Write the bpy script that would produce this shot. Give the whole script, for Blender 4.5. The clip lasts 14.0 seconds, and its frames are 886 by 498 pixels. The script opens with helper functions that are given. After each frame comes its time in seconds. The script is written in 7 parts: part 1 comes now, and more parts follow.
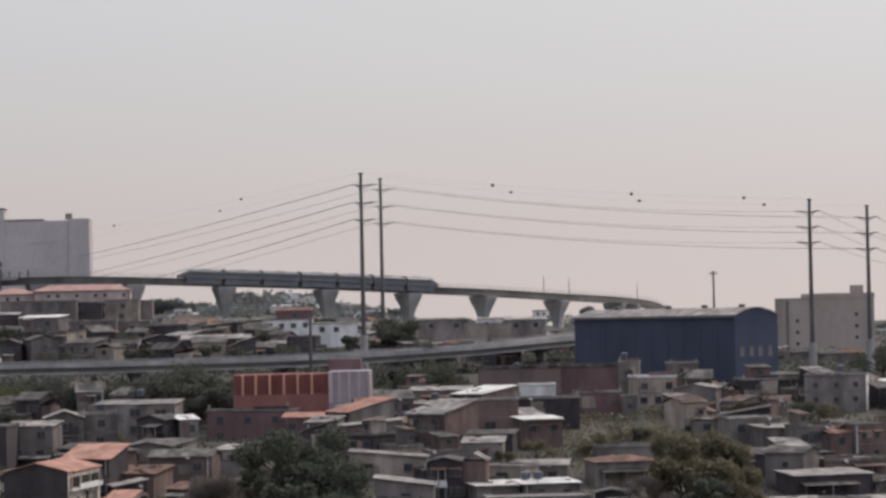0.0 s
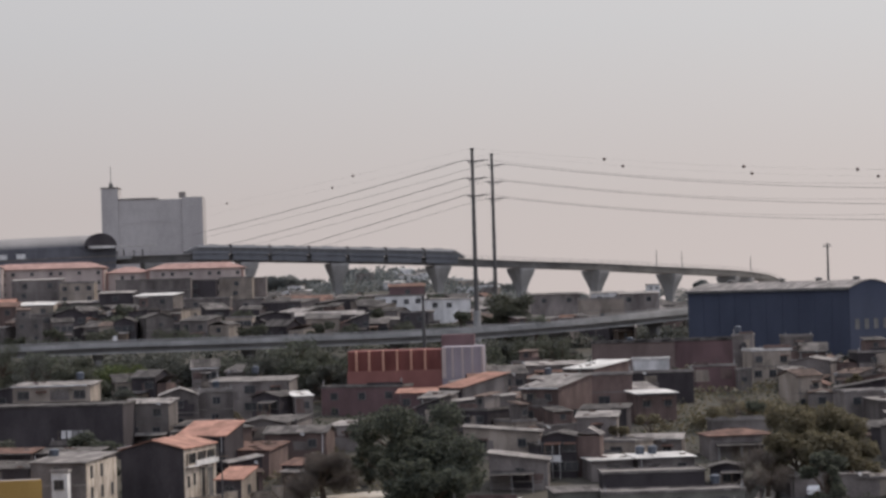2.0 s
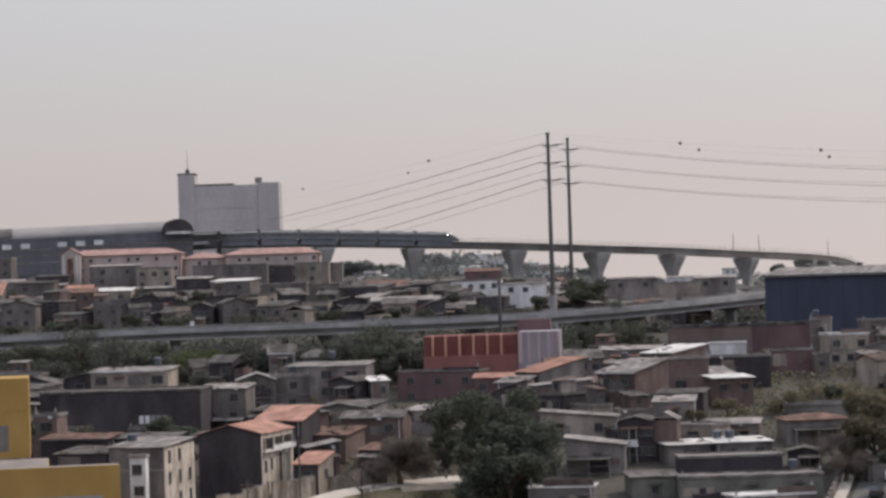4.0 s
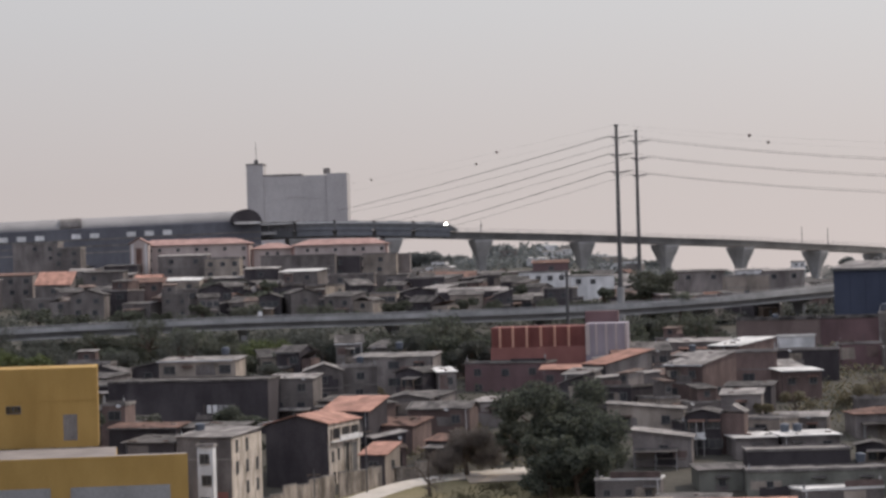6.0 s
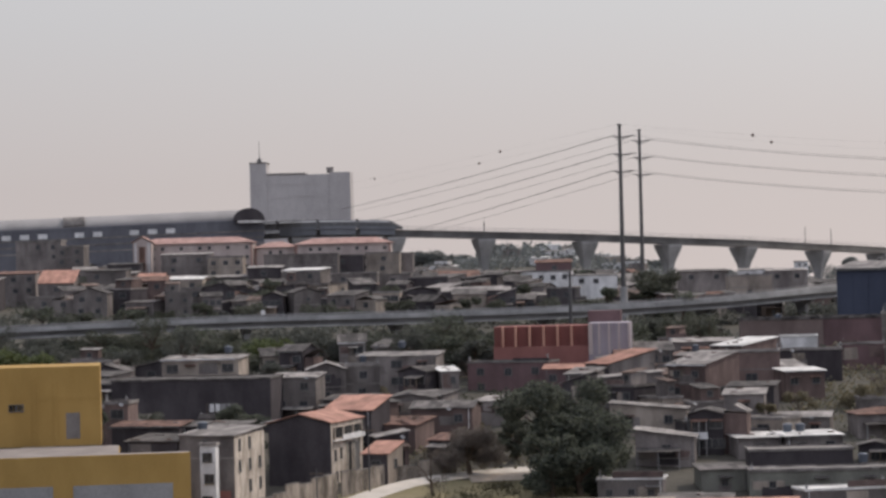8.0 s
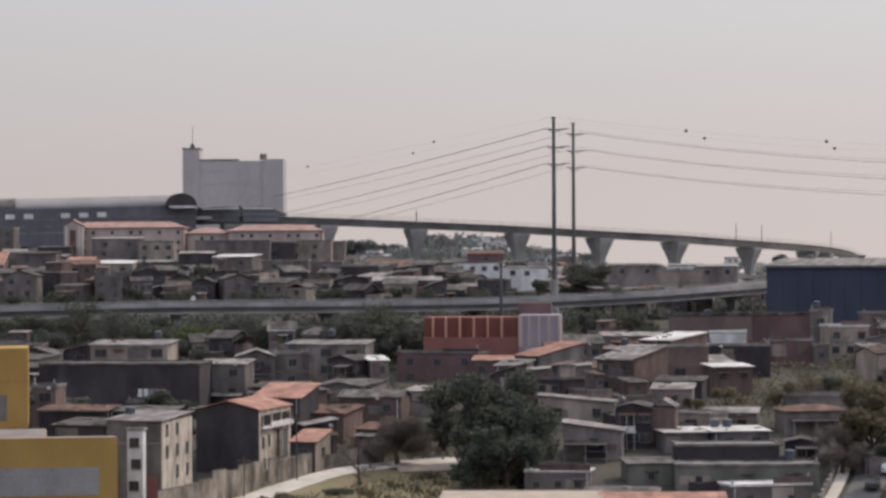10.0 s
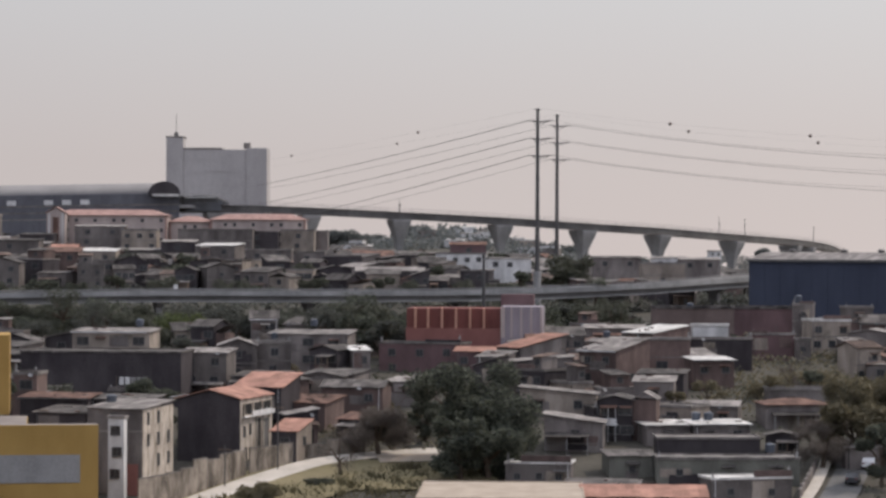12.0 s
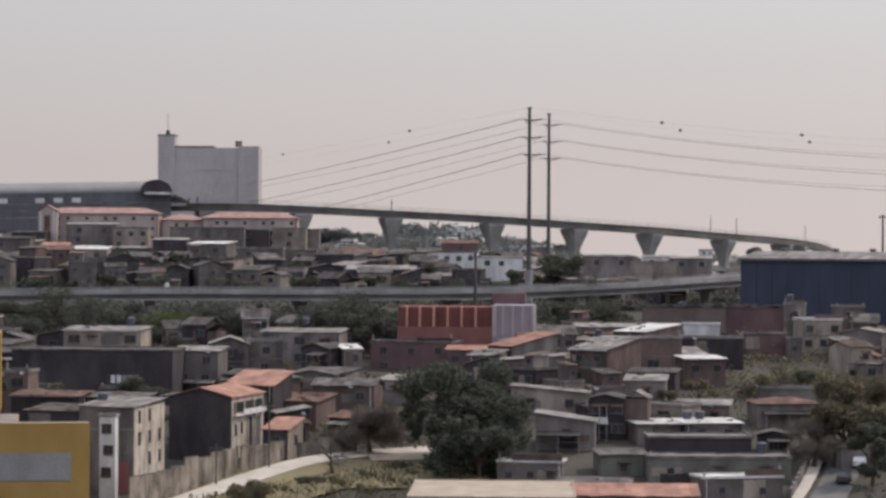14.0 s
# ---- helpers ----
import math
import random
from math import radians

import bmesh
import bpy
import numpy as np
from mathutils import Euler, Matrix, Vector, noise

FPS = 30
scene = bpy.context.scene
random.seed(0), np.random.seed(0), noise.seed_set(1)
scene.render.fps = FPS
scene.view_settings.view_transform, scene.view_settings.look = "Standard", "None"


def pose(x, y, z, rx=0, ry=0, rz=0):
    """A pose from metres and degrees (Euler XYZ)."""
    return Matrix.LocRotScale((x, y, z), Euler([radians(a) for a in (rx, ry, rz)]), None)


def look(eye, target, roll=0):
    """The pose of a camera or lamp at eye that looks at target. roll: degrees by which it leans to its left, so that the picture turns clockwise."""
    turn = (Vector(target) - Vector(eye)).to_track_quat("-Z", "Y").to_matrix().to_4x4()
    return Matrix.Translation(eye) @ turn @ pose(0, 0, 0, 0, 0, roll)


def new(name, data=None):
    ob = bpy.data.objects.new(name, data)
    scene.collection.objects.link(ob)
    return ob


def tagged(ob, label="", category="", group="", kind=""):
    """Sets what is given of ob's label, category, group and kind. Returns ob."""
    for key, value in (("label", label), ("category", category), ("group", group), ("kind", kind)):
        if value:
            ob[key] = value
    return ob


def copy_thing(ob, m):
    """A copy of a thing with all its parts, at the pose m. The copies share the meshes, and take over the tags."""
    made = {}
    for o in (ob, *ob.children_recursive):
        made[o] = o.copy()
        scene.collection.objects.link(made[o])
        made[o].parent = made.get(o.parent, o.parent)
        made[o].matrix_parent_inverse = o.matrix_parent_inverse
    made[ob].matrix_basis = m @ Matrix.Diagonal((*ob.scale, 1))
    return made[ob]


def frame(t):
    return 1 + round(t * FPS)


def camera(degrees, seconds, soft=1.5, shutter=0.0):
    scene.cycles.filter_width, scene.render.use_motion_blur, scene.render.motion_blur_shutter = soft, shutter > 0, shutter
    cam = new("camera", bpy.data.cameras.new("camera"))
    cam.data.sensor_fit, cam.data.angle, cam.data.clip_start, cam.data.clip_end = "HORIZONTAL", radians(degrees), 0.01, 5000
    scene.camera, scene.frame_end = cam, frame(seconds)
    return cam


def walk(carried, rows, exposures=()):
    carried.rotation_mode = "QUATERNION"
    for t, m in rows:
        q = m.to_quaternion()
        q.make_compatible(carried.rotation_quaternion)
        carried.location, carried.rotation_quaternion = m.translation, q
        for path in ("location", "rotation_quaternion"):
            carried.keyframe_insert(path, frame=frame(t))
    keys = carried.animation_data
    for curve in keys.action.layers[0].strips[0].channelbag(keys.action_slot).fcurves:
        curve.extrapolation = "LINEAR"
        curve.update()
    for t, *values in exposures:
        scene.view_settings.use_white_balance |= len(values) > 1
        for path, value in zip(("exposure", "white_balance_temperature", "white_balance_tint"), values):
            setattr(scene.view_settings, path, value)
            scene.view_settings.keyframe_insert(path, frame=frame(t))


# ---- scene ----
# Eye 32 m above the valley street; the camera stands still and pans.
cam = camera(19.5, 14.0, soft=2.9)
EYE = 32.0
ROWS = [
    (0, -3.707, 1.423, -1.237),
    (0.5, -4.914, 1.412, -1.111),
    (1, -5.259, 1.347, -0.942),
    (1.5, -5.677, 1.118, -0.838),
    (1.6, -5.633, 1.116, -0.847),
    (1.7, -5.125, 1.040, -0.934),
    (1.8, -4.066, 1.053, -1.141),
    (1.9, -2.612, 0.998, -1.418),
    (2, -1.201, 0.937, -1.712),
    (2.5, -0.318, 0.880, -1.970),
    (3, 0.008, 0.790, -2.006),
    (5.5, 1.476, 0.537, -1.580),
    (6, 2.006, 0.501, -1.572),
    (6.5, 2.075, 0.527, -1.486),
    (7, 2.225, 0.502, -1.538),
    (7.5, 2.144, 0.477, -1.496),
    (8, 2.074, 0.485, -1.448),
    (8.5, 1.807, 0.409, -1.292),
    (9, 1.160, 0.366, -1.027),
    (11.5, 0.295, 0.039, 0.150),
    (12, 0.185, 0.032, 0.215),
    (12.5, 0.088, 0.026, 0.308),
    (13, 0.030, 0.030, 0.411),
    (13.5, -0.055, 0.002, 0.318),
    (14, 0.000, -0.000, 0.300),
]
EXPOSURES = ((0, 0.0), (0.5, -0.22), (1.0, -0.1), (1.5, -0.1), (2.0, -0.08), (3.0, 0.0), (14.0, 0.0))
walk(cam, [(t, pose(0, 0, EYE, 0, 0, yaw) @ pose(0, 0, 0, 90 + pitch) @ pose(0, 0, 0, 0, 0, roll)) for t, yaw, pitch, roll in ROWS], EXPOSURES)

# ---- world, sun ----
world = bpy.data.worlds.new("hazy_sky")
scene.world = world
world.use_nodes = True
wn, wl = world.node_tree.nodes, world.node_tree.links
wn.clear()
sky = wn.new("ShaderNodeTexSky")
sky.sky_type, sky.sun_disc = "NISHITA", False
sky.sun_elevation, sky.sun_rotation = radians(47), radians(57)
sky.air_density, sky.dust_density, sky.ozone_density = 1.0, 6.0, 1.0
coord = wn.new("ShaderNodeTexCoord")
split = wn.new("ShaderNodeSeparateXYZ")
ramp = wn.new("ShaderNodeValToRGB")
ramp.color_ramp.elements[0].position, ramp.color_ramp.elements[0].color = 0.0, (0.625, 0.55, 0.53, 1)
ramp.color_ramp.elements[1].position, ramp.color_ramp.elements[1].color = 0.10, (0.63, 0.618, 0.626, 1)
mid = ramp.color_ramp.elements.new(0.035)
mid.color = (0.61, 0.55, 0.535, 1)
high = ramp.color_ramp.elements.new(0.55)
high.color = (1.0, 1.0, 1.05, 1)
top = ramp.color_ramp.elements.new(1.0)
top.color = (1.13, 1.15, 1.23, 1)
mix = wn.new("ShaderNodeMixRGB")
mix.inputs[0].default_value = 0.94
glow = wn.new("ShaderNodeVectorMath")
glow.operation = "DOT_PRODUCT"
glow.inputs[1].default_value = (0.42, 0.90, -0.12)
fade = wn.new("ShaderNodeMapRange")
fade.inputs["From Min"].default_value, fade.inputs["From Max"].default_value = -0.9, 0.95
fade.inputs["To Min"].default_value, fade.inputs["To Max"].default_value = 0.0, 1.0
tone = wn.new("ShaderNodeMixRGB")
tone.inputs[1].default_value = (0.93, 0.98, 1.12, 1)
tone.inputs[2].default_value = (1.03, 1.03, 1.03, 1)
shade = wn.new("ShaderNodeMixRGB")
shade.blend_type = "MULTIPLY"
shade.inputs[0].default_value = 1.0
back = wn.new("ShaderNodeBackground")
scale = wn.new("ShaderNodeMixRGB")
scale.blend_type = "MULTIPLY"
scale.inputs[0].default_value = 1.0
scale.inputs[2].default_value = (0.1, 0.1, 0.1, 1)
out = wn.new("ShaderNodeOutputWorld")
wl.new(coord.outputs["Generated"], split.inputs[0])
wl.new(split.outputs["Z"], ramp.inputs[0])
wl.new(sky.outputs[0], scale.inputs[1])
wl.new(scale.outputs[0], mix.inputs[1])
wl.new(ramp.outputs[0], mix.inputs[2])
wl.new(coord.outputs["Generated"], glow.inputs[0])
wl.new(glow.outputs["Value"], fade.inputs["Value"])
wl.new(mix.outputs[0], shade.inputs[1])
wl.new(fade.outputs[0], tone.inputs[0])
wl.new(tone.outputs[0], shade.inputs[2])
side = wn.new("ShaderNodeMapRange")
side.inputs["From Min"].default_value, side.inputs["From Max"].default_value = -1.0, 1.0
side.inputs["To Min"].default_value, side.inputs["To Max"].default_value = 0.72, 1.28
lean = wn.new("ShaderNodeMixRGB")
lean.blend_type = "MULTIPLY"
lean.inputs[0].default_value = 1.0
wl.new(split.outputs["X"], side.inputs["Value"])
wl.new(shade.outputs[0], lean.inputs[1])
wl.new(side.outputs[0], lean.inputs[2])
wl.new(lean.outputs[0], back.inputs[0])
wl.new(back.outputs[0], out.inputs[0])
back.inputs[1].default_value = 1.0

sun = new("sun", bpy.data.lights.new("sun", "SUN"))
sun.data.energy, sun.data.angle, sun.data.color = 2.45, radians(2.0), (1.0, 0.875, 0.755)
sun.matrix_world = look((108, 70, 142), (0, 0, 0))


# ---- materials ----
def material(name, a, b, rough=0.8, scale=0.6, fine=9.0, bump=0.25, metal=0.0, stain=0.12, wave=0.0, axis="X", each=0.0, run=0.0, sheets=0.0):
    """Two-scale procedural surface: broad stains between colours a and b, fine grain, optional ribs of a width wave in metres,
    rain streaks down the walls (run) and a shade of its own for each roofing sheet (sheets)."""
    m = bpy.data.materials.new(name)
    m.use_nodes = True
    n, l = m.node_tree.nodes, m.node_tree.links
    p = n["Principled BSDF"]
    p.inputs["Roughness"].default_value = rough
    p.inputs["Metallic"].default_value = metal
    p.inputs["Specular IOR Level"].default_value = 0.15 if rough > 0.6 else 0.5
    tc = n.new("ShaderNodeTexCoord")
    big, small = n.new("ShaderNodeTexNoise"), n.new("ShaderNodeTexNoise")
    big.inputs["Scale"].default_value, big.inputs["Detail"].default_value = scale, 6
    small.inputs["Scale"].default_value, small.inputs["Detail"].default_value = fine, 4
    info = n.new("ShaderNodeObjectInfo")
    shift = n.new("ShaderNodeVectorMath")
    shift.operation = "ADD"
    l.new(tc.outputs["Object"], shift.inputs[0])
    l.new(info.outputs["Location"], shift.inputs[1])
    streak = n.new("ShaderNodeVectorMath")
    streak.operation = "MULTIPLY"
    streak.inputs[1].default_value = (1.0, 1.0, 0.4)
    l.new(shift.outputs[0], streak.inputs[0])
    l.new(streak.outputs[0], big.inputs["Vector"])
    l.new(shift.outputs[0], small.inputs["Vector"])
    cr = n.new("ShaderNodeValToRGB")
    cr.color_ramp.elements[0].position, cr.color_ramp.elements[1].position = 0.5 - stain, 0.5 + stain
    cr.color_ramp.elements[0].color, cr.color_ramp.elements[1].color = (*a, 1), (*b, 1)
    mx = n.new("ShaderNodeMath")
    mx.operation = "MULTIPLY_ADD"
    mx.inputs[1].default_value = 0.4
    l.new(small.outputs[0], mx.inputs[0])
    half = n.new("ShaderNodeMath")
    half.operation = "MULTIPLY"
    half.inputs[1].default_value = 0.6
    l.new(big.outputs[0], half.inputs[0])
    l.new(half.outputs[0], mx.inputs[2])
    l.new(mx.outputs[0], cr.inputs[0])
    colour = cr.outputs[0]
    if each:
        hsv = n.new("ShaderNodeHueSaturation")
        val = n.new("ShaderNodeMapRange")
        val.inputs["To Min"].default_value, val.inputs["To Max"].default_value = 1 - each, 1 + each
        l.new(info.outputs["Random"], val.inputs["Value"])
        l.new(val.outputs[0], hsv.inputs["Value"])
        l.new(colour, hsv.inputs["Color"])
        colour = hsv.outputs[0]
    if run:
        wet = n.new("ShaderNodeVectorMath")
        wet.operation = "MULTIPLY"
        wet.inputs[1].default_value = (0.55, 0.55, 0.2)
        l.new(shift.outputs[0], wet.inputs[0])
        drip = n.new("ShaderNodeTexNoise")
        drip.inputs["Scale"].default_value, drip.inputs["Detail"].default_value = 1.0, 5
        l.new(wet.outputs[0], drip.inputs["Vector"])
        dirt = n.new("ShaderNodeMapRange")
        dirt.inputs["From Min"].default_value, dirt.inputs["From Max"].default_value = 0.38, 0.58
        dirt.inputs["To Min"].default_value, dirt.inputs["To Max"].default_value = 1 - run, 1 + 0.25 * run
        l.new(drip.outputs[0], dirt.inputs["Value"])
        soil = n.new("ShaderNodeHueSaturation")
        l.new(dirt.outputs[0], soil.inputs["Value"])
        l.new(colour, soil.inputs["Color"])
        colour = soil.outputs[0]
    if sheets:
        cell = n.new("ShaderNodeVectorMath")
        cell.operation = "SNAP"
        cell.inputs[1].default_value = (1.1, 2.2, 50.0)
        l.new(tc.outputs["Object"], cell.inputs[0])
        mark = n.new("ShaderNodeVectorMath")
        mark.operation = "ADD"
        l.new(cell.outputs[0], mark.inputs[0])
        l.new(info.outputs["Random"], mark.inputs[1])
        chance = n.new("ShaderNodeTexWhiteNoise")
        l.new(mark.outputs[0], chance.inputs["Vector"])
        own = n.new("ShaderNodeMapRange")
        own.inputs["To Min"].default_value, own.inputs["To Max"].default_value = 1 - sheets, 1 + sheets
        l.new(chance.outputs["Value"], own.inputs["Value"])
        single_sheet = n.new("ShaderNodeHueSaturation")
        l.new(own.outputs[0], single_sheet.inputs["Value"])
        l.new(colour, single_sheet.inputs["Color"])
        colour = single_sheet.outputs[0]
    l.new(colour, p.inputs["Base Color"])
    bp = n.new("ShaderNodeBump")
    bp.inputs["Strength"].default_value, bp.inputs["Distance"].default_value = bump, 0.03
    height = small.outputs[0]
    if wave:
        wv = n.new("ShaderNodeTexWave")
        wv.bands_direction = axis
        wv.inputs["Scale"].default_value = 0.314 / wave
        wv.inputs["Distortion"].default_value = 0.3
        l.new(tc.outputs["Object"], wv.inputs["Vector"])
        height = wv.outputs["Fac"]
    l.new(height, bp.inputs["Height"])
    l.new(bp.outputs[0], p.inputs["Normal"])
    return m


def leaf_material(name, a, b):
    """Leaves: colour by clump, matt, a little light through them."""
    m = bpy.data.materials.new(name)
    m.use_nodes = True
    n, l = m.node_tree.nodes, m.node_tree.links
    p = n["Principled BSDF"]
    p.inputs["Roughness"].default_value = 0.65
    geo = n.new("ShaderNodeNewGeometry")
    cr = n.new("ShaderNodeValToRGB")
    cr.color_ramp.elements[0].color, cr.color_ramp.elements[1].color = (*a, 1), (*b, 1)
    l.new(geo.outputs["Random Per Island"], cr.inputs[0])
    l.new(cr.outputs[0], p.inputs["Base Color"])
    tr = n.new("ShaderNodeBsdfTranslucent")
    l.new(cr.outputs[0], tr.inputs["Color"])
    ms = n.new("ShaderNodeMixShader")
    ms.inputs[0].default_value = 0.4
    l.new(p.outputs[0], ms.inputs[1])
    l.new(tr.outputs[0], ms.inputs[2])
    l.new(ms.outputs[0], n["Material Output"].inputs["Surface"])
    return m


M = {
    "brick": material("red_block_wall", (0.088, 0.064, 0.059), (0.172, 0.124, 0.112), 0.9, 0.5, 14, 0.5, each=0.2, run=0.13),
    # near-black tone that puts the shade of near house fronts into the wall colour
    "darkwall": material("near_black_streaked_render", (0.038, 0.033, 0.036), (0.074, 0.065, 0.068), 0.9, 0.3, 8, each=0.15, run=0.14),
    "grey": material("grey_cement_render", (0.094, 0.082, 0.078), (0.225, 0.20, 0.188), 0.9, 0.35, 9, each=0.2, run=0.16),
    "cream": material("cream_render", (0.18, 0.152, 0.13), (0.35, 0.30, 0.255), 0.85, 0.4, 9, each=0.12, run=0.14),
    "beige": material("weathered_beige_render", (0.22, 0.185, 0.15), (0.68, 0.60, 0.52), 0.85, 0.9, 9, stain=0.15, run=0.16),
    "white": material("worn_white_paint", (0.44, 0.435, 0.43), (0.70, 0.69, 0.68), 0.75, 0.5, 9, each=0.1, run=0.11),
    "yellow": material("ochre_yellow_paint", (0.285, 0.178, 0.055), (0.365, 0.235, 0.078), 0.75, 0.25, 6, 0.15, run=0.04),
    "red": material("faded_red_paint", (0.13, 0.05, 0.044), (0.20, 0.08, 0.07), 0.8, 0.3, 8, run=0.07),
    "redpale": material("bright_brick_red_paint", (0.185, 0.082, 0.072), (0.25, 0.115, 0.10), 0.8, 0.3, 8, run=0.07),
    "maroon": material("maroon_painted_block", (0.112, 0.073, 0.075), (0.172, 0.110, 0.112), 0.85, 0.3, 8, run=0.11),
    "orange_trim": material("faded_orange_trim_paint", (0.40, 0.215, 0.155), (0.50, 0.29, 0.215), 0.75, 0.6, 9),
    "lilac": material("pale_lilac_panel", (0.20, 0.172, 0.195), (0.28, 0.244, 0.272), 0.6, 0.4, 8, wave=0.9),
    "navy": material("navy_blue_cladding", (0.050, 0.058, 0.086), (0.066, 0.076, 0.110), 0.85, 0.15, 5, 0.35, wave=0.5),
    "peach": material("peach_render", (0.33, 0.275, 0.255), (0.46, 0.39, 0.36), 0.85, 0.3, 8, run=0.07),
    "green": material("pale_green_render", (0.105, 0.104, 0.09), (0.185, 0.184, 0.16), 0.85, 0.4, 9, run=0.14),
    "concrete": material("aged_concrete", (0.19, 0.188, 0.187), (0.35, 0.342, 0.335), 0.9, 0.12, 4, 0.3, run=0.11),
    "tower": material("grey_precast_panel", (0.37, 0.348, 0.342), (0.46, 0.434, 0.425), 0.85, 0.06, 1.5, 0.2, run=0.04),
    "tile": material("orange_clay_tile", (0.22, 0.122, 0.094), (0.39, 0.215, 0.165), 0.85, 0.5, 7, 0.8, wave=0.25, each=0.12, sheets=0.2),
    "oldtile": material("faded_clay_tile", (0.085, 0.052, 0.044), (0.19, 0.115, 0.09), 0.9, 0.5, 7, 0.8, wave=0.25, each=0.15, sheets=0.25),
    "sheet": material("fibre_cement_sheet", (0.12, 0.109, 0.103), (0.28, 0.256, 0.24), 0.8, 0.4, 6, 0.8, wave=0.18, each=0.2, sheets=0.3),
    "oldsheet": material("blackened_fibre_cement_sheet", (0.042, 0.038, 0.037), (0.125, 0.113, 0.106), 0.85, 0.4, 6, 0.8, wave=0.18, each=0.25, sheets=0.4),
    "metal": material("bright_zinc_sheet", (0.36, 0.345, 0.325), (0.62, 0.60, 0.57), 0.5, 0.3, 5, 0.6, wave=0.2, sheets=0.2),
    "slab": material("weathered_roof_slab", (0.10, 0.091, 0.086), (0.24, 0.22, 0.205), 0.9, 0.4, 7, each=0.2),
    "asphalt": material("grey_asphalt", (0.09, 0.088, 0.086), (0.16, 0.155, 0.15), 0.9, 0.2, 12),
    "paving": material("pale_worn_paving", (0.38, 0.345, 0.30), (0.54, 0.495, 0.44), 0.9, 0.25, 6),
    "glass": material("dark_window_glass", (0.03, 0.032, 0.036), (0.06, 0.062, 0.066), 0.15, 0.5, 3, 0.0),
    "frame": material("window_frame_paint", (0.07, 0.068, 0.066), (0.15, 0.146, 0.142), 0.6, 1.0, 12),
    # near-black for painted recess shade, also for some doors and pipes
    "dark": material("shade_and_black_paint", (0.015, 0.015, 0.016), (0.04, 0.038, 0.037), 0.9, 0.6, 5),
    "steel": material("galvanised_steel_pole", (0.045, 0.043, 0.043), (0.085, 0.08, 0.08), 0.6, 0.3, 6, 0.1),
    "wire": material("weathered_cable", (0.09, 0.085, 0.085), (0.14, 0.135, 0.13), 0.6, 1.0, 6, 0.0),
    "ball": material("wire_marker_ball", (0.10, 0.07, 0.06), (0.17, 0.12, 0.10), 0.6, 1.0, 6, 0.0),
    "rubber": material("black_rubber", (0.015, 0.015, 0.016), (0.03, 0.03, 0.03), 0.9, 1.0, 6),
    "mirror_pane": material("glint_pane_glass", (0.03, 0.032, 0.036), (0.05, 0.052, 0.056), 0.05, 0.5, 3, 0.0),
    "trainglass": material("grey_tinted_train_glass", (0.06, 0.061, 0.065), (0.08, 0.081, 0.086), 0.4, 0.5, 3, 0.0),
    "train": material("dark_silver_train_paint", (0.105, 0.103, 0.105), (0.145, 0.142, 0.144), 0.65, 0.2, 3, 0.05, metal=0.2),
    "trainroof": material("pale_train_roof", (0.19, 0.188, 0.19), (0.26, 0.258, 0.26), 0.3, 0.3, 4, 0.1),
    "beam": material("dark_weathered_concrete", (0.072, 0.068, 0.066), (0.145, 0.138, 0.132), 0.9, 0.1, 3, 0.3, run=0.11),
    "shutter": material("grey_roller_shutter", (0.20, 0.195, 0.195), (0.28, 0.275, 0.272), 0.7, 0.3, 4, 0.5, wave=0.12, axis="Z"),
    "oldwall": material("stained_boundary_wall", (0.10, 0.085, 0.07), (0.36, 0.31, 0.26), 0.9, 0.7, 9, stain=0.09, run=0.18),
    "beigeroof": material("warm_beige_roof_screed", (0.30, 0.25, 0.20), (0.42, 0.355, 0.29), 0.85, 0.4, 7),
    "station": material("blue_grey_station_wall", (0.10, 0.10, 0.114), (0.14, 0.14, 0.156), 0.8, 0.15, 3, run=0.11),
    "barrel": material("dull_grey_metal_roof", (0.165, 0.155, 0.15), (0.225, 0.212, 0.205), 0.6, 0.1, 2, 0.1),
    "deck": material("dusty_pinkish_screed", (0.17, 0.147, 0.135), (0.25, 0.22, 0.20), 0.9, 0.3, 6),
    "roadbeam": material("weathered_grey_concrete", (0.13, 0.126, 0.123), (0.20, 0.194, 0.19), 0.9, 0.1, 3, 0.3, run=0.09),
    "taupe": material("taupe_render", (0.13, 0.098, 0.090), (0.19, 0.146, 0.134), 0.9, 0.2, 6, run=0.12),
    "tan": material("plain_tan_render", (0.27, 0.232, 0.207), (0.35, 0.305, 0.275), 0.9, 0.1, 4, run=0.06),
    "skirt": material("blue_grey_skirt", (0.115, 0.12, 0.132), (0.165, 0.17, 0.185), 0.8, 0.2, 3, 0.05),
    "bark": material("dark_bark", (0.06, 0.045, 0.035), (0.14, 0.11, 0.085), 0.95, 1.0, 8, 0.8),
    "tank": material("dark_water_tank", (0.05, 0.06, 0.08), (0.09, 0.105, 0.13), 0.5, 0.8, 6, 0.1),
    "car": material("car_paint", (0.03, 0.03, 0.035), (0.06, 0.06, 0.065), 0.25, 0.4, 4, 0.0),
    "carwhite": material("white_car_paint", (0.65, 0.65, 0.65), (0.75, 0.75, 0.75), 0.25, 0.4, 4, 0.0),
    "leaf": leaf_material("dark_green_leaf", (0.028, 0.034, 0.029), (0.150, 0.160, 0.115)),
    "leafdry": leaf_material("dry_olive_leaf", (0.105, 0.092, 0.06), (0.19, 0.165, 0.10)),
    "leafmid": leaf_material("olive_green_leaf", (0.055, 0.059, 0.044), (0.098, 0.102, 0.072)),
    "leafgreen": leaf_material("fresh_green_leaf", (0.05, 0.065, 0.025), (0.15, 0.175, 0.07)),
    "leafbelt": leaf_material("dusty_grey_green_leaf", (0.066, 0.069, 0.060), (0.098, 0.102, 0.084)),
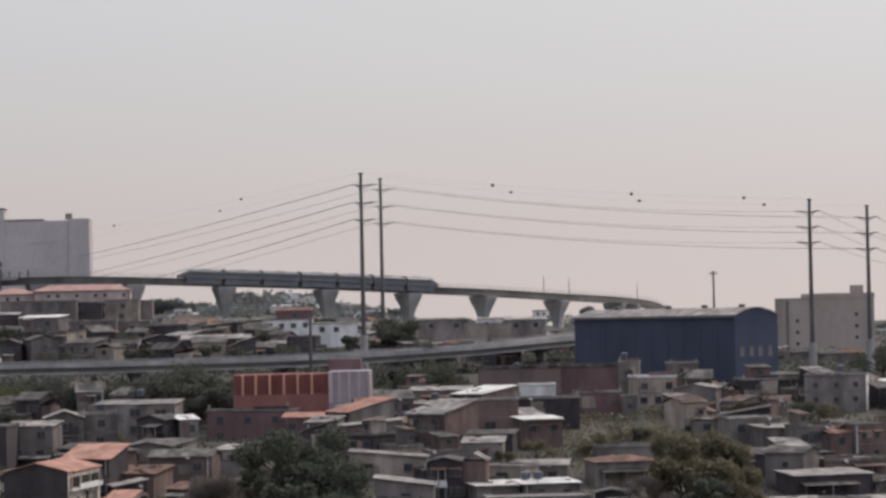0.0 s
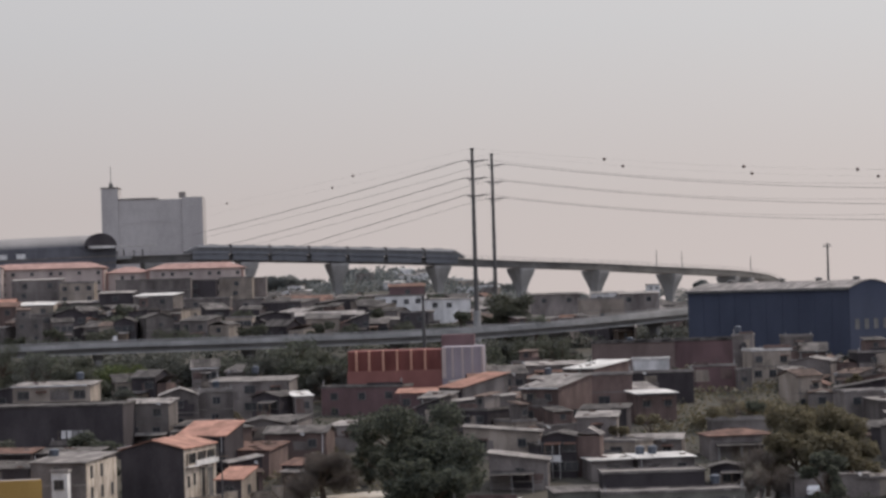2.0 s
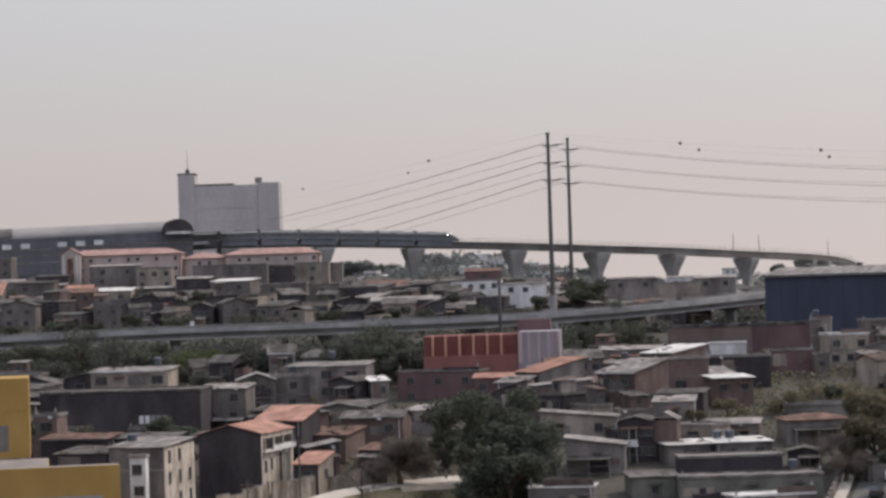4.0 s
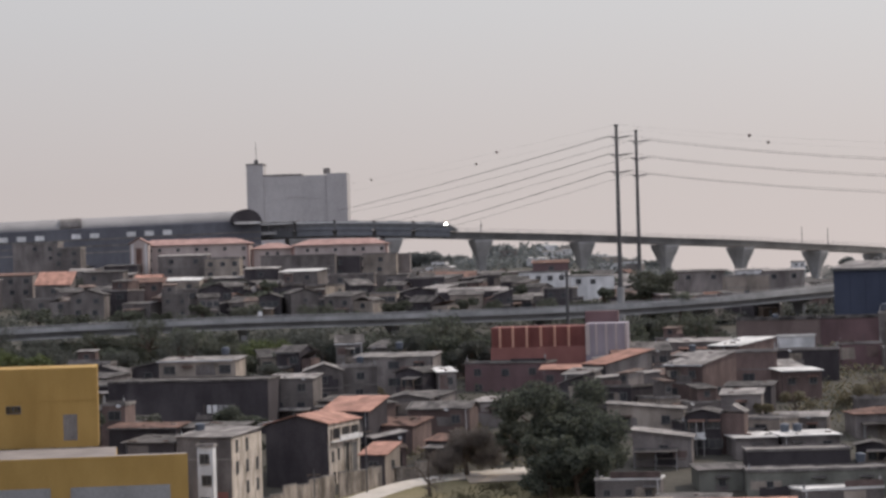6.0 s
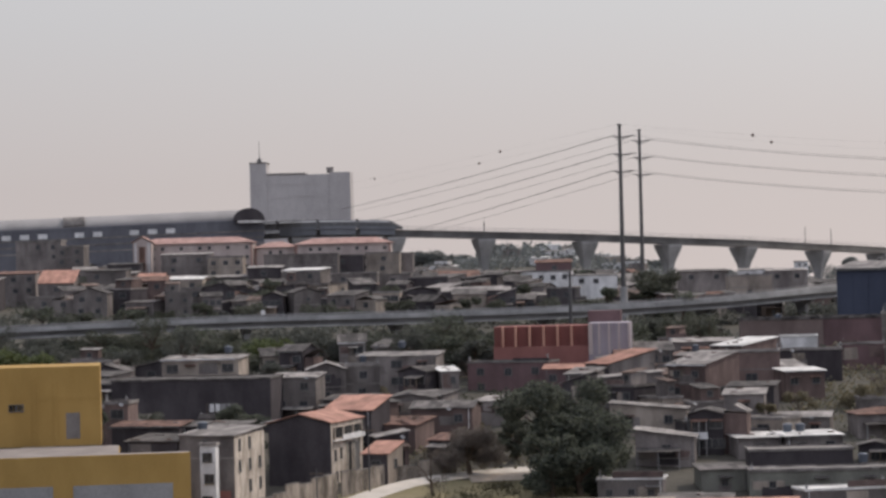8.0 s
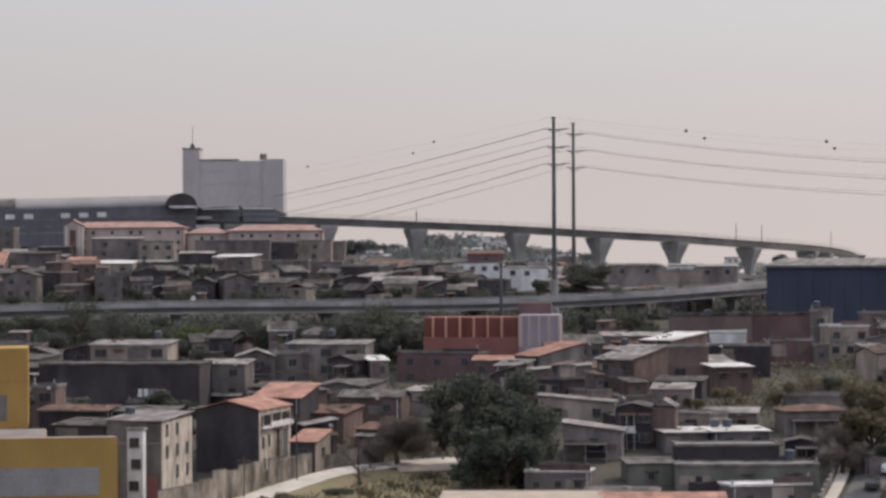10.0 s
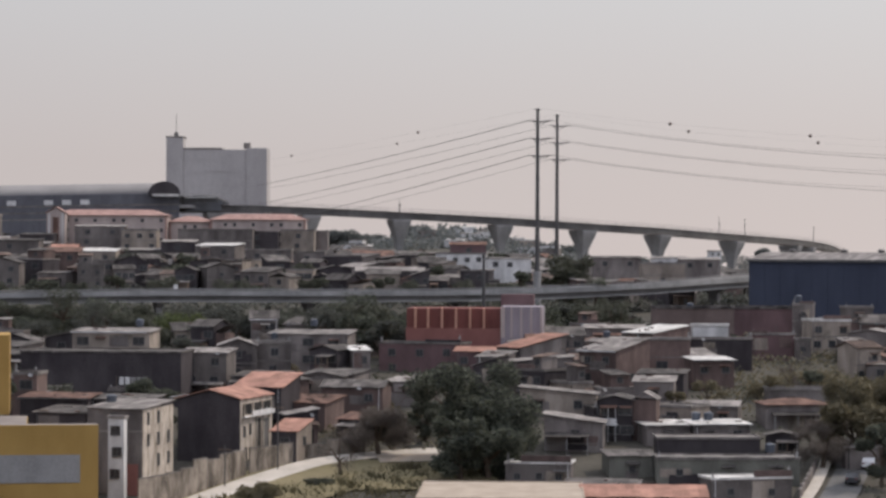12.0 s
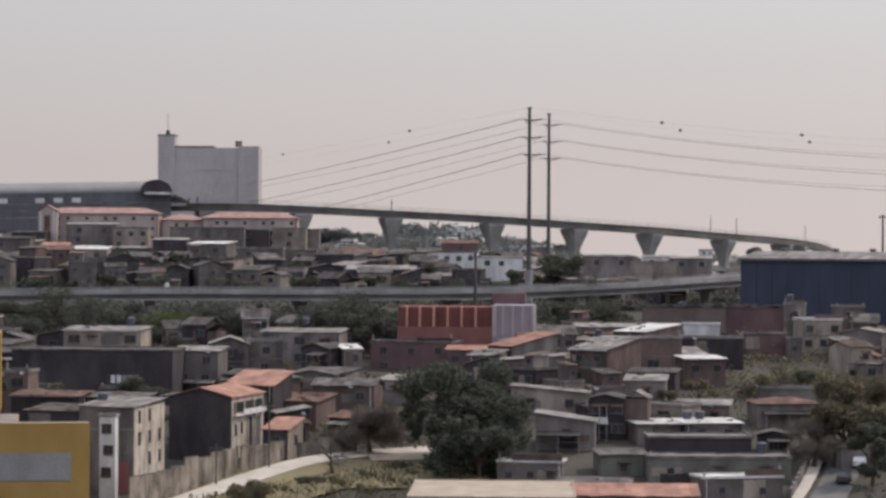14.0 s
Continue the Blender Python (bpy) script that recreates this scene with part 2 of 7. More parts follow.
    # far foliage: the haze of distance is mixed into this leaf colour
    "leaffar": leaf_material("haze_paled_leaf", (0.115, 0.125, 0.12), (0.165, 0.175, 0.17)),
    "twig": leaf_material("bare_brown_twig", (0.09, 0.075, 0.065), (0.18, 0.152, 0.132)),
    "salmon": material("salmon_clay_tile", (0.26, 0.165, 0.145), (0.36, 0.235, 0.205), 0.85, 0.4, 5, 0.6, wave=0.3, sheets=0.12),
    "rust": material("rusty_iron_sheet", (0.06, 0.042, 0.036), (0.16, 0.115, 0.095), 0.8, 0.5, 5, 0.8, wave=0.18, each=0.2, sheets=0.35),
    "plank": material("weathered_boards", (0.08, 0.06, 0.05), (0.18, 0.14, 0.11), 0.9, 0.6, 8, 0.5),
    "tuft": leaf_material("dry_grass_blade", (0.085, 0.08, 0.045), (0.175, 0.15, 0.085)),
    "soil": material("dry_earth_and_scrub", (0.04, 0.039, 0.033), (0.10, 0.09, 0.074), 0.95, 0.06, 0.8, 0.6, stain=0.22),
    "grass": material("dry_green_grass", (0.10, 0.09, 0.05), (0.24, 0.20, 0.12), 0.95, 0.15, 2.5, 0.8, stain=0.25),
}


# ---- mesh helpers ----
def box(bm, x0, x1, y0, y1, z0, z1):
    v = [bm.verts.new(c) for c in ((x0, y0, z0), (x1, y0, z0), (x1, y1, z0), (x0, y1, z0), (x0, y0, z1), (x1, y0, z1), (x1, y1, z1), (x0, y1, z1))]
    for f in ((3, 2, 1, 0), (4, 5, 6, 7), (0, 1, 5, 4), (1, 2, 6, 5), (2, 3, 7, 6), (3, 0, 4, 7)):
        bm.faces.new([v[i] for i in f])
    return v


def prism(bm, outline, y0, y1):
    """Extrude an outline in x and z (counter-clockwise as seen from -y) from y0 to y1."""
    a = [bm.verts.new((x, y0, z)) for x, z in outline]
    b = [bm.verts.new((x, y1, z)) for x, z in outline]
    bm.faces.new(a)
    bm.faces.new(b[::-1])
    for i in range(len(a)):
        j = (i + 1) % len(a)
        bm.faces.new((a[j], a[i], b[i], b[j]))


def tube(bm, p, q, r0, r1, sides=8):
    p, q = Vector(p), Vector(q)
    turn = (q - p).to_track_quat("Z", "Y").to_matrix()
    rings = []
    for c, r in ((p, r0), (q, r1)):
        rings.append([bm.verts.new(c + turn @ Vector((r * math.cos(k * math.tau / sides), r * math.sin(k * math.tau / sides), 0))) for k in range(sides)])
    for k in range(sides):
        j = (k + 1) % sides
        bm.faces.new((rings[0][k], rings[0][j], rings[1][j], rings[1][k]))
    bm.faces.new(rings[0][::-1])
    bm.faces.new(rings[1])


def mesh_of(name, bm, mat):
    me = bpy.data.meshes.new(name)
    bm.to_mesh(me)
    bm.free()
    me.materials.append(M[mat])
    return me


def part(name, bm, mat, parent, label=""):
    ob = new(name, mesh_of(name, bm, mat) if isinstance(bm, bmesh.types.BMesh) else bm)
    ob.parent = parent
    return tagged(ob, label)


def thing(name, m, label, category, group=""):
    ob = new(name)
    ob.matrix_world = m
    return tagged(ob, label, category, group)


def single(name, bm, mat, m, label, category, group="", kind=""):
    ob = new(name, mesh_of(name, bm, mat))
    ob.matrix_world = m
    return tagged(ob, label, category, group, kind)


# ---- ground ----
PROFILE = ((-400, -6), (200, -6), (290, -3), (324, -1), (370, 4.6), (423, 9), (556, 16.5), (635, 21.5), (840, 28), (1111, 25.5), (1500, 22.5), (2223, 16), (4900, 0), (9000, -25))


def ground(x, y):
    for (a, za), (b, zb) in zip(PROFILE, PROFILE[1:]):
        if y <= b:
            z = za + (zb - za) * (y - a) / (b - a)
            break
    far = min(max((y - 480) / 250, 0), 1) * min(max((2600 - y) / 1000, 0), 1)
    z -= (0.032 * max(min(x, 220), -180) + 0.028 * max(min(x, 160), 0)) * far
    z += 15 * math.exp(-((x - 5) / 50) ** 2 - ((y - 1330) / 170) ** 2)
    return z


def lay_ground():
    ys = [-400, -100, 100, 200, 250] + [270 + 9 * i for i in range(72)] + [940 + 30 * i for i in range(30)] + [1900, 2200, 2600, 3200, 4000, 4900, 6500, 9000]
    xs = [-6000, -3000, -1500, -800, -500, -350] + [-260 + 10 * i for i in range(57)] + [350, 450, 700, 1500, 3000, 6000]
    verts = [(x, y, ground(x, y) + 0.25 * noise.noise((x * 0.11, y * 0.11, 0))) for y in ys for x in xs]
    n = len(xs)
    faces = [(j * n + i, j * n + i + 1, (j + 1) * n + i + 1, (j + 1) * n + i) for j in range(len(ys) - 1) for i in range(n - 1)]
    me = bpy.data.meshes.new("ground")
    me.from_pydata(verts, [], faces)
    me.materials.append(M["soil"])
    me.shade_smooth()
    tagged(new("ground", me), "dry brown earth and scrub covering the valley slopes", "ground", kind="structure")


lay_ground()


# ---- houses ----
def window_mesh(w, h):
    bm = bmesh.new()
    t = 0.08
    box(bm, -w / 2 - t, -w / 2, -0.07, 0.03, -t, h + t)
    box(bm, w / 2, w / 2 + t, -0.07, 0.03, -t, h + t)
    box(bm, -w / 2, w / 2, -0.07, 0.03, h, h + t)
    box(bm, -w / 2 - 0.05, w / 2 + 0.05, -0.14, 0.03, -t - 0.05, -t * 0.2)
    box(bm, -0.025, 0.025, -0.05, 0.0, 0, h)
    f = mesh_of("window", bm, "frame")
    bm = bmesh.new()
    box(bm, -w / 2, w / 2, -0.02, 0.0, 0, h)
    return f, mesh_of("pane", bm, "glass")


WINDOWS = {"small": window_mesh(0.8, 0.8), "mid": window_mesh(1.2, 1.1), "wide": window_mesh(1.8, 1.2), "tall": window_mesh(0.75, 1.45)}


def window(parent, kind, m):
    f, p = WINDOWS[kind]
    w = part("window", f, "", parent)
    w.matrix_local = m
    part("pane", p, "", w)


def roof_mesh(kind, w, d, rise, mat, over=0.35):
    """A roof over x -w/2..w/2, y 0..d, its eaves at z 0, laid in sheets side by side."""
    bm = bmesh.new()
    x, t = w / 2 + over, 0.12
    lay = random.Random(int(w * 100 + d * 37))

    def sheets(a, b, along_y, y0, y1):
        """One skin from a to b, its lap joints every 1.3 m a little out of level."""
        n = max(2, round(abs(b - a) / 1.3))
        rows = []
        for k in range(n + 1):
            u, lift, short = a + (b - a) * k / n, lay.uniform(-0.035, 0.05), lay.choice((0, 0, 0.1, 0.2))
            ends = ((y0, u), (y1, u)) if along_y else ((u, y0 + short), (u, y1))
            rows.append([bm.verts.new((*e, z + lift)) for z in (0, t) for e in ends])
        for r, q in zip(rows, rows[1:]):
            for i, j in ((0, 1), (1, 3), (3, 2), (2, 0)):
                bm.faces.new((r[i], r[j], q[j], q[i]))
        for r in (rows[0], rows[-1]):
            bm.faces.new((r[0], r[1], r[3], r[2]))
        return [v for r in rows for v in r]

    if kind == "slab":
        box(bm, -x + 0.2, x - 0.2, -0.15, d + 0.15, 0, 0.16)
        for a in ((-x + 0.2, x - 0.2, -0.15, 0.0), (-x + 0.2, x - 0.2, d, d + 0.15), (-x + 0.2, -x + 0.35, 0, d), (x - 0.35, x - 0.2, 0, d)):
            box(bm, *a, 0.16, 0.16 + rise)
    elif kind == "mono":
        for p in sheets(-x, x, False, -over, d + over):
            p.co.z += rise * (p.co.y + over) / (d + 2 * over)
    elif kind == "monox":
        for p in sheets(-over, d + over, True, -x, x):
            k = (p.co.x + x) / (2 * x)
            p.co.z += rise * k if rise > 0 else -rise * (1 - k)
    elif kind == "gable":
        for s in (0, 1):
            for p in sheets(-x, x, False, -over if s == 0 else d / 2, d / 2 if s == 0 else d + over):
                p.co.z += rise * (1 - abs(p.co.y - d / 2) / (d / 2 + over))
    elif kind == "gablex":
        for s in (-1, 1):
            for p in sheets(-over, d + over, True, min(0, s * x), max(0, s * x)):
                p.co.z += rise * (1 - abs(p.co.x) / x)
    elif kind == "hip":
        k = min(w, d) / 2
        a = [bm.verts.new(c) for c in ((-x, -over, 0), (x, -over, 0), (x, d + over, 0), (-x, d + over, 0))]
        b = [bm.verts.new(c) for c in ((-x, -over, t), (x, -over, t), (x, d + over, t), (-x, d + over, t))]
        r = [bm.verts.new(c) for c in ((-x + k, d / 2 - 0.01, rise + t), (x - k, d / 2 - 0.01, rise + t))]
        bm.faces.new(a[::-1])
        for i in range(4):
            bm.faces.new((a[i], a[(i + 1) % 4], b[(i + 1) % 4], b[i]))
        bm.faces.new((b[0], b[1], r[1], r[0]))
        bm.faces.new((b[1], b[2], r[1]))
        bm.faces.new((b[2], b[3], r[0], r[1]))
        bm.faces.new((b[3], b[0], r[0]))
    if kind in ("gable", "gablex"):
        bmesh.ops.remove_doubles(bm, verts=bm.verts[:], dist=0.02)
    bmesh.ops.recalc_face_normals(bm, faces=bm.faces[:])
    return mesh_of("roof", bm, mat)


WORD = {"brick": "bare red block", "darkwall": "near-black rendered", "grey": "grey cement", "cream": "cream rendered", "beige": "stained beige", "white": "worn white painted",
        "green": "pale green", "peach": "peach", "maroon": "maroon painted", "taupe": "taupe rendered", "red": "red painted", "redpale": "brick-red painted", "yellow": "ochre yellow",
        "tile": "orange clay tile roof", "oldtile": "faded clay tile roof", "sheet": "fibre-cement sheet roof", "oldsheet": "blackened sheet roof", "metal": "bright zinc sheet roof", "rust": "rusty iron sheet roof", "slab": "flat slab roof", "beigeroof": "warm beige flat roof"}


FOOT = []


def dress(ob, rnd, w, d, h, wall, roof, rise, wins):
    """What years of building on have added to a house: patches, porches, awnings, pipes, weights on the roof, column stubs, dishes."""
    for k in range(rnd.choice((0, 1, 1, 2))):
        # areas of newer or bare wall
        a, c = min(w * rnd.uniform(0.18, 0.45), 4.0), rnd.uniform(0.9, 2.6)
        u, z = rnd.uniform(-1, 1) * (w - a) / 2.1, h - c - rnd.uniform(0.1, 2.2)
        bm = bmesh.new()
        v = box(bm, u - a / 2, u + a / 2, -0.018 - 0.006 * k, -0.002, z, z + c)
        for q in v:
            q.co.x += rnd.uniform(-0.2, 0.2) if abs(q.co.x) < w / 2 - 0.3 else 0
            q.co.z += rnd.uniform(-0.2, 0.1)
        part("wall_patch", bm, rnd.choice(("brick", "grey", "darkwall", "cream", "oldwall", "grey")), ob)
    if roof in ("mono", "gable", "gablex") and rnd.random() < 0.4 and roof != "gablex":
        bm = bmesh.new()
        box(bm, -w / 2 - 0.3, w / 2 + rnd.uniform(-1.0, 0.3), -0.46, -0.36, -0.1 + h, 0.08 + h)
        part("fascia", bm, rnd.choice(("white", "sheet", "frame", "frame")), ob)
    if rnd.random() < 0.45 and w > 4.5:
        # open porch on posts, its roof sloping to the front
        a, dep, hh = w * rnd.uniform(0.35, 0.8), rnd.uniform(1.5, 2.6), min(h - 0.5, rnd.uniform(2.9, 3.3))
        if h > 6 and rnd.random() < 0.6:
            hh = h - rnd.uniform(0.5, 0.9)
        u = rnd.uniform(-1, 1) * (w - a) / 2
        bm = bmesh.new()
        for q in box(bm, u - a / 2, u + a / 2, -dep, -0.02, hh, hh + 0.08):
            q.co.z += 0.16 * q.co.y + rnd.uniform(-0.04, 0.04)
        part("porch_roof", bm, rnd.choice(("sheet", "oldsheet", "oldsheet", "rust", "oldtile")), ob)
        for k in range(3):
            bm = bmesh.new()
            box(bm, u - a / 2 + 0.1 + (a - 0.32) * k / 2, u - a / 2 + 0.22 + (a - 0.32) * k / 2, -dep + 0.12, -dep + 0.24, 0, hh - 0.16 * dep + 0.02)
            part("porch_post", bm, rnd.choice(("plank", "concrete")), ob)
        if hh > 4:
            bm = bmesh.new()
            box(bm, u - a / 2, u + a / 2, -dep + 0.05, -0.02, hh - 2.75, hh - 2.6)
            box(bm, u - a / 2, u + a / 2, -dep + 0.05, -dep + 0.115, hh - 2.6, hh - 1.75)
            part("balcony", bm, rnd.choice(("grey", "white", "brick", "cream")), ob)
    for k in range(wins):
        if rnd.random() < 0.3:
            u = w * ((k + 0.5) / wins - 0.5)
            bm = bmesh.new()
            for q in box(bm, u - 0.9, u + 0.9, -0.7, -0.02, h - 0.75, h - 0.69):
                q.co.z += 0.35 * q.co.y
            part("awning", bm, rnd.choice(("oldsheet", "rust", "oldsheet", "oldtile")), ob)
    if rnd.random() < 0.5:
        u = rnd.choice((-1, 1)) * (w / 2 - rnd.uniform(0.15, 0.6))
        bm = bmesh.new()
        tube(bm, (u, -0.08, 0.2), (u, -0.08, h - 0.05), 0.06, 0.06, 6)
        part("drain_pipe", bm, rnd.choice(("frame", "white", "dark")), ob)
    if roof == "mono":
        for k in range(rnd.choice((0, 2, 3, 5))):
            u, yy = rnd.uniform(-0.45, 0.45) * w, rnd.uniform(0.05, 0.9) * d
            z = h + 0.15 + rise * (yy + 0.35) / (d + 0.7)
            a, b = rnd.uniform(0.12, 0.7), rnd.uniform(0.1, 0.2)
            bm = bmesh.new()
            box(bm, u - a, u + a, yy - b, yy + b, z - 0.06, z + rnd.uniform(0.08, 0.2))
            part("roof_weight", bm, rnd.choice(("brick", "plank", "slab", "rust")), ob)
    elif roof == "slab":
        if rnd.random() < 0.5:
            for u in (-w / 2 + 0.3, w / 2 - 0.3):
                bm = bmesh.new()
                z = rnd.uniform(0.6, 1.3)
                box(bm, u - 0.12, u + 0.12, 0.3, 0.54, h + 0.16, h + 0.16 + z)
                for a, b in ((-0.07, 0.36), (0.07, 0.48)):
                    tube(bm, (u + a, b, h + 0.16 + z), (u + a, b, h + 0.5 + z), 0.018, 0.018, 4)
                part("column_stub", bm, "concrete", ob)
        if rnd.random() < 0.5:
            a = w * rnd.uniform(0.3, 0.8)
            u = rnd.choice((-1, 1)) * (w - a) / 2
            bm = bmesh.new()
            box(bm, u - a / 2, u + a / 2, 0.02, 0.16, h + 0.15, h + rnd.uniform(0.7, 1.2))
            part("roof_wall", bm, rnd.choice(("brick", "grey", "brick", "darkwall")), ob)
    if rnd.random() < 0.3:
        u, z = rnd.uniform(-0.4, 0.4) * w, h + 0.1 + (rise if roof != "slab" else 0.2)
        bm = bmesh.new()
        tube(bm, (u, d * 0.6, z - 1.0), (u, d * 0.6, z + 1.4), 0.03, 0.025, 5)
        for k in range(3):
            tube(bm, (u - 0.45 + 0.1 * k, d * 0.6, z + 0.9 + 0.2 * k), (u + 0.45 - 0.1 * k, d * 0.6, z + 0.9 + 0.2 * k), 0.015, 0.015, 4)
        part("antenna", bm, "steel", ob)
    elif rnd.random() < 0.35:
        u = rnd.uniform(-0.4, 0.4) * w
        bm = bmesh.new()
        tube(bm, (u, -0.2, h - 0.1), (u + 0.05, -0.34, h + 0.02), 0.1, 0.36, 12)
        tube(bm, (u, 0.0, h - 0.25), (u, -0.2, h - 0.1), 0.03, 0.03, 5)
        part("dish", bm, "shutter", ob)


def house(x, y, top, w, d, yaw=0, wall="grey", roof="mono", cover="sheet", rise=0.6, floors=2, wins=2, kind="mid", side=0, sidewall="", seed=0, group="hillside houses", extras=False, plain=False):
    """A house with its front's middle at x, y and its eaves at top; walls go down into the slope."""
    rnd = random.Random(seed or int(abs(x * 7 + y * 13)))
    th = radians(yaw)
    FOOT.append((x - math.sin(th) * d / 2, y + math.cos(th) * d / 2, w / 2, d / 2))
    base = min(ground(x, y), ground(x, y + d)) - 0.6
    h = top - base
    label = "%s hillside house under a %s" % (WORD[wall], WORD[cover])
    ob = thing("house", pose(x, y, base, 0, 0, yaw), label, "house", group)
    bm = bmesh.new()
    box(bm, -w / 2, w / 2, 0, d, 0, h)
    if roof == "gablex":
        prism(bm, [(-w / 2, h), (w / 2, h), (0, h + rise * 0.92)], 0.0, d)
    elif roof == "gable":
        for s in (-w / 2, w / 2 - 0.15):
            a = [bm.verts.new((s + e, yy, zz)) for e in (0, 0.15) for yy, zz in ((0, h), (d, h), (d / 2, h + rise * 0.92))]
            bm.faces.new(a[:3]), bm.faces.new(a[3:][::-1])
            for i, j in ((0, 2), (2, 1)):
                bm.faces.new((a[i], a[j], a[j + 3], a[i + 3]))
    elif roof == "mono":
        for s in (-w / 2, w / 2 - 0.15):
            a = [bm.verts.new((s + e, yy, zz)) for e in (0, 0.15) for yy, zz in ((0, h), (d, h), (d, h + rise * 0.9))]
            bm.faces.new(a[:3]), bm.faces.new(a[3:][::-1])
            bm.faces.new((a[0], a[2], a[5], a[3]))
        box(bm, -w / 2, w / 2, d - 0.15, d, h, h + rise * 0.88)
    elif roof == "monox":
        prism(bm, [(-w / 2, h), (w / 2, h), (w / 2 if rise > 0 else -w / 2, h + abs(rise) * 0.9)], 0.0, d)
    part("wall", bm, wall, ob)
    if sidewall:
        bm = bmesh.new()
        v = box(bm, w / 2, w / 2 + 0.05, 0, d, 0, h - 0.05)
        if roof == "mono" and rise > 1:
            for p in v:
                p.co.z += rise * 0.9 if p.co.y > 0.5 * d and p.co.z > 1 else 0
        part("side_wall", bm, sidewall, ob, "%s side wall" % WORD[sidewall])
    r = part("roof", roof_mesh(roof, w, d, rise, cover), "", ob)
    r.location = (0, 0, h)
    for fl in range(floors):
        z = h - 2.0 - 2.8 * fl
        for i in range(wins):
            if rnd.random() < 0.12:
                continue
            window(ob, kind, pose(w * ((i + 0.5) / wins - 0.5) + rnd.uniform(-0.25, 0.25), -0.003, z + rnd.uniform(-0.1, 0.1)))
        for i in range(side):
            if rnd.random() < 0.25:
                continue
            window(ob, kind, pose(w / 2 + (0.053 if sidewall else 0.003), d * (i + 0.5) / side, z, 0, 0, 90))
    if y < 530 and not plain:
        dress(ob, rnd, w, d, h, wall, roof, rise, wins)
    if floors > 1 and wall in ("brick", "grey", "beige", "cream"):
        bm = bmesh.new()
        box(bm, -w / 2 - 0.03, w / 2 + 0.03, -0.04, -0.003, h - 2.95, h - 2.78)
        part("floor_band", bm, "slab", ob)
    if wall == "brick" and extras:
        for s in (-1, 1):
            bm = bmesh.new()
            box(bm, s * (w / 2 - 0.12) - 0.13, s * (w / 2 - 0.12) + 0.13, -0.03, -0.002, 0, h - 0.02)
            part("corner_column", bm, "concrete", ob)
    if extras and rnd.random() < 0.6:
        # a wing of another height, with its own sloping roof
        a, dep, hh = w * rnd.uniform(0.4, 0.75), d * rnd.uniform(0.5, 0.8), max(2.2, h - 0.3 + rnd.choice((-1.5, -0.8, -1.1, -0.5, 0.4)))
        s = rnd.choice((-1, 1))
        x0 = s * (w / 2 + a / 2 + 0.01)
        bm = bmesh.new()
        box(bm, x0 - a / 2, x0 + a / 2, 0.6, 0.6 + dep, 0, hh)
        part("wing", bm, rnd.choice(("brick", "brick", "grey", "darkwall", "cream")), ob)
        k = rnd.choice(("mono", "monox", "monox", "gablex"))
        r = part("wing_roof", roof_mesh(k, a, dep, rnd.uniform(0.5, 1.4), rnd.choice(("sheet", "oldsheet", "oldsheet", "rust", "oldtile")), 0.25), "", ob)
        r.location = (x0, 0.6, hh)
        if rnd.random() < 0.7:
            window(ob, rnd.choice(("small", "mid")), pose(x0, 0.597, hh - 1.7))
    if extras and rnd.random() < 0.5:
        # a lean-to on the front, with its own sheet roof and door
        a, dep, hh = w * rnd.uniform(0.35, 0.7), rnd.uniform(1.6, 2.6), min(h - 0.4, rnd.uniform(2.3, 3.0) + 0.6)
        c = rnd.uniform(-1, 1) * (w - a) / 2
        bm = bmesh.new()
        box(bm, c - a / 2, c + a / 2, -dep, -0.003, 0, hh - 0.35)
        part("lean_to", bm, rnd.choice(("brick", "grey", "plank", "darkwall")), ob)
        bm = bmesh.new()
        v = box(bm, c - a / 2 - 0.3, c + a / 2 + 0.3, -dep - 0.4, -0.006, hh - 0.34, hh - 0.26)
        for q in v:
            q.co.z += 0.3 * (q.co.y + dep) / dep
        part("lean_to_roof", bm, rnd.choice(("sheet", "oldsheet", "rust", "oldsheet")), ob)
        bm = bmesh.new()
        box(bm, c - 0.4, c + 0.4, -dep - 0.05, -dep - 0.003, 0.5, min(2.6, hh - 0.5))
        part("door", bm, rnd.choice(("plank", "frame", "dark")), ob)
    if extras and roof == "slab" and rnd.random() < 0.55:
        # an unfinished room on the roof slab
        a, dep, hh = w * rnd.uniform(0.3, 0.6), d * rnd.uniform(0.4, 0.7), rnd.uniform(2.0, 2.6)
        c = rnd.uniform(-1, 1) * (w - a) / 2.2
        bm = bmesh.new()
        box(bm, c - a / 2, c + a / 2, d * 0.25, d * 0.25 + dep, h + 0.165, h + hh)
        part("roof_room", bm, rnd.choice(("brick", "brick", "grey")), ob)
        bm = bmesh.new()
        v = box(bm, c - a / 2 - 0.3, c + a / 2 + 0.3, d * 0.25 - 0.4, d * 0.25 + dep + 0.3, h + hh + 0.003, h + hh + 0.09)
        for q in v:
            q.co.z += 0.1 * (q.co.y - d * 0.25 + 0.4)
        part("room_roof", bm, rnd.choice(("sheet", "oldsheet", "rust")), ob)
        window(ob, "small", pose(c, d * 0.25 - 0.003, h + 1.0))
    return ob


def water_tank(x, y, z, r=0.7):
    bm = bmesh.new()
    tube(bm, (0, 0, 0), (0, 0, 1.0), r * 0.85, r, 14)
    tube(bm, (0, 0, 1.0), (0, 0, 1.08), r * 1.06, r * 1.06, 14)
    tube(bm, (0, 0, 1.08), (0, 0, 1.25), r * 0.95, r * 0.4, 14)
    single("water_tank", bm, "tank", pose(x, y, z), "dark blue-grey plastic water tank standing on a roof", "water tank", "rooftop water tanks")



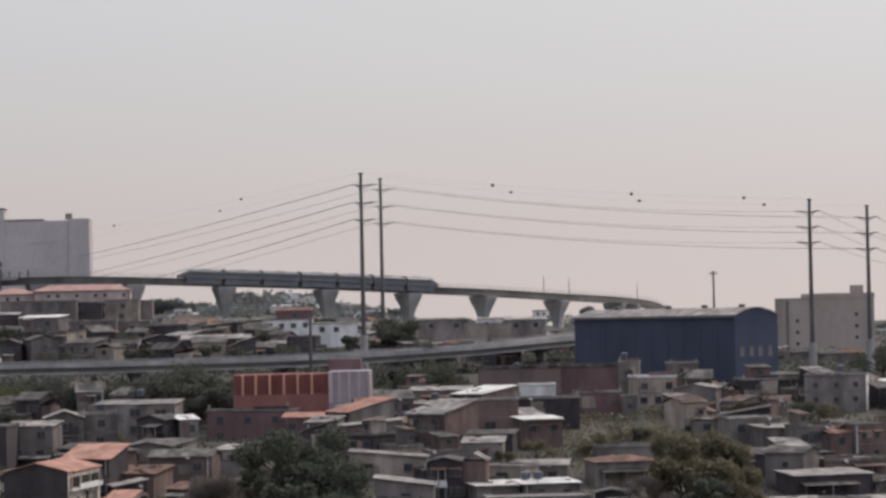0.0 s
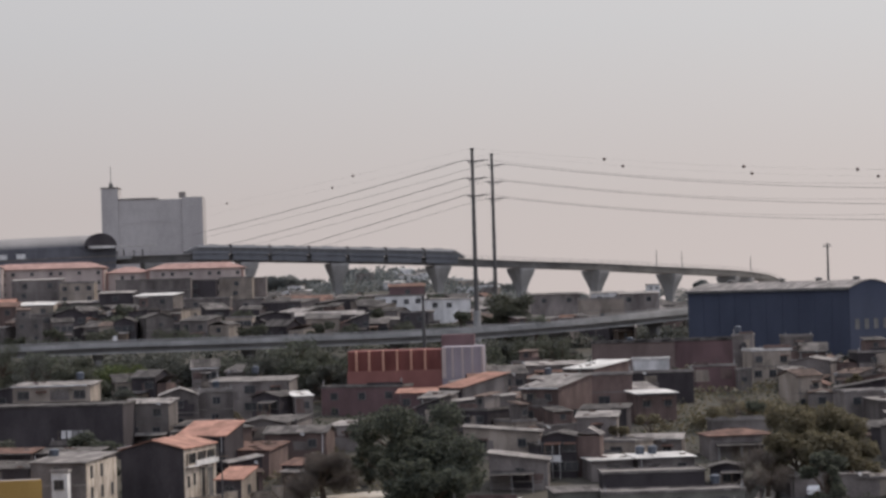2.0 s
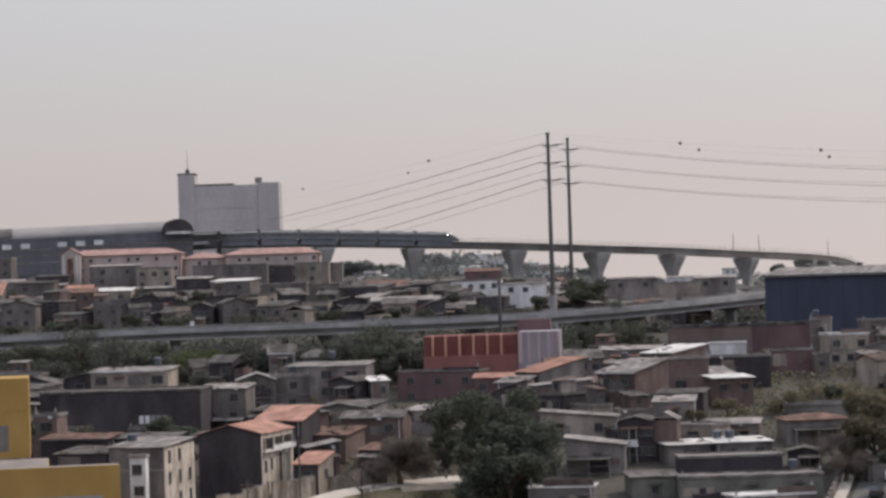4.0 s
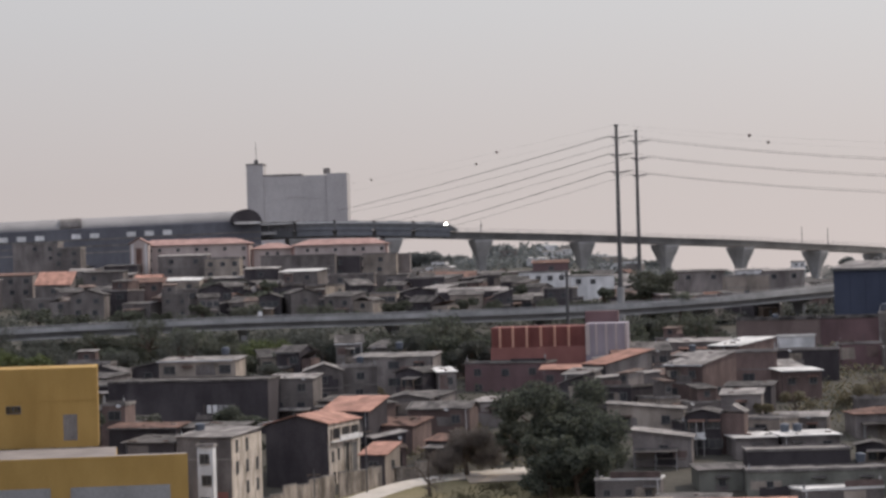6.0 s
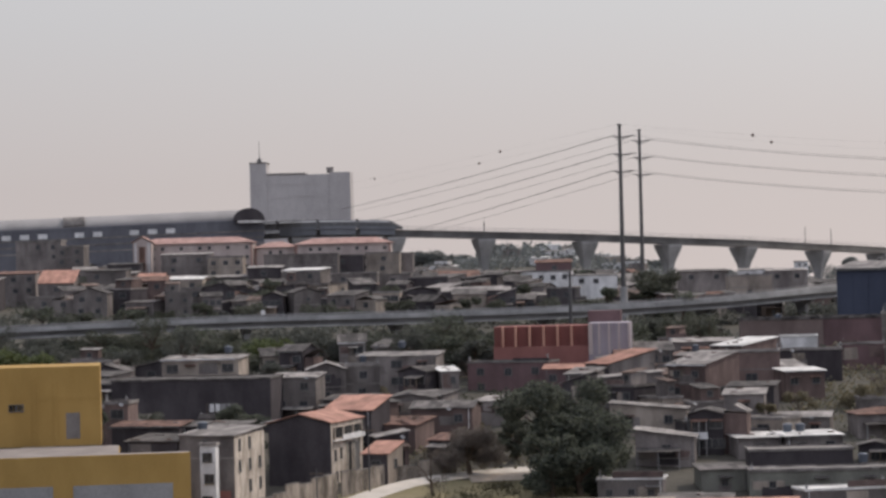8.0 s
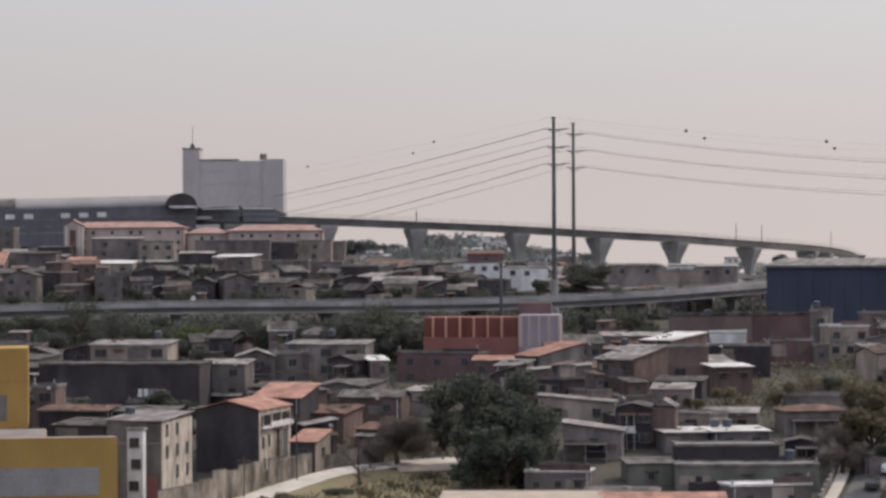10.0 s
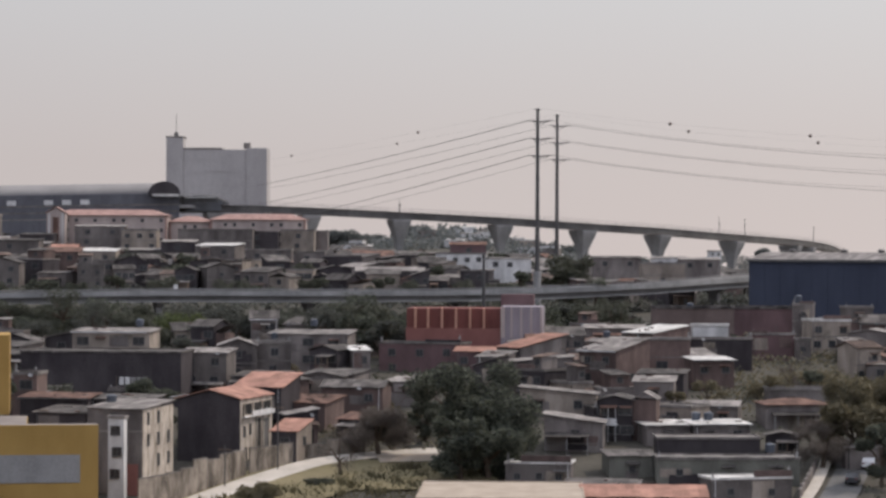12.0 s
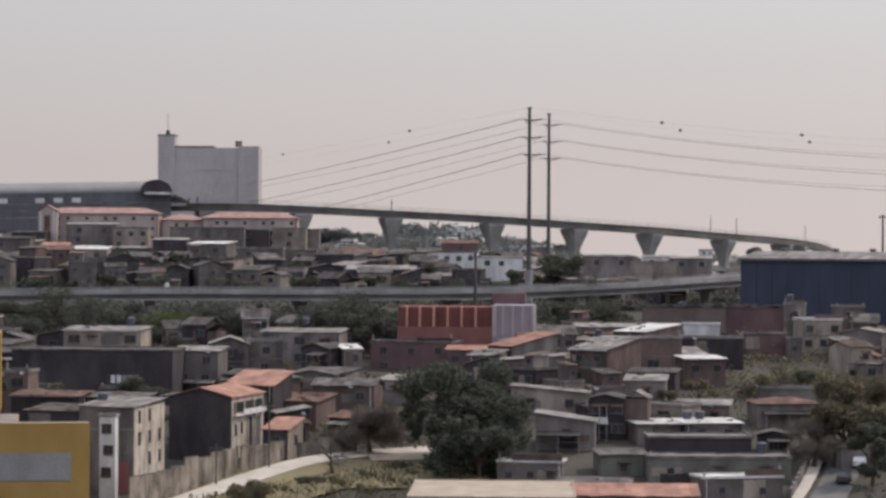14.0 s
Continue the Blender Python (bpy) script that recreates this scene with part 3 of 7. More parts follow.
# near street
house(-42.5, 327.3, 10.5, 2.1, 1.2, -12, wall='white', roof='slab', cover='slab', rise=0.2, floors=3, wins=1, kind='mid', plain=True)
# grey front, beige side: its shaded and sunlit faces are told apart by paint
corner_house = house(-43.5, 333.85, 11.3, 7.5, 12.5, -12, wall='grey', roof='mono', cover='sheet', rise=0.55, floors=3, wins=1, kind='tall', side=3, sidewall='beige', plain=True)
house(-50.9, 335.6, 10.6, 7.2, 9, -12, wall='darkwall', roof='mono', cover='oldsheet', rise=0.4, floors=1, wins=0)
bm = bmesh.new()
box(bm, 0.9, 3.2, -0.03, -0.003, 0.4, 4.6)
part("front_panel", bm, "redpale", corner_house, "faded brick-red lower panel")
# near-black gable front and beige side carry shade and sun in their colours
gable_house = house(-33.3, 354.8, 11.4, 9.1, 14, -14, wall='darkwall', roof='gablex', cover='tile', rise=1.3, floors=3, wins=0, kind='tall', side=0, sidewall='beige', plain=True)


def loggia(ob, w, h):
    """Street side of the dark gable house: a loggia under the eaves, its shade a flat near-black sheet, small windows,
    tall shuttered doorways and pipes.
    """
    x = w / 2 + 0.05
    # near-black sheets on the wall stand for shade in loggia and doorway
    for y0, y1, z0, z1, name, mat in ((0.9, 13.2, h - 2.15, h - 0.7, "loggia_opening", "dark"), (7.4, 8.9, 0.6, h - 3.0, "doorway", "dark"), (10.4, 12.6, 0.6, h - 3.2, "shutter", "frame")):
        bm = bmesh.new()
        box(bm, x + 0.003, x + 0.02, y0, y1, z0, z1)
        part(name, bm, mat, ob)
    bm = bmesh.new()
    box(bm, x + 0.022, x + 0.6, 0.7, 13.5, h - 2.55, h - 2.4)
    box(bm, x + 0.5, x + 0.6, 3.5, 13.5, h - 2.4, h - 1.75)
    part("loggia_ledge", bm, "white", ob, "worn white ledge")
    for y in (0.9, 4.8, 9.0, 13.1):
        bm = bmesh.new()
        box(bm, x + 0.022, x + 0.25, y, y + 0.28, h - 2.4, h - 0.6)
        part("loggia_post", bm, "beige", ob)
    for y, z in ((1.6, h - 5.2), (4.2, h - 5.0), (2.2, h - 8.2)):
        window(ob, "tall", pose(x + 0.003, y, z, 0, 0, 90))
    for y in (6.6, 9.6):
        bm = bmesh.new()
        tube(bm, (x + 0.09, y, 0.3), (x + 0.09, y, h - 2.6), 0.07, 0.07, 6)
        part("drain_pipe", bm, "frame", ob)
    bm = bmesh.new()
    for q in box(bm, -w / 2 - 1.6, -w / 2 + 1.4, 1.0, 6.0, h - 0.1, h):
        q.co.z += 0.16 * (q.co.x + w / 2) + 0.42
    part("sheet_cover", bm, "metal", ob, "bright zinc sheet")


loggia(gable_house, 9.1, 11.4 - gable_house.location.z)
house(-28.2, 375.6, 11.9, 7.6, 7, -20, wall='darkwall', roof='mono', cover='tile', rise=1.9, floors=1, wins=2)
# dark front with a cream side: the fall of light is in the wall colours
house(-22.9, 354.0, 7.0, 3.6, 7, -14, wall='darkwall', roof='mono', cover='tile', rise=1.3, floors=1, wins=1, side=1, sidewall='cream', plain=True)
house(-22.1, 378.3, 9.5, 7.8, 8, -18, wall='brick', roof='mono', cover='oldtile', rise=0.8, floors=1, wins=2)
house(-15.0, 390.6, 11.1, 9.5, 8, -8, wall='brick', roof='gable', cover='oldsheet', rise=1, floors=1, wins=2)
house(-56.4, 366.1, 10.8, 10.2, 5, -12, wall='darkwall', roof='mono', cover='oldtile', rise=0.5, floors=1, wins=0)
house(-46.8, 366.0, 10.6, 9.4, 5, -12, wall='darkwall', roof='mono', cover='oldsheet', rise=0.5, floors=1, wins=0)
house(-61.8, 374.1, 13.7, 3.5, 6, -5, wall='brick', roof='slab', cover='slab', rise=0.3, floors=1, wins=1, kind='wide')

house(-49.0, 391.0, 10.4, 6.0, 5, -6, wall='darkwall', roof='slab', cover='oldsheet', rise=0.2, floors=1, wins=1)

# long dark block and its neighbours
house(-55.0, 404.7, 15.7, 25.5, 12, -4, wall='darkwall', roof='slab', cover='oldsheet', rise=0.15, floors=1, wins=0, plain=True)
house(-55.3, 419.0, 18.5, 12.7, 9, -4, wall='cream', roof='mono', cover='sheet', rise=0.4, floors=1, wins=4, kind='wide')
house(-40.0, 415.2, 15.3, 7.8, 8, -6, wall='grey', roof='mono', cover='sheet', rise=0.5, floors=2, wins=2)
house(-35.6, 430.2, 15.9, 6.4, 8, 4, wall='grey', roof='gablex', cover='sheet', rise=1.2, floors=2, wins=1)
house(-29.8, 433.9, 16.2, 5.9, 8, 13, wall='grey', roof='slab', cover='slab', rise=0.3, floors=2, wins=1)
house(-24.9, 448.0, 17.3, 14.0, 10, -6, wall='grey', roof='mono', cover='sheet', rise=0.5, floors=2, wins=3, kind='wide')
house(-14.9, 429.9, 15.2, 3.0, 6, 13, wall='grey', roof='mono', cover='metal', rise=0.6, floors=2, wins=1)
house(-19.4, 408.7, 12.3, 8.6, 7, -18, wall='grey', roof='mono', cover='oldsheet', rise=0.5, floors=1, wins=2)
house(-7.3, 404.8, 11.3, 6.5, 7, -18, wall='grey', roof='mono', cover='sheet', rise=0.5, floors=1, wins=1)

# houses beside the red hall
house(9.8, 441.0, 15.4, 6.0, 10.7, -50, wall='darkwall', roof='mono', cover='tile', rise=2.2, floors=1, wins=0, sidewall='grey', plain=True)
house(4.0, 443.4, 14.6, 6.7, 8, -8, wall='maroon', roof='gable', cover='tile', rise=0.7, floors=1, wins=2)
house(-5.5, 451.8, 15.6, 15.0, 6, -18, wall='maroon', roof='slab', cover='slab', rise=0.2, floors=2, wins=3)
house(14.0, 418.3, 13.8, 11.8, 7, 3, wall='grey', roof='monox', cover='sheet', rise=1.0, floors=1, wins=3)
house(24.1, 424.9, 15.5, 7.6, 9.4, -40, wall='brick', roof='mono', cover='sheet', rise=2.0, floors=2, wins=2, side=1, sidewall='brick')
house(32.5, 449.4, 17.7, 6.4, 10.6, -40, wall='brick', roof='mono', cover='metal', rise=1.2, floors=1, wins=1, side=2, sidewall='brick')
house(35.8, 434.8, 17.0, 9.1, 7, -3, wall='brick', roof='slab', cover='slab', rise=0.2, floors=2, wins=1, kind='wide')
house(29.7, 476.0, 17.7, 10.9, 8, -8, wall='grey', roof='mono', cover='sheet', rise=0.5, floors=1, wins=2)
house(47.3, 470.6, 18.4, 6.6, 6, -4, wall='white', roof='slab', cover='metal', rise=0.15, floors=1, wins=0, plain=True)
house(47.9, 456.5, 16.4, 10.8, 5, -3, wall='darkwall', roof='slab', cover='slab', rise=0.2, floors=1, wins=0)
house(43.6, 425.7, 14.0, 6.7, 6, 13, wall='brick', roof='mono', cover='metal', rise=0.4, floors=1, wins=2)
house(33.5, 411.8, 12.4, 7.4, 6, -12, wall='darkwall', roof='mono', cover='oldsheet', rise=0.5, floors=1, wins=2)
house(16.2, 390.6, 10.2, 11.6, 7, -6, wall='cream', roof='monox', cover='sheet', rise=-1.1, floors=1, wins=2)
house(24.8, 382.8, 8.5, 7.2, 7, 9, wall='darkwall', roof='slab', cover='oldsheet', rise=0.2, floors=1, wins=1)
house(17.3, 362.5, 7.8, 8.3, 8, -6, wall='grey', roof='monox', cover='sheet', rise=-1.2, floors=2, wins=1, side=1)
house(31.0, 367.2, 7.2, 6.4, 7, 13, wall='grey', roof='mono', cover='metal', rise=0.3, floors=1, wins=1)
house(38.7, 367.3, 7.3, 8.2, 7, 9, wall='grey', roof='mono', cover='metal', rise=0.3, floors=1, wins=2)
house(35.7, 356.5, 6.0, 14.2, 7, 0, wall='darkwall', roof='slab', cover='slab', rise=0.2, floors=1, wins=0, plain=True)
house(24.4, 345.3, 4.5, 6.4, 6, 6, wall='green', roof='mono', cover='oldsheet', rise=0.4, floors=1, wins=1, kind='small')
house(36.7, 340.5, 4.5, 18.8, 6, 0, wall='green', roof='slab', cover='sheet', rise=0.2, floors=1, wins=3, kind='small')
house(38.5, 329.4, 2.9, 10.8, 5, 13, wall='grey', roof='slab', cover='metal', rise=0.15, floors=1, wins=2, kind='small')
house(11.6, 341.1, 3.8, 8.7, 5, -8, wall='grey', roof='slab', cover='metal', rise=0.1, floors=1, wins=3, kind='small')
house(19.0, 326.5, 2.2, 9.2, 6, -8, wall='grey', roof='mono', cover='oldsheet', rise=0.4, floors=1, wins=0)
house(5.8, 300.5, 2.9, 19.5, 22, -2, wall='cream', roof='slab', cover='beigeroof', rise=0.12, floors=1, wins=0, plain=True)
house(23.6, 312.5, 2.1, 14.9, 8, 0, wall='brick', roof='gable', cover='tile', rise=1.2, floors=1, wins=0, plain=True)
house(51.7, 383.0, 9.2, 9.7, 8, 5, wall='grey', roof='hip', cover='oldtile', rise=0.8, floors=1, wins=2)
house(38.8, 387.6, 8.7, 8.7, 6, -12, wall='grey', roof='gable', cover='sheet', rise=0.7, floors=1, wins=2)
house(57.1, 407.4, 10.1, 13.8, 6, 0, wall='grey', roof='slab', cover='slab', rise=0.3, floors=1, wins=2)

# maroon block and the houses under the warehouse
house(48.2, 513.1, 20.6, 16.3, 12, -3, wall='taupe', roof='slab', cover='oldsheet', rise=0.3, floors=3, wins=0, plain=True)
house(62.5, 513.0, 20.6, 12.4, 12, -3, wall='maroon', roof='slab', cover='oldsheet', rise=0.3, floors=3, wins=0, plain=True)
house(67.7, 496.3, 21.6, 4.0, 6, -10, wall='grey', roof='slab', cover='slab', rise=0.3, floors=3, wins=1, kind='small')
house(71.5, 485.1, 18.9, 7.5, 8, 5, wall='cream', roof='slab', cover='metal', rise=0.3, floors=2, wins=3)
house(77.2, 476.5, 16.9, 7.9, 8, -18, wall='grey', roof='gablex', cover='sheet', rise=0.8, floors=2, wins=1)
house(80.2, 507.0, 20.9, 5.6, 6, 0, wall='grey', roof='slab', cover='slab', rise=0.3, floors=2, wins=1)
house(59.5, 475.5, 16.6, 7.9, 4, -3, wall='maroon', roof='slab', cover='slab', rise=0.2, floors=1, wins=0)
house(64.3, 470.4, 15.9, 2.7, 4, -3, wall='grey', roof='slab', cover='slab', rise=0.2, floors=1, wins=1, kind='small')

# houses by the street of parked cars
# white side wall: the sun on that face is painted as a paler colour
house(103.8, 476.8, 18.7, 11.4, 9, -16, wall='grey', roof='slab', cover='sheet', rise=0.2, floors=3, wins=3, kind='small', side=1, sidewall='white', plain=True)
house(77.6, 418.2, 13.6, 8.7, 7, 5, wall='grey', roof='slab', cover='sheet', rise=0.2, floors=1, wins=2)
house(80.7, 410.5, 12.4, 6.6, 7, 9, wall='grey', roof='mono', cover='sheet', rise=0.3, floors=1, wins=1)
house(119.5, 492.0, 16.5, 8.3, 7, -20, wall='grey', roof='mono', cover='metal', rise=0.6, floors=1, wins=1)
house(133.0, 531.6, 17.8, 4.2, 8, -30, wall='maroon', roof='gable', cover='oldtile', rise=1.4, floors=1, wins=1)
house(143.1, 558.1, 19.0, 6.7, 8, -30, wall='brick', roof='gable', cover='oldtile', rise=1.4, floors=1, wins=1)
house(118.8, 448.9, 14.1, 15.1, 8, -12, wall='grey', roof='mono', cover='sheet', rise=0.5, floors=1, wins=3)
house(105.6, 423.0, 11.5, 11.8, 7, -5, wall='darkwall', roof='mono', cover='sheet', rise=0.5, floors=2, wins=1)
house(115.2, 417.8, 11.1, 9.7, 9, 9, wall='brick', roof='mono', cover='metal', rise=0.6, floors=2, wins=1)
house(109.1, 393.8, 9.3, 10.8, 6, -5, wall='grey', roof='mono', cover='sheet', rise=0.4, floors=2, wins=2)
house(86.1, 382.2, 8.6, 10.5, 8, 13, wall='brick', roof='slab', cover='sheet', rise=0.3, floors=1, wins=2)
house(79.4, 367.0, 7.5, 11.8, 8, 9, wall='darkwall', roof='mono', cover='sheet', rise=0.4, floors=1, wins=1)
house(91.7, 372.8, 6.0, 10.5, 7, 13, wall='grey', roof='mono', cover='oldsheet', rise=0.4, floors=1, wins=2)
house(68.9, 351.0, 4.9, 11.9, 7, 0, wall='grey', roof='mono', cover='sheet', rise=0.3, floors=1, wins=1)
house(85.6, 350.5, 4.7, 10.4, 8, 5, wall='brick', roof='mono', cover='sheet', rise=0.4, floors=1, wins=1)
house(94.9, 346.4, 4.2, 11.2, 8, -8, wall='grey', roof='mono', cover='sheet', rise=0.4, floors=1, wins=1)
house(59.1, 350.5, 5.4, 11.0, 7, 5, wall='grey', roof='mono', cover='sheet', rise=0.3, floors=1, wins=1)

# upper slope behind the road viaduct
house(-56.0, 664.0, 29.2, 10.9, 9, -30, wall='cream', roof='slab', cover='sheet', rise=0.2, floors=2, wins=1, side=2, sidewall='cream')
house(-47.6, 671.0, 31.9, 11.8, 9, 0, wall='grey', roof='slab', cover='sheet', rise=0.2, floors=3, wins=2)
house(-38.3, 681.0, 31.2, 9.7, 9, 0, wall='grey', roof='slab', cover='slab', rise=0.2, floors=3, wins=1)
house(-43.3, 724.2, 37.4, 9.4, 9, 0, wall='cream', roof='slab', cover='slab', rise=0.2, floors=2, wins=1)
house(-28.1, 661.2, 30.3, 10.1, 8, 0, wall='darkwall', roof='slab', cover='slab', rise=0.2, floors=2, wins=2)
house(-21.7, 712.9, 30.2, 10.9, 9, 0, wall='darkwall', roof='gable', cover='oldtile', rise=1.6, floors=1, wins=1)
house(-15.1, 633.7, 26.8, 16.7, 9, 0, wall='darkwall', roof='gable', cover='sheet', rise=1.0, floors=1, wins=2)
house(-11.5, 735.9, 31.1, 15.3, 9, 0, wall='maroon', roof='mono', cover='slab', rise=0.4, floors=2, wins=2)
house(2.5, 681.4, 31.0, 13.2, 8, -4, wall='white', roof='slab', cover='slab', rise=0.3, floors=1, wins=4)
house(4.7, 724.2, 33.5, 10.0, 7, 0, wall='maroon', roof='gable', cover='oldtile', rise=0.9, floors=1, wins=1)
house(14.9, 660.9, 29.9, 11.2, 8, 4, wall='white', roof='mono', cover='slab', rise=0.3, floors=1, wins=3)
house(5.6, 625.0, 27.0, 6.8, 7, 0, wall='darkwall', roof='slab', cover='slab', rise=0.2, floors=1, wins=2)
house(44.5, 691.3, 30.1, 12.9, 10, 0, wall='grey', roof='mono', cover='oldsheet', rise=0.5, floors=1, wins=2)
house(54.4, 661.2, 28.7, 11.3, 9, 0, wall='cream', roof='slab', cover='slab', rise=0.3, floors=2, wins=1)
house(67.9, 701.9, 29.7, 10.8, 9, 0, wall='grey', roof='mono', cover='sheet', rise=0.5, floors=1, wins=2)
house(66.6, 786.7, 29.9, 10.3, 8, 0, wall='white', roof='mono', cover='sheet', rise=0.4, floors=1, wins=2)
house(-102.2, 701.9, 31.6, 15.4, 9, 0, wall='grey', roof='mono', cover='sheet', rise=0.8, floors=1, wins=2)
house(-101.0, 671.0, 31.9, 6.6, 8, 0, wall='brick', roof='gable', cover='tile', rise=1.3, floors=1, wins=1)
house(-92.9, 671.0, 31.4, 11.0, 8, 0, wall='cream', roof='mono', cover='metal', rise=0.8, floors=1, wins=2)
house(-83.9, 691.3, 31.7, 12.1, 8, 0, wall='darkwall', roof='mono', cover='sheet', rise=0.6, floors=2, wins=2)
house(-115.2, 701.9, 33.4, 10.8, 9, 0, wall='grey', roof='mono', cover='sheet', rise=0.6, floors=2, wins=2)
house(-122.4, 651.8, 31.2, 9.0, 8, 0, wall='grey', roof='mono', cover='tile', rise=3.4, floors=1, wins=1)
house(-134.9, 661.2, 33.9, 11.0, 8, 0, wall='grey', roof='mono', cover='oldtile', rise=0.7, floors=2, wins=3)
house(-140.1, 642.6, 32.4, 10.0, 8, 0, wall='darkwall', roof='mono', cover='sheet', rise=0.7, floors=2, wins=3)
house(-111.0, 661.2, 34.1, 10.3, 8, 0, wall='grey', roof='mono', cover='oldsheet', rise=0.5, floors=2, wins=2)
house(-99.0, 651.8, 31.2, 9.4, 8, 0, wall='brick', roof='mono', cover='oldtile', rise=1.2, floors=1, wins=2)
house(-120.3, 625.0, 27.8, 8.3, 7, 0, wall='grey', roof='slab', cover='slab', rise=0.3, floors=2, wins=1)
house(-147.7, 760.4, 43.4, 13.5, 9, 0, wall='grey', roof='slab', cover='slab', rise=0.5, floors=2, wins=3)
house(-136.2, 748.0, 41.6, 8.3, 9, 0, wall='grey', roof='slab', cover='slab', rise=0.4, floors=2, wins=2)

# distant towers
house(475.0, 1754.9, 30.0, 7.6, 14, 0, wall='white', roof='slab', cover='slab', rise=0.6, floors=4, wins=2, group='distant towers')
house(155.7, 1520.9, 31.8, 7.3, 12, 0, wall='white', roof='slab', cover='slab', rise=0.6, floors=3, wins=2, group='distant towers')

# houses before the peach blocks
house(-98.1, 718.5, 38.3, 13.7, 8, 0, wall='grey', roof='mono', cover='sheet', rise=0.5, floors=2, wins=2)
house(-86.4, 712.9, 37.2, 9.7, 8, 0, wall='cream', roof='slab', cover='slab', rise=0.3, floors=2, wins=3)
house(-65.3, 712.9, 37.4, 20.6, 8, 0, wall='grey', roof='slab', cover='slab', rise=0.2, floors=2, wins=0)
house(-73.3, 691.3, 34.0, 9.1, 8, 0, wall='darkwall', roof='mono', cover='sheet', rise=0.6, floors=2, wins=1)
house(-62.5, 682.4, 33.0, 10.8, 8, -15, wall='grey', roof='mono', cover='metal', rise=0.7, floors=1, wins=2)
house(-39.6, 748.0, 37.2, 7.4, 8, 0, wall='grey', roof='slab', cover='slab', rise=0.3, floors=2, wins=1)
house(-116.5, 724.2, 36.0, 9.5, 8, 0, wall='darkwall', roof='mono', cover='oldsheet', rise=0.5, floors=2, wins=2)

house(-54.2, 719.0, 36.9, 11.5, 8, 0, wall='darkwall', roof='slab', cover='slab', rise=0.2, floors=2, wins=1)

# water tanks on roofs
water_tank(-30.7, 448.8, 16.4)
water_tank(-45.0, 342.0, 11.5)
water_tank(35.4, 372.4, 7.6)
water_tank(37.2, 372.4, 7.6)
water_tank(48.2, 520.0, 20.4)
water_tank(68.5, 508.5, 22.2)
water_tank(106.1, 481.8, 19.4)
water_tank(-14.0, 481.8, 15.2)
water_tank(43.0, 347.2, 5.0)
water_tank(104.7, 427.9, 12.3)
water_tank(-24.3, 457.8, 18.5)
water_tank(-51.2, 424.0, 19.3)
water_tank(28.5, 471.9, 16.2)


def clothes_line(x, y, z):
    """Washing on a line between two thin posts."""
    rnd = random.Random(12)
    ob = thing("clothes_line", pose(x, y, z, 0, 0, -6), "pale washing hung on a line over a flat roof", "clothes line")
    for s in (-2.4, 2.4):
        bm = bmesh.new()
        tube(bm, (s, 0, 0), (s, 0, 2.1), 0.05, 0.04, 6)
        part("post", bm, "plank", ob)
    bm = bmesh.new()
    tube(bm, (-2.4, 0, 2.0), (2.4, 0, 2.0), 0.015, 0.015, 5)
    part("line", bm, "wire", ob)
    for k in range(5):
        u, w, h = -1.9 + 0.9 * k, rnd.uniform(0.5, 0.8), rnd.uniform(0.7, 1.5)
        bm = bmesh.new()
        for q in box(bm, u, u + w, -0.03, -0.018, 2.0 - h, 1.98):
            q.co.y += rnd.uniform(-0.08, 0.0)
            q.co.x += rnd.uniform(-0.06, 0.06)
        part("cloth", bm, rnd.choice(("white", "white", "shutter", "tank")), ob)


clothes_line(-48.6, 392.6, 10.56)


# ---- roofs between the named houses ----
def built_on(x, y, rw, rd):
    for a, b, w, d in FOOT:
        if abs(a - x) < w + rw + 0.2 and abs(b - y) < d + rd + 0.4:
            return True
    return False


# Open land: x from, x to, y from, y to.
OPEN = ((-42, 3, 280, 370), (-9, 15, 300, 408), (50, 70, 300, 402), (-300, 27, 497, 552), (27, 300, 520, 545), (-300, 62, 545, 618), (62, 300, 545, 690), (-200, -50, 280, 392),
        (-32, 14, 440, 482), (26, 74, 468, 514), (26, 50, 400, 425), (84, 114, 418, 474), (44, 76, 402, 446), (-140, 60, 842, 1000), (-100, -30, 725, 760))
WALLS = ["grey", "grey", "brick", "brick", "darkwall", "darkwall", "darkwall", "grey", "cream"]
ROOFS = [("mono", "oldsheet"), ("mono", "oldsheet"), ("mono", "oldsheet"), ("monox", "sheet"), ("monox", "oldsheet"), ("slab", "slab"), ("slab", "slab"), ("gable", "oldtile"),
         ("gablex", "oldsheet"), ("gable", "oldsheet"), ("gable", "rust"), ("mono", "rust"), ("gablex", "oldtile"), ("slab", "slab"), ("mono", "sheet")]


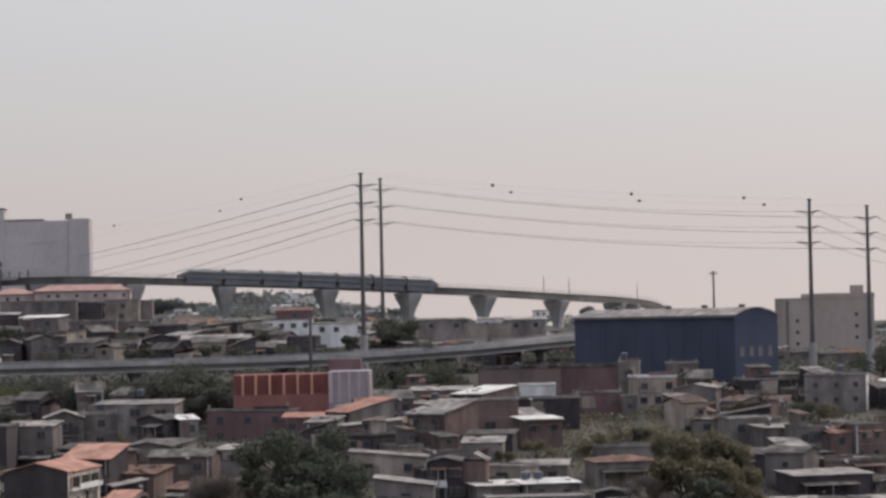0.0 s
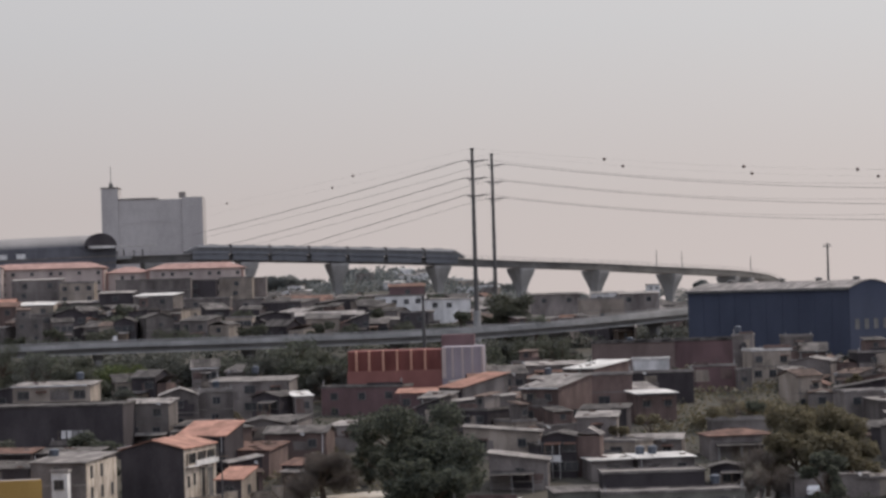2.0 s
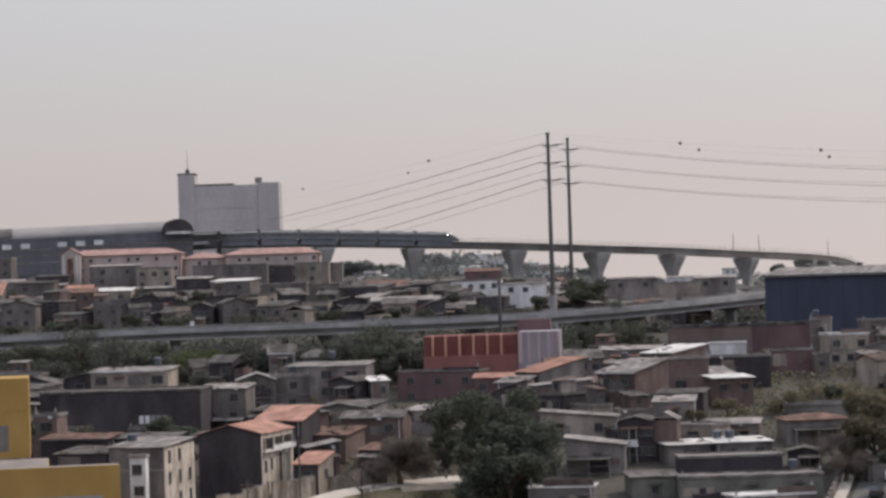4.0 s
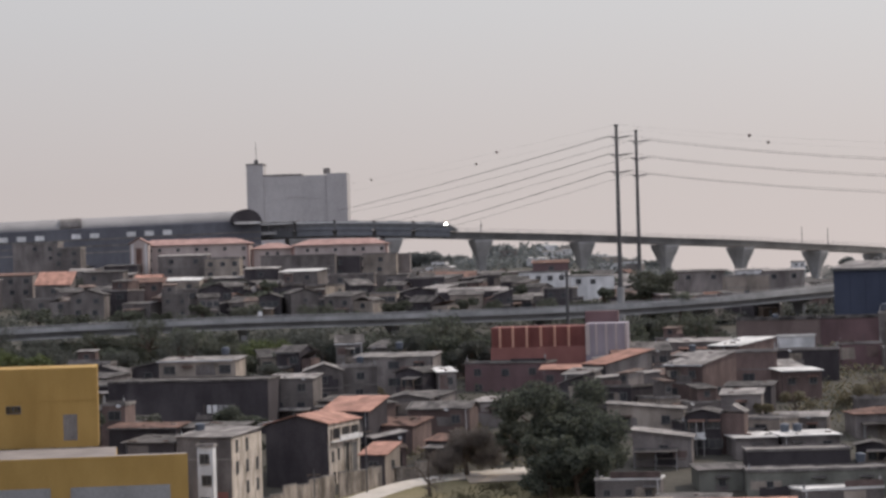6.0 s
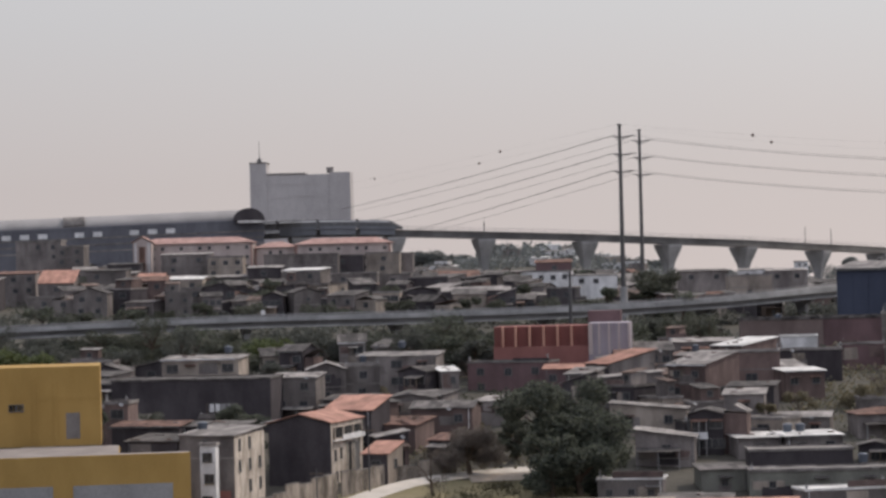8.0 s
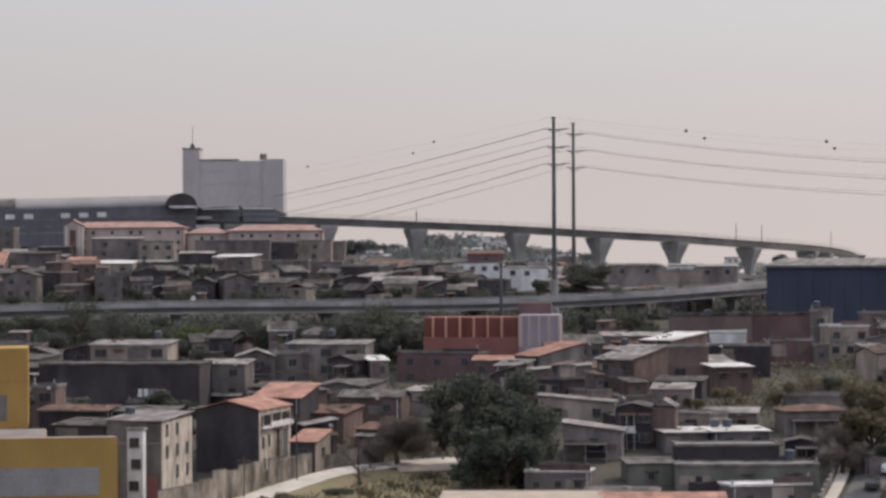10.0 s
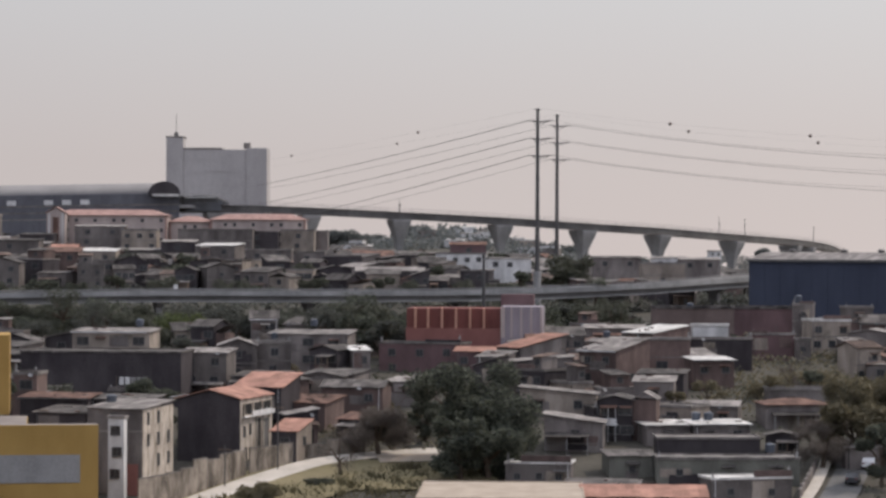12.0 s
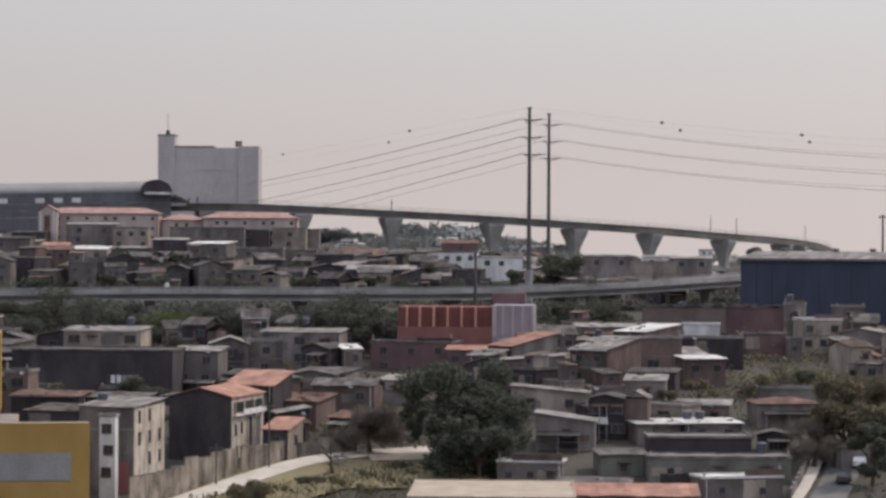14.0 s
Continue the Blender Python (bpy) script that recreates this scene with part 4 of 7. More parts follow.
def fill_slope():
    """Closely packed small houses: near ones single, far ones joined into one mass."""
    rnd = random.Random(5)
    near, rest = 0, []
    y = 346.0
    while y < 845:
        x = -0.185 * y + rnd.uniform(0, 4)
        while x < 0.25 * y:
            w, d = rnd.uniform(4.0, 8.5), rnd.uniform(5, 8)
            cx, cy = x + w / 2, y + rnd.uniform(-3, 3)
            shut = any(a < cx < b and c < cy + d / 2 < e for a, b, c, e in OPEN)
            if not shut and not built_on(cx, cy + d / 2, w / 2, d / 2):
                h = rnd.choice((2.6, 3.0, 3.3, 3.8, 5.2, 5.8)) if y < 600 else rnd.choice((3.0, 3.6, 5.2, 6.0) if x < 0 and y < 760 else (2.6, 3.0, 3.4))
                roof, cover = rnd.choice(ROOFS)
                rise = 0.25 if roof == "slab" else rnd.uniform(0.5, 1.7)
                spec = (cx, cy, ground(cx, cy) + h, w, d, rnd.uniform(-42, 30))
                if y > 600 and cover in ("oldtile", "rust") and rnd.random() < 0.6:
                    cover = "oldsheet"
                wall = rnd.choice(WALLS)
                if cx < -5 and 400 < y < 500:
                    cover = "oldsheet" if cover in ("oldtile", "rust") else cover
                    wall = "darkwall" if wall == "brick" else wall
                if y > 600 and wall == "brick" and rnd.random() < 0.75:
                    wall = rnd.choice(("grey", "darkwall"))
                if y < 700 and near < 215:
                    n, k = rnd.choice((1, 2, 2, 3)), rnd.choice(("small", "mid", "mid", "wide"))
                    if (49 < cx < 68 and 410 < cy < 472) or (-64 < cx < -33 and 374 < cy < 403) or (-18 < cx < 3 and 412 < cy < 449) or (-74 < cx < -38 and 426 < cy < 478):
                        # overgrown yards below the maroon block, before the long dark block and below the red hall, and the wooded plot behind the cream house
                        FOOT.append((cx, cy + d / 2, w / 2, d / 2))
                    else:
                        house(*spec, wall=wall, roof=roof, cover=cover, rise=rise, floors=1 if h < 5 else 2, wins=n, kind=k, extras=True)
                    near += 1
                else:
                    FOOT.append((cx, cy + d / 2, w / 2, d / 2))
                    rest.append((spec, wall, roof, cover, rise))
            x += w + rnd.uniform(0.4, 4.0)
        y += 7.5 if y < 600 else 10
    return rest


def join_houses(name, rest, label):
    """Many far houses in one mesh: walls, window openings and roofs."""
    keys = sorted({r[1] for r in rest} | {r[3] for r in rest} | {"glass"})
    verts, faces, mats = [], [], []
    rnd = random.Random(9)
    def add(bm, m, key):
        bm.verts.index_update()
        n = len(verts)
        verts.extend(m @ v.co for v in bm.verts)
        for f in bm.faces:
            faces.append([n + v.index for v in f.verts])
            mats.append(keys.index(key))
        bm.free()
    for (x, y, top, w, d, yaw), wall, roof, cover, rise in rest:
        base = min(ground(x, y), ground(x, y + d)) - 0.6
        m, h = pose(x, y, base, 0, 0, yaw), top - base
        bm = bmesh.new()
        box(bm, -w / 2, w / 2, 0, d, 0, h)
        if roof == "gablex":
            prism(bm, [(-w / 2, h), (w / 2, h), (0, h + rise * 0.92)], 0.0, d)
        add(bm, m, wall)
        me = roof_mesh(roof, w, d, rise, cover)
        bm = bmesh.new()
        bm.from_mesh(me)
        bpy.data.meshes.remove(me)
        add(bm, m @ pose(0, 0, h), cover)
        bm = bmesh.new()
        for k in range(rnd.choice((1, 2, 3))):
            a = rnd.uniform(-w / 2 + 0.8, w / 2 - 0.8)
            box(bm, a - 0.5, a + 0.5, -0.05, -0.004, h - 2.1, h - 1.0)
        add(bm, m, "glass")
    me = bpy.data.meshes.new(name)
    me.from_pydata(verts, [], faces)
    for k in keys:
        me.materials.append(M[k])
    me.polygons.foreach_set("material_index", mats)
    tagged(new(name, me), label, "houses", kind="stuff")




FOOT += [(58, 575, 24, 20), (-40, 470, 6, 8), (-5, 468, 20, 10)]
join_houses("upper_slope_houses", fill_slope(), "packed grey and brick houses on the upper slope")

# ---- yellow building ----

def yellow_building():
    """Ochre hall of two blocks: a tall one set back, a lower one in front with a flat roof deck."""
    ob = thing("commercial_building", pose(-42.7, 312.5, -4.7, 0, 0, 9), "ochre yellow painted commercial building with a dusty flat roof deck", "building")
    top, upper = 15.4, 25.4
    bm = bmesh.new()
    box(bm, -42, -8.6, 0, 22, 0, top - 0.35)
    box(bm, -8.6, 0, 0, 6, 0, top - 0.35)
    box(bm, -42, 0, 0, 0.3, top - 0.35, top)
    part("lower_wall", bm, "yellow", ob)
    bm = bmesh.new()
    box(bm, -41.8, -8.7, 0.32, 21.8, top - 0.34, top - 0.22)
    box(bm, -8.7, -0.1, 0.32, 5.9, top - 0.34, top - 0.22)
    part("roof_deck", bm, "deck", ob, "dusty pinkish-grey flat roof deck")
    bm = bmesh.new()
    box(bm, -42, -11.0, 25.0, 37.0, top - 0.3, upper)
    part("upper_wall", bm, "yellow", ob)
    bm = bmesh.new()
    box(bm, -42.0, -11.0, 25.0, 37.0, upper, upper + 0.06)
    box(bm, -42.0, -11.02, 24.94, 24.998, upper - 4.2, upper - 4.0)
    part("cornice", bm, "yellow", ob)
    for x in (-5.8, -8.6, -20.5):
        bm = bmesh.new()
        box(bm, -11.0 + x - 0.25, -11.0 + x + 0.25, 24.9, 25.0, top - 0.2, upper - 0.02)
        part("pilaster", bm, "yellow", ob)
    for x in (-10.4, -11.4, -15.8):
        window(ob, "small", pose(-11.0 + x, 25.02, upper - 5.6))
    bm = bmesh.new()
    box(bm, -15.5, -13.7, 24.97, 24.996, top + 0.6, top + 4.0)
    part("door", bm, "sheet", ob, "pale grey metal door")
    for x in (-8.2, -22.6, -36.8):
        bm = bmesh.new()
        box(bm, x - 6.0, x + 6.0, -0.06, -0.004, top - 7.0, top - 3.6)
        w = part("shutter_frame", bm, "shutter", ob, "grey roller shutter")
        for k in range(6):
            bm = bmesh.new()
            box(bm, x - 5.85 + 1.95 * k, x - 4.1 + 1.95 * k, -0.1, -0.064, top - 6.9, top - 3.75)
            part("shutter_panel", bm, "shutter", w)


yellow_building()



# ---- swept paths ----
def path(points, step=20):
    """A smooth line through the points: places and the arc length at each."""
    p = [Vector(q) for q in points]
    line = []
    for k in range(len(p) - 1):
        a, b, c, d = p[max(k - 1, 0)], p[k], p[k + 1], p[min(k + 2, len(p) - 1)]
        for j in range(step):
            u = j / step
            line.append(0.5 * (2 * b + (c - a) * u + (2 * a - 5 * b + 4 * c - d) * u ** 2 + (3 * b - a - 3 * c + d) * u ** 3))
    line.append(p[-1])
    arcs = [0.0]
    for q, r in zip(line, line[1:]):
        arcs.append(arcs[-1] + (r - q).length)
    return line, arcs


def on_path(track, s):
    """Place and heading (degrees) at the arc length s."""
    line, arcs = track
    k = min(max(int(np.searchsorted(arcs, s)) - 1, 0), len(line) - 2)
    u = (s - arcs[k]) / (arcs[k + 1] - arcs[k])
    q = line[k].lerp(line[k + 1], u) if 0 <= u <= 1 else line[k] + (line[k + 1] - line[k]) * u
    e = line[min(k + 2, len(line) - 1)] - line[max(k - 1, 0)]
    return q, math.degrees(math.atan2(e.y, e.x)), math.degrees(math.atan2(e.z, math.hypot(e.x, e.y)))


def sweep(bm, track, outline, s0, s1, step=6.0):
    """Sweep an outline (across, up) along the path between two arc lengths."""
    n = max(2, int((s1 - s0) / step) + 1)
    rings = []
    for i in range(n):
        q, yaw, _ = on_path(track, s0 + (s1 - s0) * i / (n - 1))
        a = radians(yaw)
        rings.append([bm.verts.new((q.x - math.sin(a) * o, q.y + math.cos(a) * o, q.z + z)) for o, z in outline])
    m = len(outline)
    for r, t in zip(rings, rings[1:]):
        for i in range(m):
            j = (i + 1) % m
            bm.faces.new((r[i], r[j], t[j], t[i]))
    bm.faces.new(rings[0])
    bm.faces.new(rings[-1][::-1])


def rect(o, w, z0, z1):
    return [(o - w / 2, z0), (o - w / 2, z1), (o + w / 2, z1), (o + w / 2, z0)]


# ---- monorail viaduct ----
TRACK = path([(-223, 844.9, 43.9), (-184, 852.8, 44.7), (-136.7, 860.9, 45.8), (-92.3, 869.1, 46.8), (-62.4, 877.4, 46.9), (-18.4, 891.1, 45.2), (17, 903.5, 43.6), (46.5, 919.9, 41.9), (74.9, 946.6, 40.5), (106.2, 987.6, 38.6), (127.2, 1025.3, 37.6), (145.1, 1066, 36.5), (161.3, 1118.3, 35.1), (175.6, 1182, 33.2), (191.1, 1267.4, 31.3), (209.7, 1382.6, 30.4)])


def pier_mesh(across, along, depth):
    """A flared pier: wide head, curved neck, slim stem; its top at z 0."""
    bm = bmesh.new()
    rings = []
    for z, k in ((0, 1.0), (-0.9, 0.98), (-2.4, 0.86), (-4.4, 0.66), (-6.6, 0.48), (-9.0, 0.36), (-depth, 0.33)):
        a, b = across * k / 2, along * k / 2
        rings.append([bm.verts.new(c) for c in ((-b, -a, z), (b, -a, z), (b, a, z), (-b, a, z))])
    for r, t in zip(rings, rings[1:]):
        for i in range(4):
            bm.faces.new((r[(i + 1) % 4], r[i], t[i], t[(i + 1) % 4]))
    bm.faces.new(rings[0])
    bm.faces.new(rings[-1][::-1])
    bmesh.ops.recalc_face_normals(bm, faces=bm.faces[:])
    bmesh.ops.bevel(bm, geom=[e for e in bm.edges if abs(e.verts[0].co.z - e.verts[1].co.z) > 0.5], offset=0.18, segments=1, affect="EDGES")
    return mesh_of("pier", bm, "concrete")


def monorail_viaduct():
    ob = thing("monorail_viaduct", pose(0, 0, 0), "grey concrete monorail viaduct curving away on flared piers", "viaduct")
    total = TRACK[1][-1]
    for o, name in ((-2.4, "guide_beam"), (2.4, "guide_beam")):
        bm = bmesh.new()
        sweep(bm, TRACK, [(o - 0.4, -2.5), (o - 0.4, -2.0), (o - 0.28, -1.7), (o - 0.28, -0.5), (o - 0.4, -0.3), (o - 0.4, 0), (o + 0.4, 0), (o + 0.4, -0.3), (o + 0.28, -0.5), (o + 0.28, -1.7), (o + 0.4, -2.0), (o + 0.4, -2.5)], 0, total)
        part(name, bm, "beam", ob)
    bm = bmesh.new()
    sweep(bm, TRACK, rect(0, 1.5, -1.25, -1.05), 0, total)
    part("walkway", bm, "steel", ob)
    for o in (-0.7, 0.7):
        bm = bmesh.new()
        sweep(bm, TRACK, rect(o, 0.06, 0.0, 0.06), 0, total)
        sweep(bm, TRACK, rect(o, 0.05, -0.5, -0.45), 0, total)
        part("handrail", bm, "steel", ob)
    for z in (0.55, 1.15):
        bm = bmesh.new()
        sweep(bm, TRACK, rect(-3.0, 0.07, z, z + 0.08), 131, total)
        part("edge_rail", bm, "shutter", ob)
    bm = bmesh.new()
    box(bm, -0.05, 0.05, -0.05, 0.05, -0.3, 1.15)
    stake = mesh_of("edge_post", bm, "shutter")
    for k in range(60):
        q, yaw, _ = on_path(TRACK, 133 + 4.5 * k)
        p = part("edge_post", stake, "", ob)
        p.matrix_local = pose(q.x, q.y, q.z, 0, 0, yaw) @ pose(0, -3.0, 0)
    bm = bmesh.new()
    box(bm, -0.04, 0.04, -0.04, 0.04, -1.05, 0.06)
    post = mesh_of("rail_post", bm, "steel")
    s = 4.0
    while s < total and s < 620:
        q, yaw, _ = on_path(TRACK, s)
        p = part("rail_post", post, "", ob)
        p.matrix_local = pose(q.x, q.y, q.z, 0, 0, yaw) @ pose(0, -0.7, 0)
        s += 6.0
    for s in (112.4, 145.4, 178.4, 210.4, 247.8, 282.0, 321.9, 374.7, 440.2, 466.2):
        q, yaw, _ = on_path(TRACK, s)
        depth = q.z - 2.5 - ground(q.x, q.y) + 0.8
        p = part("pier", pier_mesh(8.4, 6.6, max(depth, 10)), "", ob)
        p.matrix_local = pose(q.x, q.y, q.z - 2.5, 0, 0, yaw)
        bm = bmesh.new()
        for o in (-2.4, 2.4):
            box(bm, -0.6, 0.6, o - 0.55, o + 0.55, -2.55, -2.46)
        c = part("bearing", bm, "rubber", ob)
        c.matrix_local = pose(q.x, q.y, q.z, 0, 0, yaw)
    for s, h in ((210.7, 4), (364.6, 6.5), (386.4, 6.5), (484.6, 7)):
        q, yaw, _ = on_path(TRACK, s)
        bm = bmesh.new()
        tube(bm, (0, 0, -1.1), (0, 0, h), 0.16, 0.1)
        box(bm, -0.35, 0.35, -0.1, 0.1, h * 0.55, h * 0.55 + 0.5)
        p = part("signal_mast", bm, "steel", ob)
        p.matrix_local = pose(q.x, q.y, q.z, 0, 0, yaw)


monorail_viaduct()


# ---- station ----
def station():
    a0, a1 = 6.0, 131.4
    ob = thing("monorail_station", pose(0, 0, 0), "elevated monorail station with a long grey barrel roof", "station")
    bm = bmesh.new()
    arch = [(-9.5 * math.cos(k * math.pi / 14), 3.9 + 3.7 * math.sin(k * math.pi / 14)) for k in range(15)]
    inner = [(o * 0.97, z - 0.25) for o, z in arch[::-1]]
    sweep(bm, TRACK, arch + inner, a0, a1, 3.0)
    bmesh.ops.recalc_face_normals(bm, faces=bm.faces[:])
    part("barrel_roof", bm, "barrel", ob, "grey curved metal roof")
    bm = bmesh.new()
    sweep(bm, TRACK, [(o * 0.96, z - 0.27) for o, z in arch], a1 - 0.8, a1 - 0.4, 0.4)
    part("end_gable", bm, "dark", ob, "dark arched end of the roof")
    for o in (-9.6, 9.6):
        bm = bmesh.new()
        sweep(bm, TRACK, rect(o, 0.4, 3.0, 4.0), a0, a1 - 1)
        part("fascia", bm, "station", ob, "dark fascia beam")
    for o in (-7.2, 7.2):
        bm = bmesh.new()
        sweep(bm, TRACK, rect(o, 5.0, -0.9, 0.1), a0, a1 + 6)
        part("platform", bm, "concrete", ob)
    bm = bmesh.new()
    sweep(bm, TRACK, rect(-9.6, 0.25, -9.5, 2.98), a0, a1 + 1)
    part("side_wall", bm, "station", ob, "blue-grey concourse wall")
    for z in (-4.4, -2.2, 0.0):
        bm = bmesh.new()
        sweep(bm, TRACK, rect(-9.78, 0.1, z, z + 0.45), a0, a1 + 1)
        part("wall_band", bm, "slab", ob)
    bm = bmesh.new()
    sweep(bm, TRACK, rect(0, 19, -5.2, -4.7), a0, a1)
    part("concourse_slab", bm, "concrete", ob)
    bm = bmesh.new()
    sweep(bm, TRACK, rect(-7.5, 6.0, 3.3, 3.5), a1 - 8, a1 + 14)
    part("end_canopy", bm, "metal", ob, "pale flat end canopy")
    bm = bmesh.new()
    box(bm, -0.2, 0.2, -0.2, 0.2, 0, 3.05)
    post = mesh_of("column", bm, "steel")
    bm = bmesh.new()
    box(bm, -1.5, 1.5, -0.2, -0.1, 0.7, 2.3)
    panel = mesh_of("glazed_panel", bm, "white")
    s, k = a0 + 3, 0
    while s < a1 + 12:
        q, yaw, _ = on_path(TRACK, s)
        for o in (-9.4, 9.4):
            p = part("column", post, "", ob)
            p.matrix_local = pose(q.x, q.y, q.z, 0, 0, yaw) @ pose(0, o, 0)
            if s > a1:
                p.scale = (1, 1, 0.7)
        if k % 7 not in (2, 5) and a1 - 92 < s < a1 - 22:
            p = part("screen_panel", panel, "", ob, "pale screen panel")
            p.matrix_local = pose(q.x, q.y, q.z, 0, 0, yaw) @ pose(2.6, -9.75, 0)
        s += 6.0
        k += 1
    for s in range(12, int(a1), 24):
        q, yaw, _ = on_path(TRACK, s)
        for o in (-7.5, 7.5):
            bm = bmesh.new()
            tube(bm, (0, o, ground(q.x, q.y) - q.z - 1), (0, o, -4.7), 0.9, 0.9, 12)
            p = part("support", bm, "concrete", ob)
            p.matrix_local = pose(q.x, q.y, q.z, 0, 0, yaw)
    bm = bmesh.new()
    arch2 = [(-6.5 - 3.4 * math.cos(k * math.pi / 10), 4.6 + 3.0 * math.sin(k * math.pi / 10)) for k in range(11)]
    sweep(bm, TRACK, arch2 + [(-6.5 + (o + 6.5) * 0.94, z - 0.2) for o, z in arch2[::-1]], a1 - 65, a1 - 58, 3.0)
    bmesh.ops.recalc_face_normals(bm, faces=bm.faces[:])
    part("roof_lantern", bm, "slab", ob, "raised arched roof vent")
    q, yaw, _ = on_path(TRACK, a1 - 4)
    bm = bmesh.new()
    prism(bm, [(5.2 * math.cos(k * math.pi / 12), 4.2 * math.sin(k * math.pi / 12)) for k in range(13)], -12.5, 0)
    bmesh.ops.recalc_face_normals(bm, faces=bm.faces[:])
    p = part("end_arch", bm, "darkwall", ob, "dark arched end roof")
    p.matrix_local = pose(q.x, q.y, q.z + 3.7, 0, 0, yaw)
    bm = bmesh.new()
    box(bm, -4.0, 4.4, -13.2, -12.51, 0, 0.8)
    p = part("end_band", bm, "metal", ob, "white band under the arch")
    p.matrix_local = pose(q.x, q.y, q.z + 2.9, 0, 0, yaw)


station()


# ---- train ----
CAR = 13.76


def train_car(end=0):
    """One car, 4 m high over its beam, with its wheel skirts; end 1 or -1 has the sloped nose there."""
    ob = thing("monorail_car", pose(0, 0, 0), "silver-grey monorail train car with dark windows running on its beam", "train car", "cars of the monorail train")
    n, half = CAR / 2 - 0.3, 1.55
    side = [(-half + 0.12, 0.15), (half - 0.12, 0.15), (half, 0.5), (half, 2.4), (half - 0.35, 2.95), (-half + 0.35, 2.95), (-half, 2.4), (-half, 0.5)]
    bm = bmesh.new()
    rings = []
    xs = [(-n, 0, 1), (n, 0, 1)]
    if end > 0:
        xs = [(-n, 0, 1), (n - 1.8, 0, 1), (n - 0.2, -0.7, 0.95), (n + 1.6, -1.6, 0.8), (n + 2.3, -1.9, 0.7)]
    elif end < 0:
        xs = [(-n - 2.3, -1.9, 0.7), (-n - 1.6, -1.6, 0.8), (-n + 0.2, -0.7, 0.95), (-n + 1.8, 0, 1), (n, 0, 1)]
    for x, drop, k in xs:
        rings.append([bm.verts.new((x, o * k, z + (drop if z > 2 else 0))) for o, z in side])
    for r, t in zip(rings, rings[1:]):
        for i in range(8):
            j = (i + 1) % 8
            bm.faces.new((r[i], r[j], t[j], t[i]))
    bm.faces.new(rings[0][::-1])
    bm.faces.new(rings[-1])
    bmesh.ops.recalc_face_normals(bm, faces=bm.faces[:])
    part("body", bm, "train", ob)
    lo, hi = (-n + (2.1 if end < 0 else 0.2)), (n - (2.1 if end > 0 else 0.2))
    bm = bmesh.new()
    box(bm, lo, hi, -1.1, 1.1, 2.954, 3.12)
    box(bm, (lo + hi) / 2 - 1.6, (lo + hi) / 2 + 1.6, -0.8, 0.8, 3.12, 3.34)
    part("roof", bm, "trainroof", ob, "pale grey roof with equipment box")
    for s in (-1, 1):
        bm = bmesh.new()
        box(bm, -n + 0.4, n - 0.4, s * 1.1 - 0.12, s * 1.1 + 0.12, -1.9, 0.145)
        part("skirt", bm, "skirt", ob)
        # shoulder strip in a paler grey that carries the sky's sheen
        bm = bmesh.new()
        for q in box(bm, lo, hi, s * half - 0.01, s * half + 0.03, 2.42, 2.93):
            q.co.y -= s * 0.34 * (q.co.z - 2.42) / 0.51
        part("roof_shoulder", bm, "trainroof", ob, "rounded roof shoulder, its sheen painted as paler grey")
        bm = bmesh.new()
        box(bm, -n + 0.2, n - 0.2, s * (half + 0.012) - 0.012, s * (half + 0.012) + 0.012, 0.16, 1.1)
        part("lower_panel", bm, "skirt", ob, "pale blue-grey lower panel")
        for k in range(5):
            x = lo + (hi - lo) * (k + 0.5) / 5
            bm = bmesh.new()
            door = k in (1, 3)
            box(bm, x - 0.85, x + 0.85, s * half - 0.01 if s > 0 else -half - 0.03, half + 0.03 if s > 0 else -half + 0.01, 1.14 if door else 1.25, 2.34)
            part("door" if door else "window", bm, "trainglass", ob)
    if end < 1:
        bm = bmesh.new()
        box(bm, n + 0.004, n + 0.596, -1.52, 1.52, 0.2, 2.7)
        part("gangway", bm, "train", ob)
        bm = bmesh.new()
        box(bm, n + 0.05, n + 0.55, -1.1, 1.1, 2.71, 3.4)
        part("gangway_hood", bm, "rubber", ob)
    if end:
        bm = bmesh.new()
        x = end * (n + 0.7)
        for p in box(bm, x - 0.8, x + 0.8, -1.0, 1.0, 1.72, 1.83):
            p.co.z -= end * (p.co.x - x) * 0.5
        part("windscreen", bm, "glass", ob, "sloped dark windscreen")
    if end > 0:
        # polished pane added at the tail corner, turned up and outwards to flash the sun
        face = Vector((0.302, -0.694, 0.6537)).normalized()
        u = Vector((0, 0, 1)).cross(face).normalized()
        v = face.cross(u)
        bm = bmesh.new()
        for q in box(bm, -0.5, 0.5, -0.42, 0.42, -0.3, 0.0):
            q.co = Vector((n - 1.9, -1.3, 2.5)) + u * q.co.x + v * q.co.y + face * (q.co.z + 0.12)
        part("corner_glass", bm, "mirror_pane", ob, "added corner pane that throws the sun glint")
    return ob


CARS = [train_car(1)] + [train_car(0)] + [train_car(-1)]
for k in range(4):
    CARS.insert(2, copy_thing(CARS[1], pose(0, 0, 0)))

# ---- road viaduct ----
ROAD = path([(-141.6, 536.8, 22), (-116.4, 540, 22.2), (-93.3, 543.2, 22.7), (-62.5, 549.7, 23.2), (-31.1, 559.8, 23.1), (7.1, 577.5, 23.2), (38.7, 596.4, 24.2), (63.4, 620.8, 25.5), (76.9, 642.6, 26.2), (103.9, 681, 27.3)])


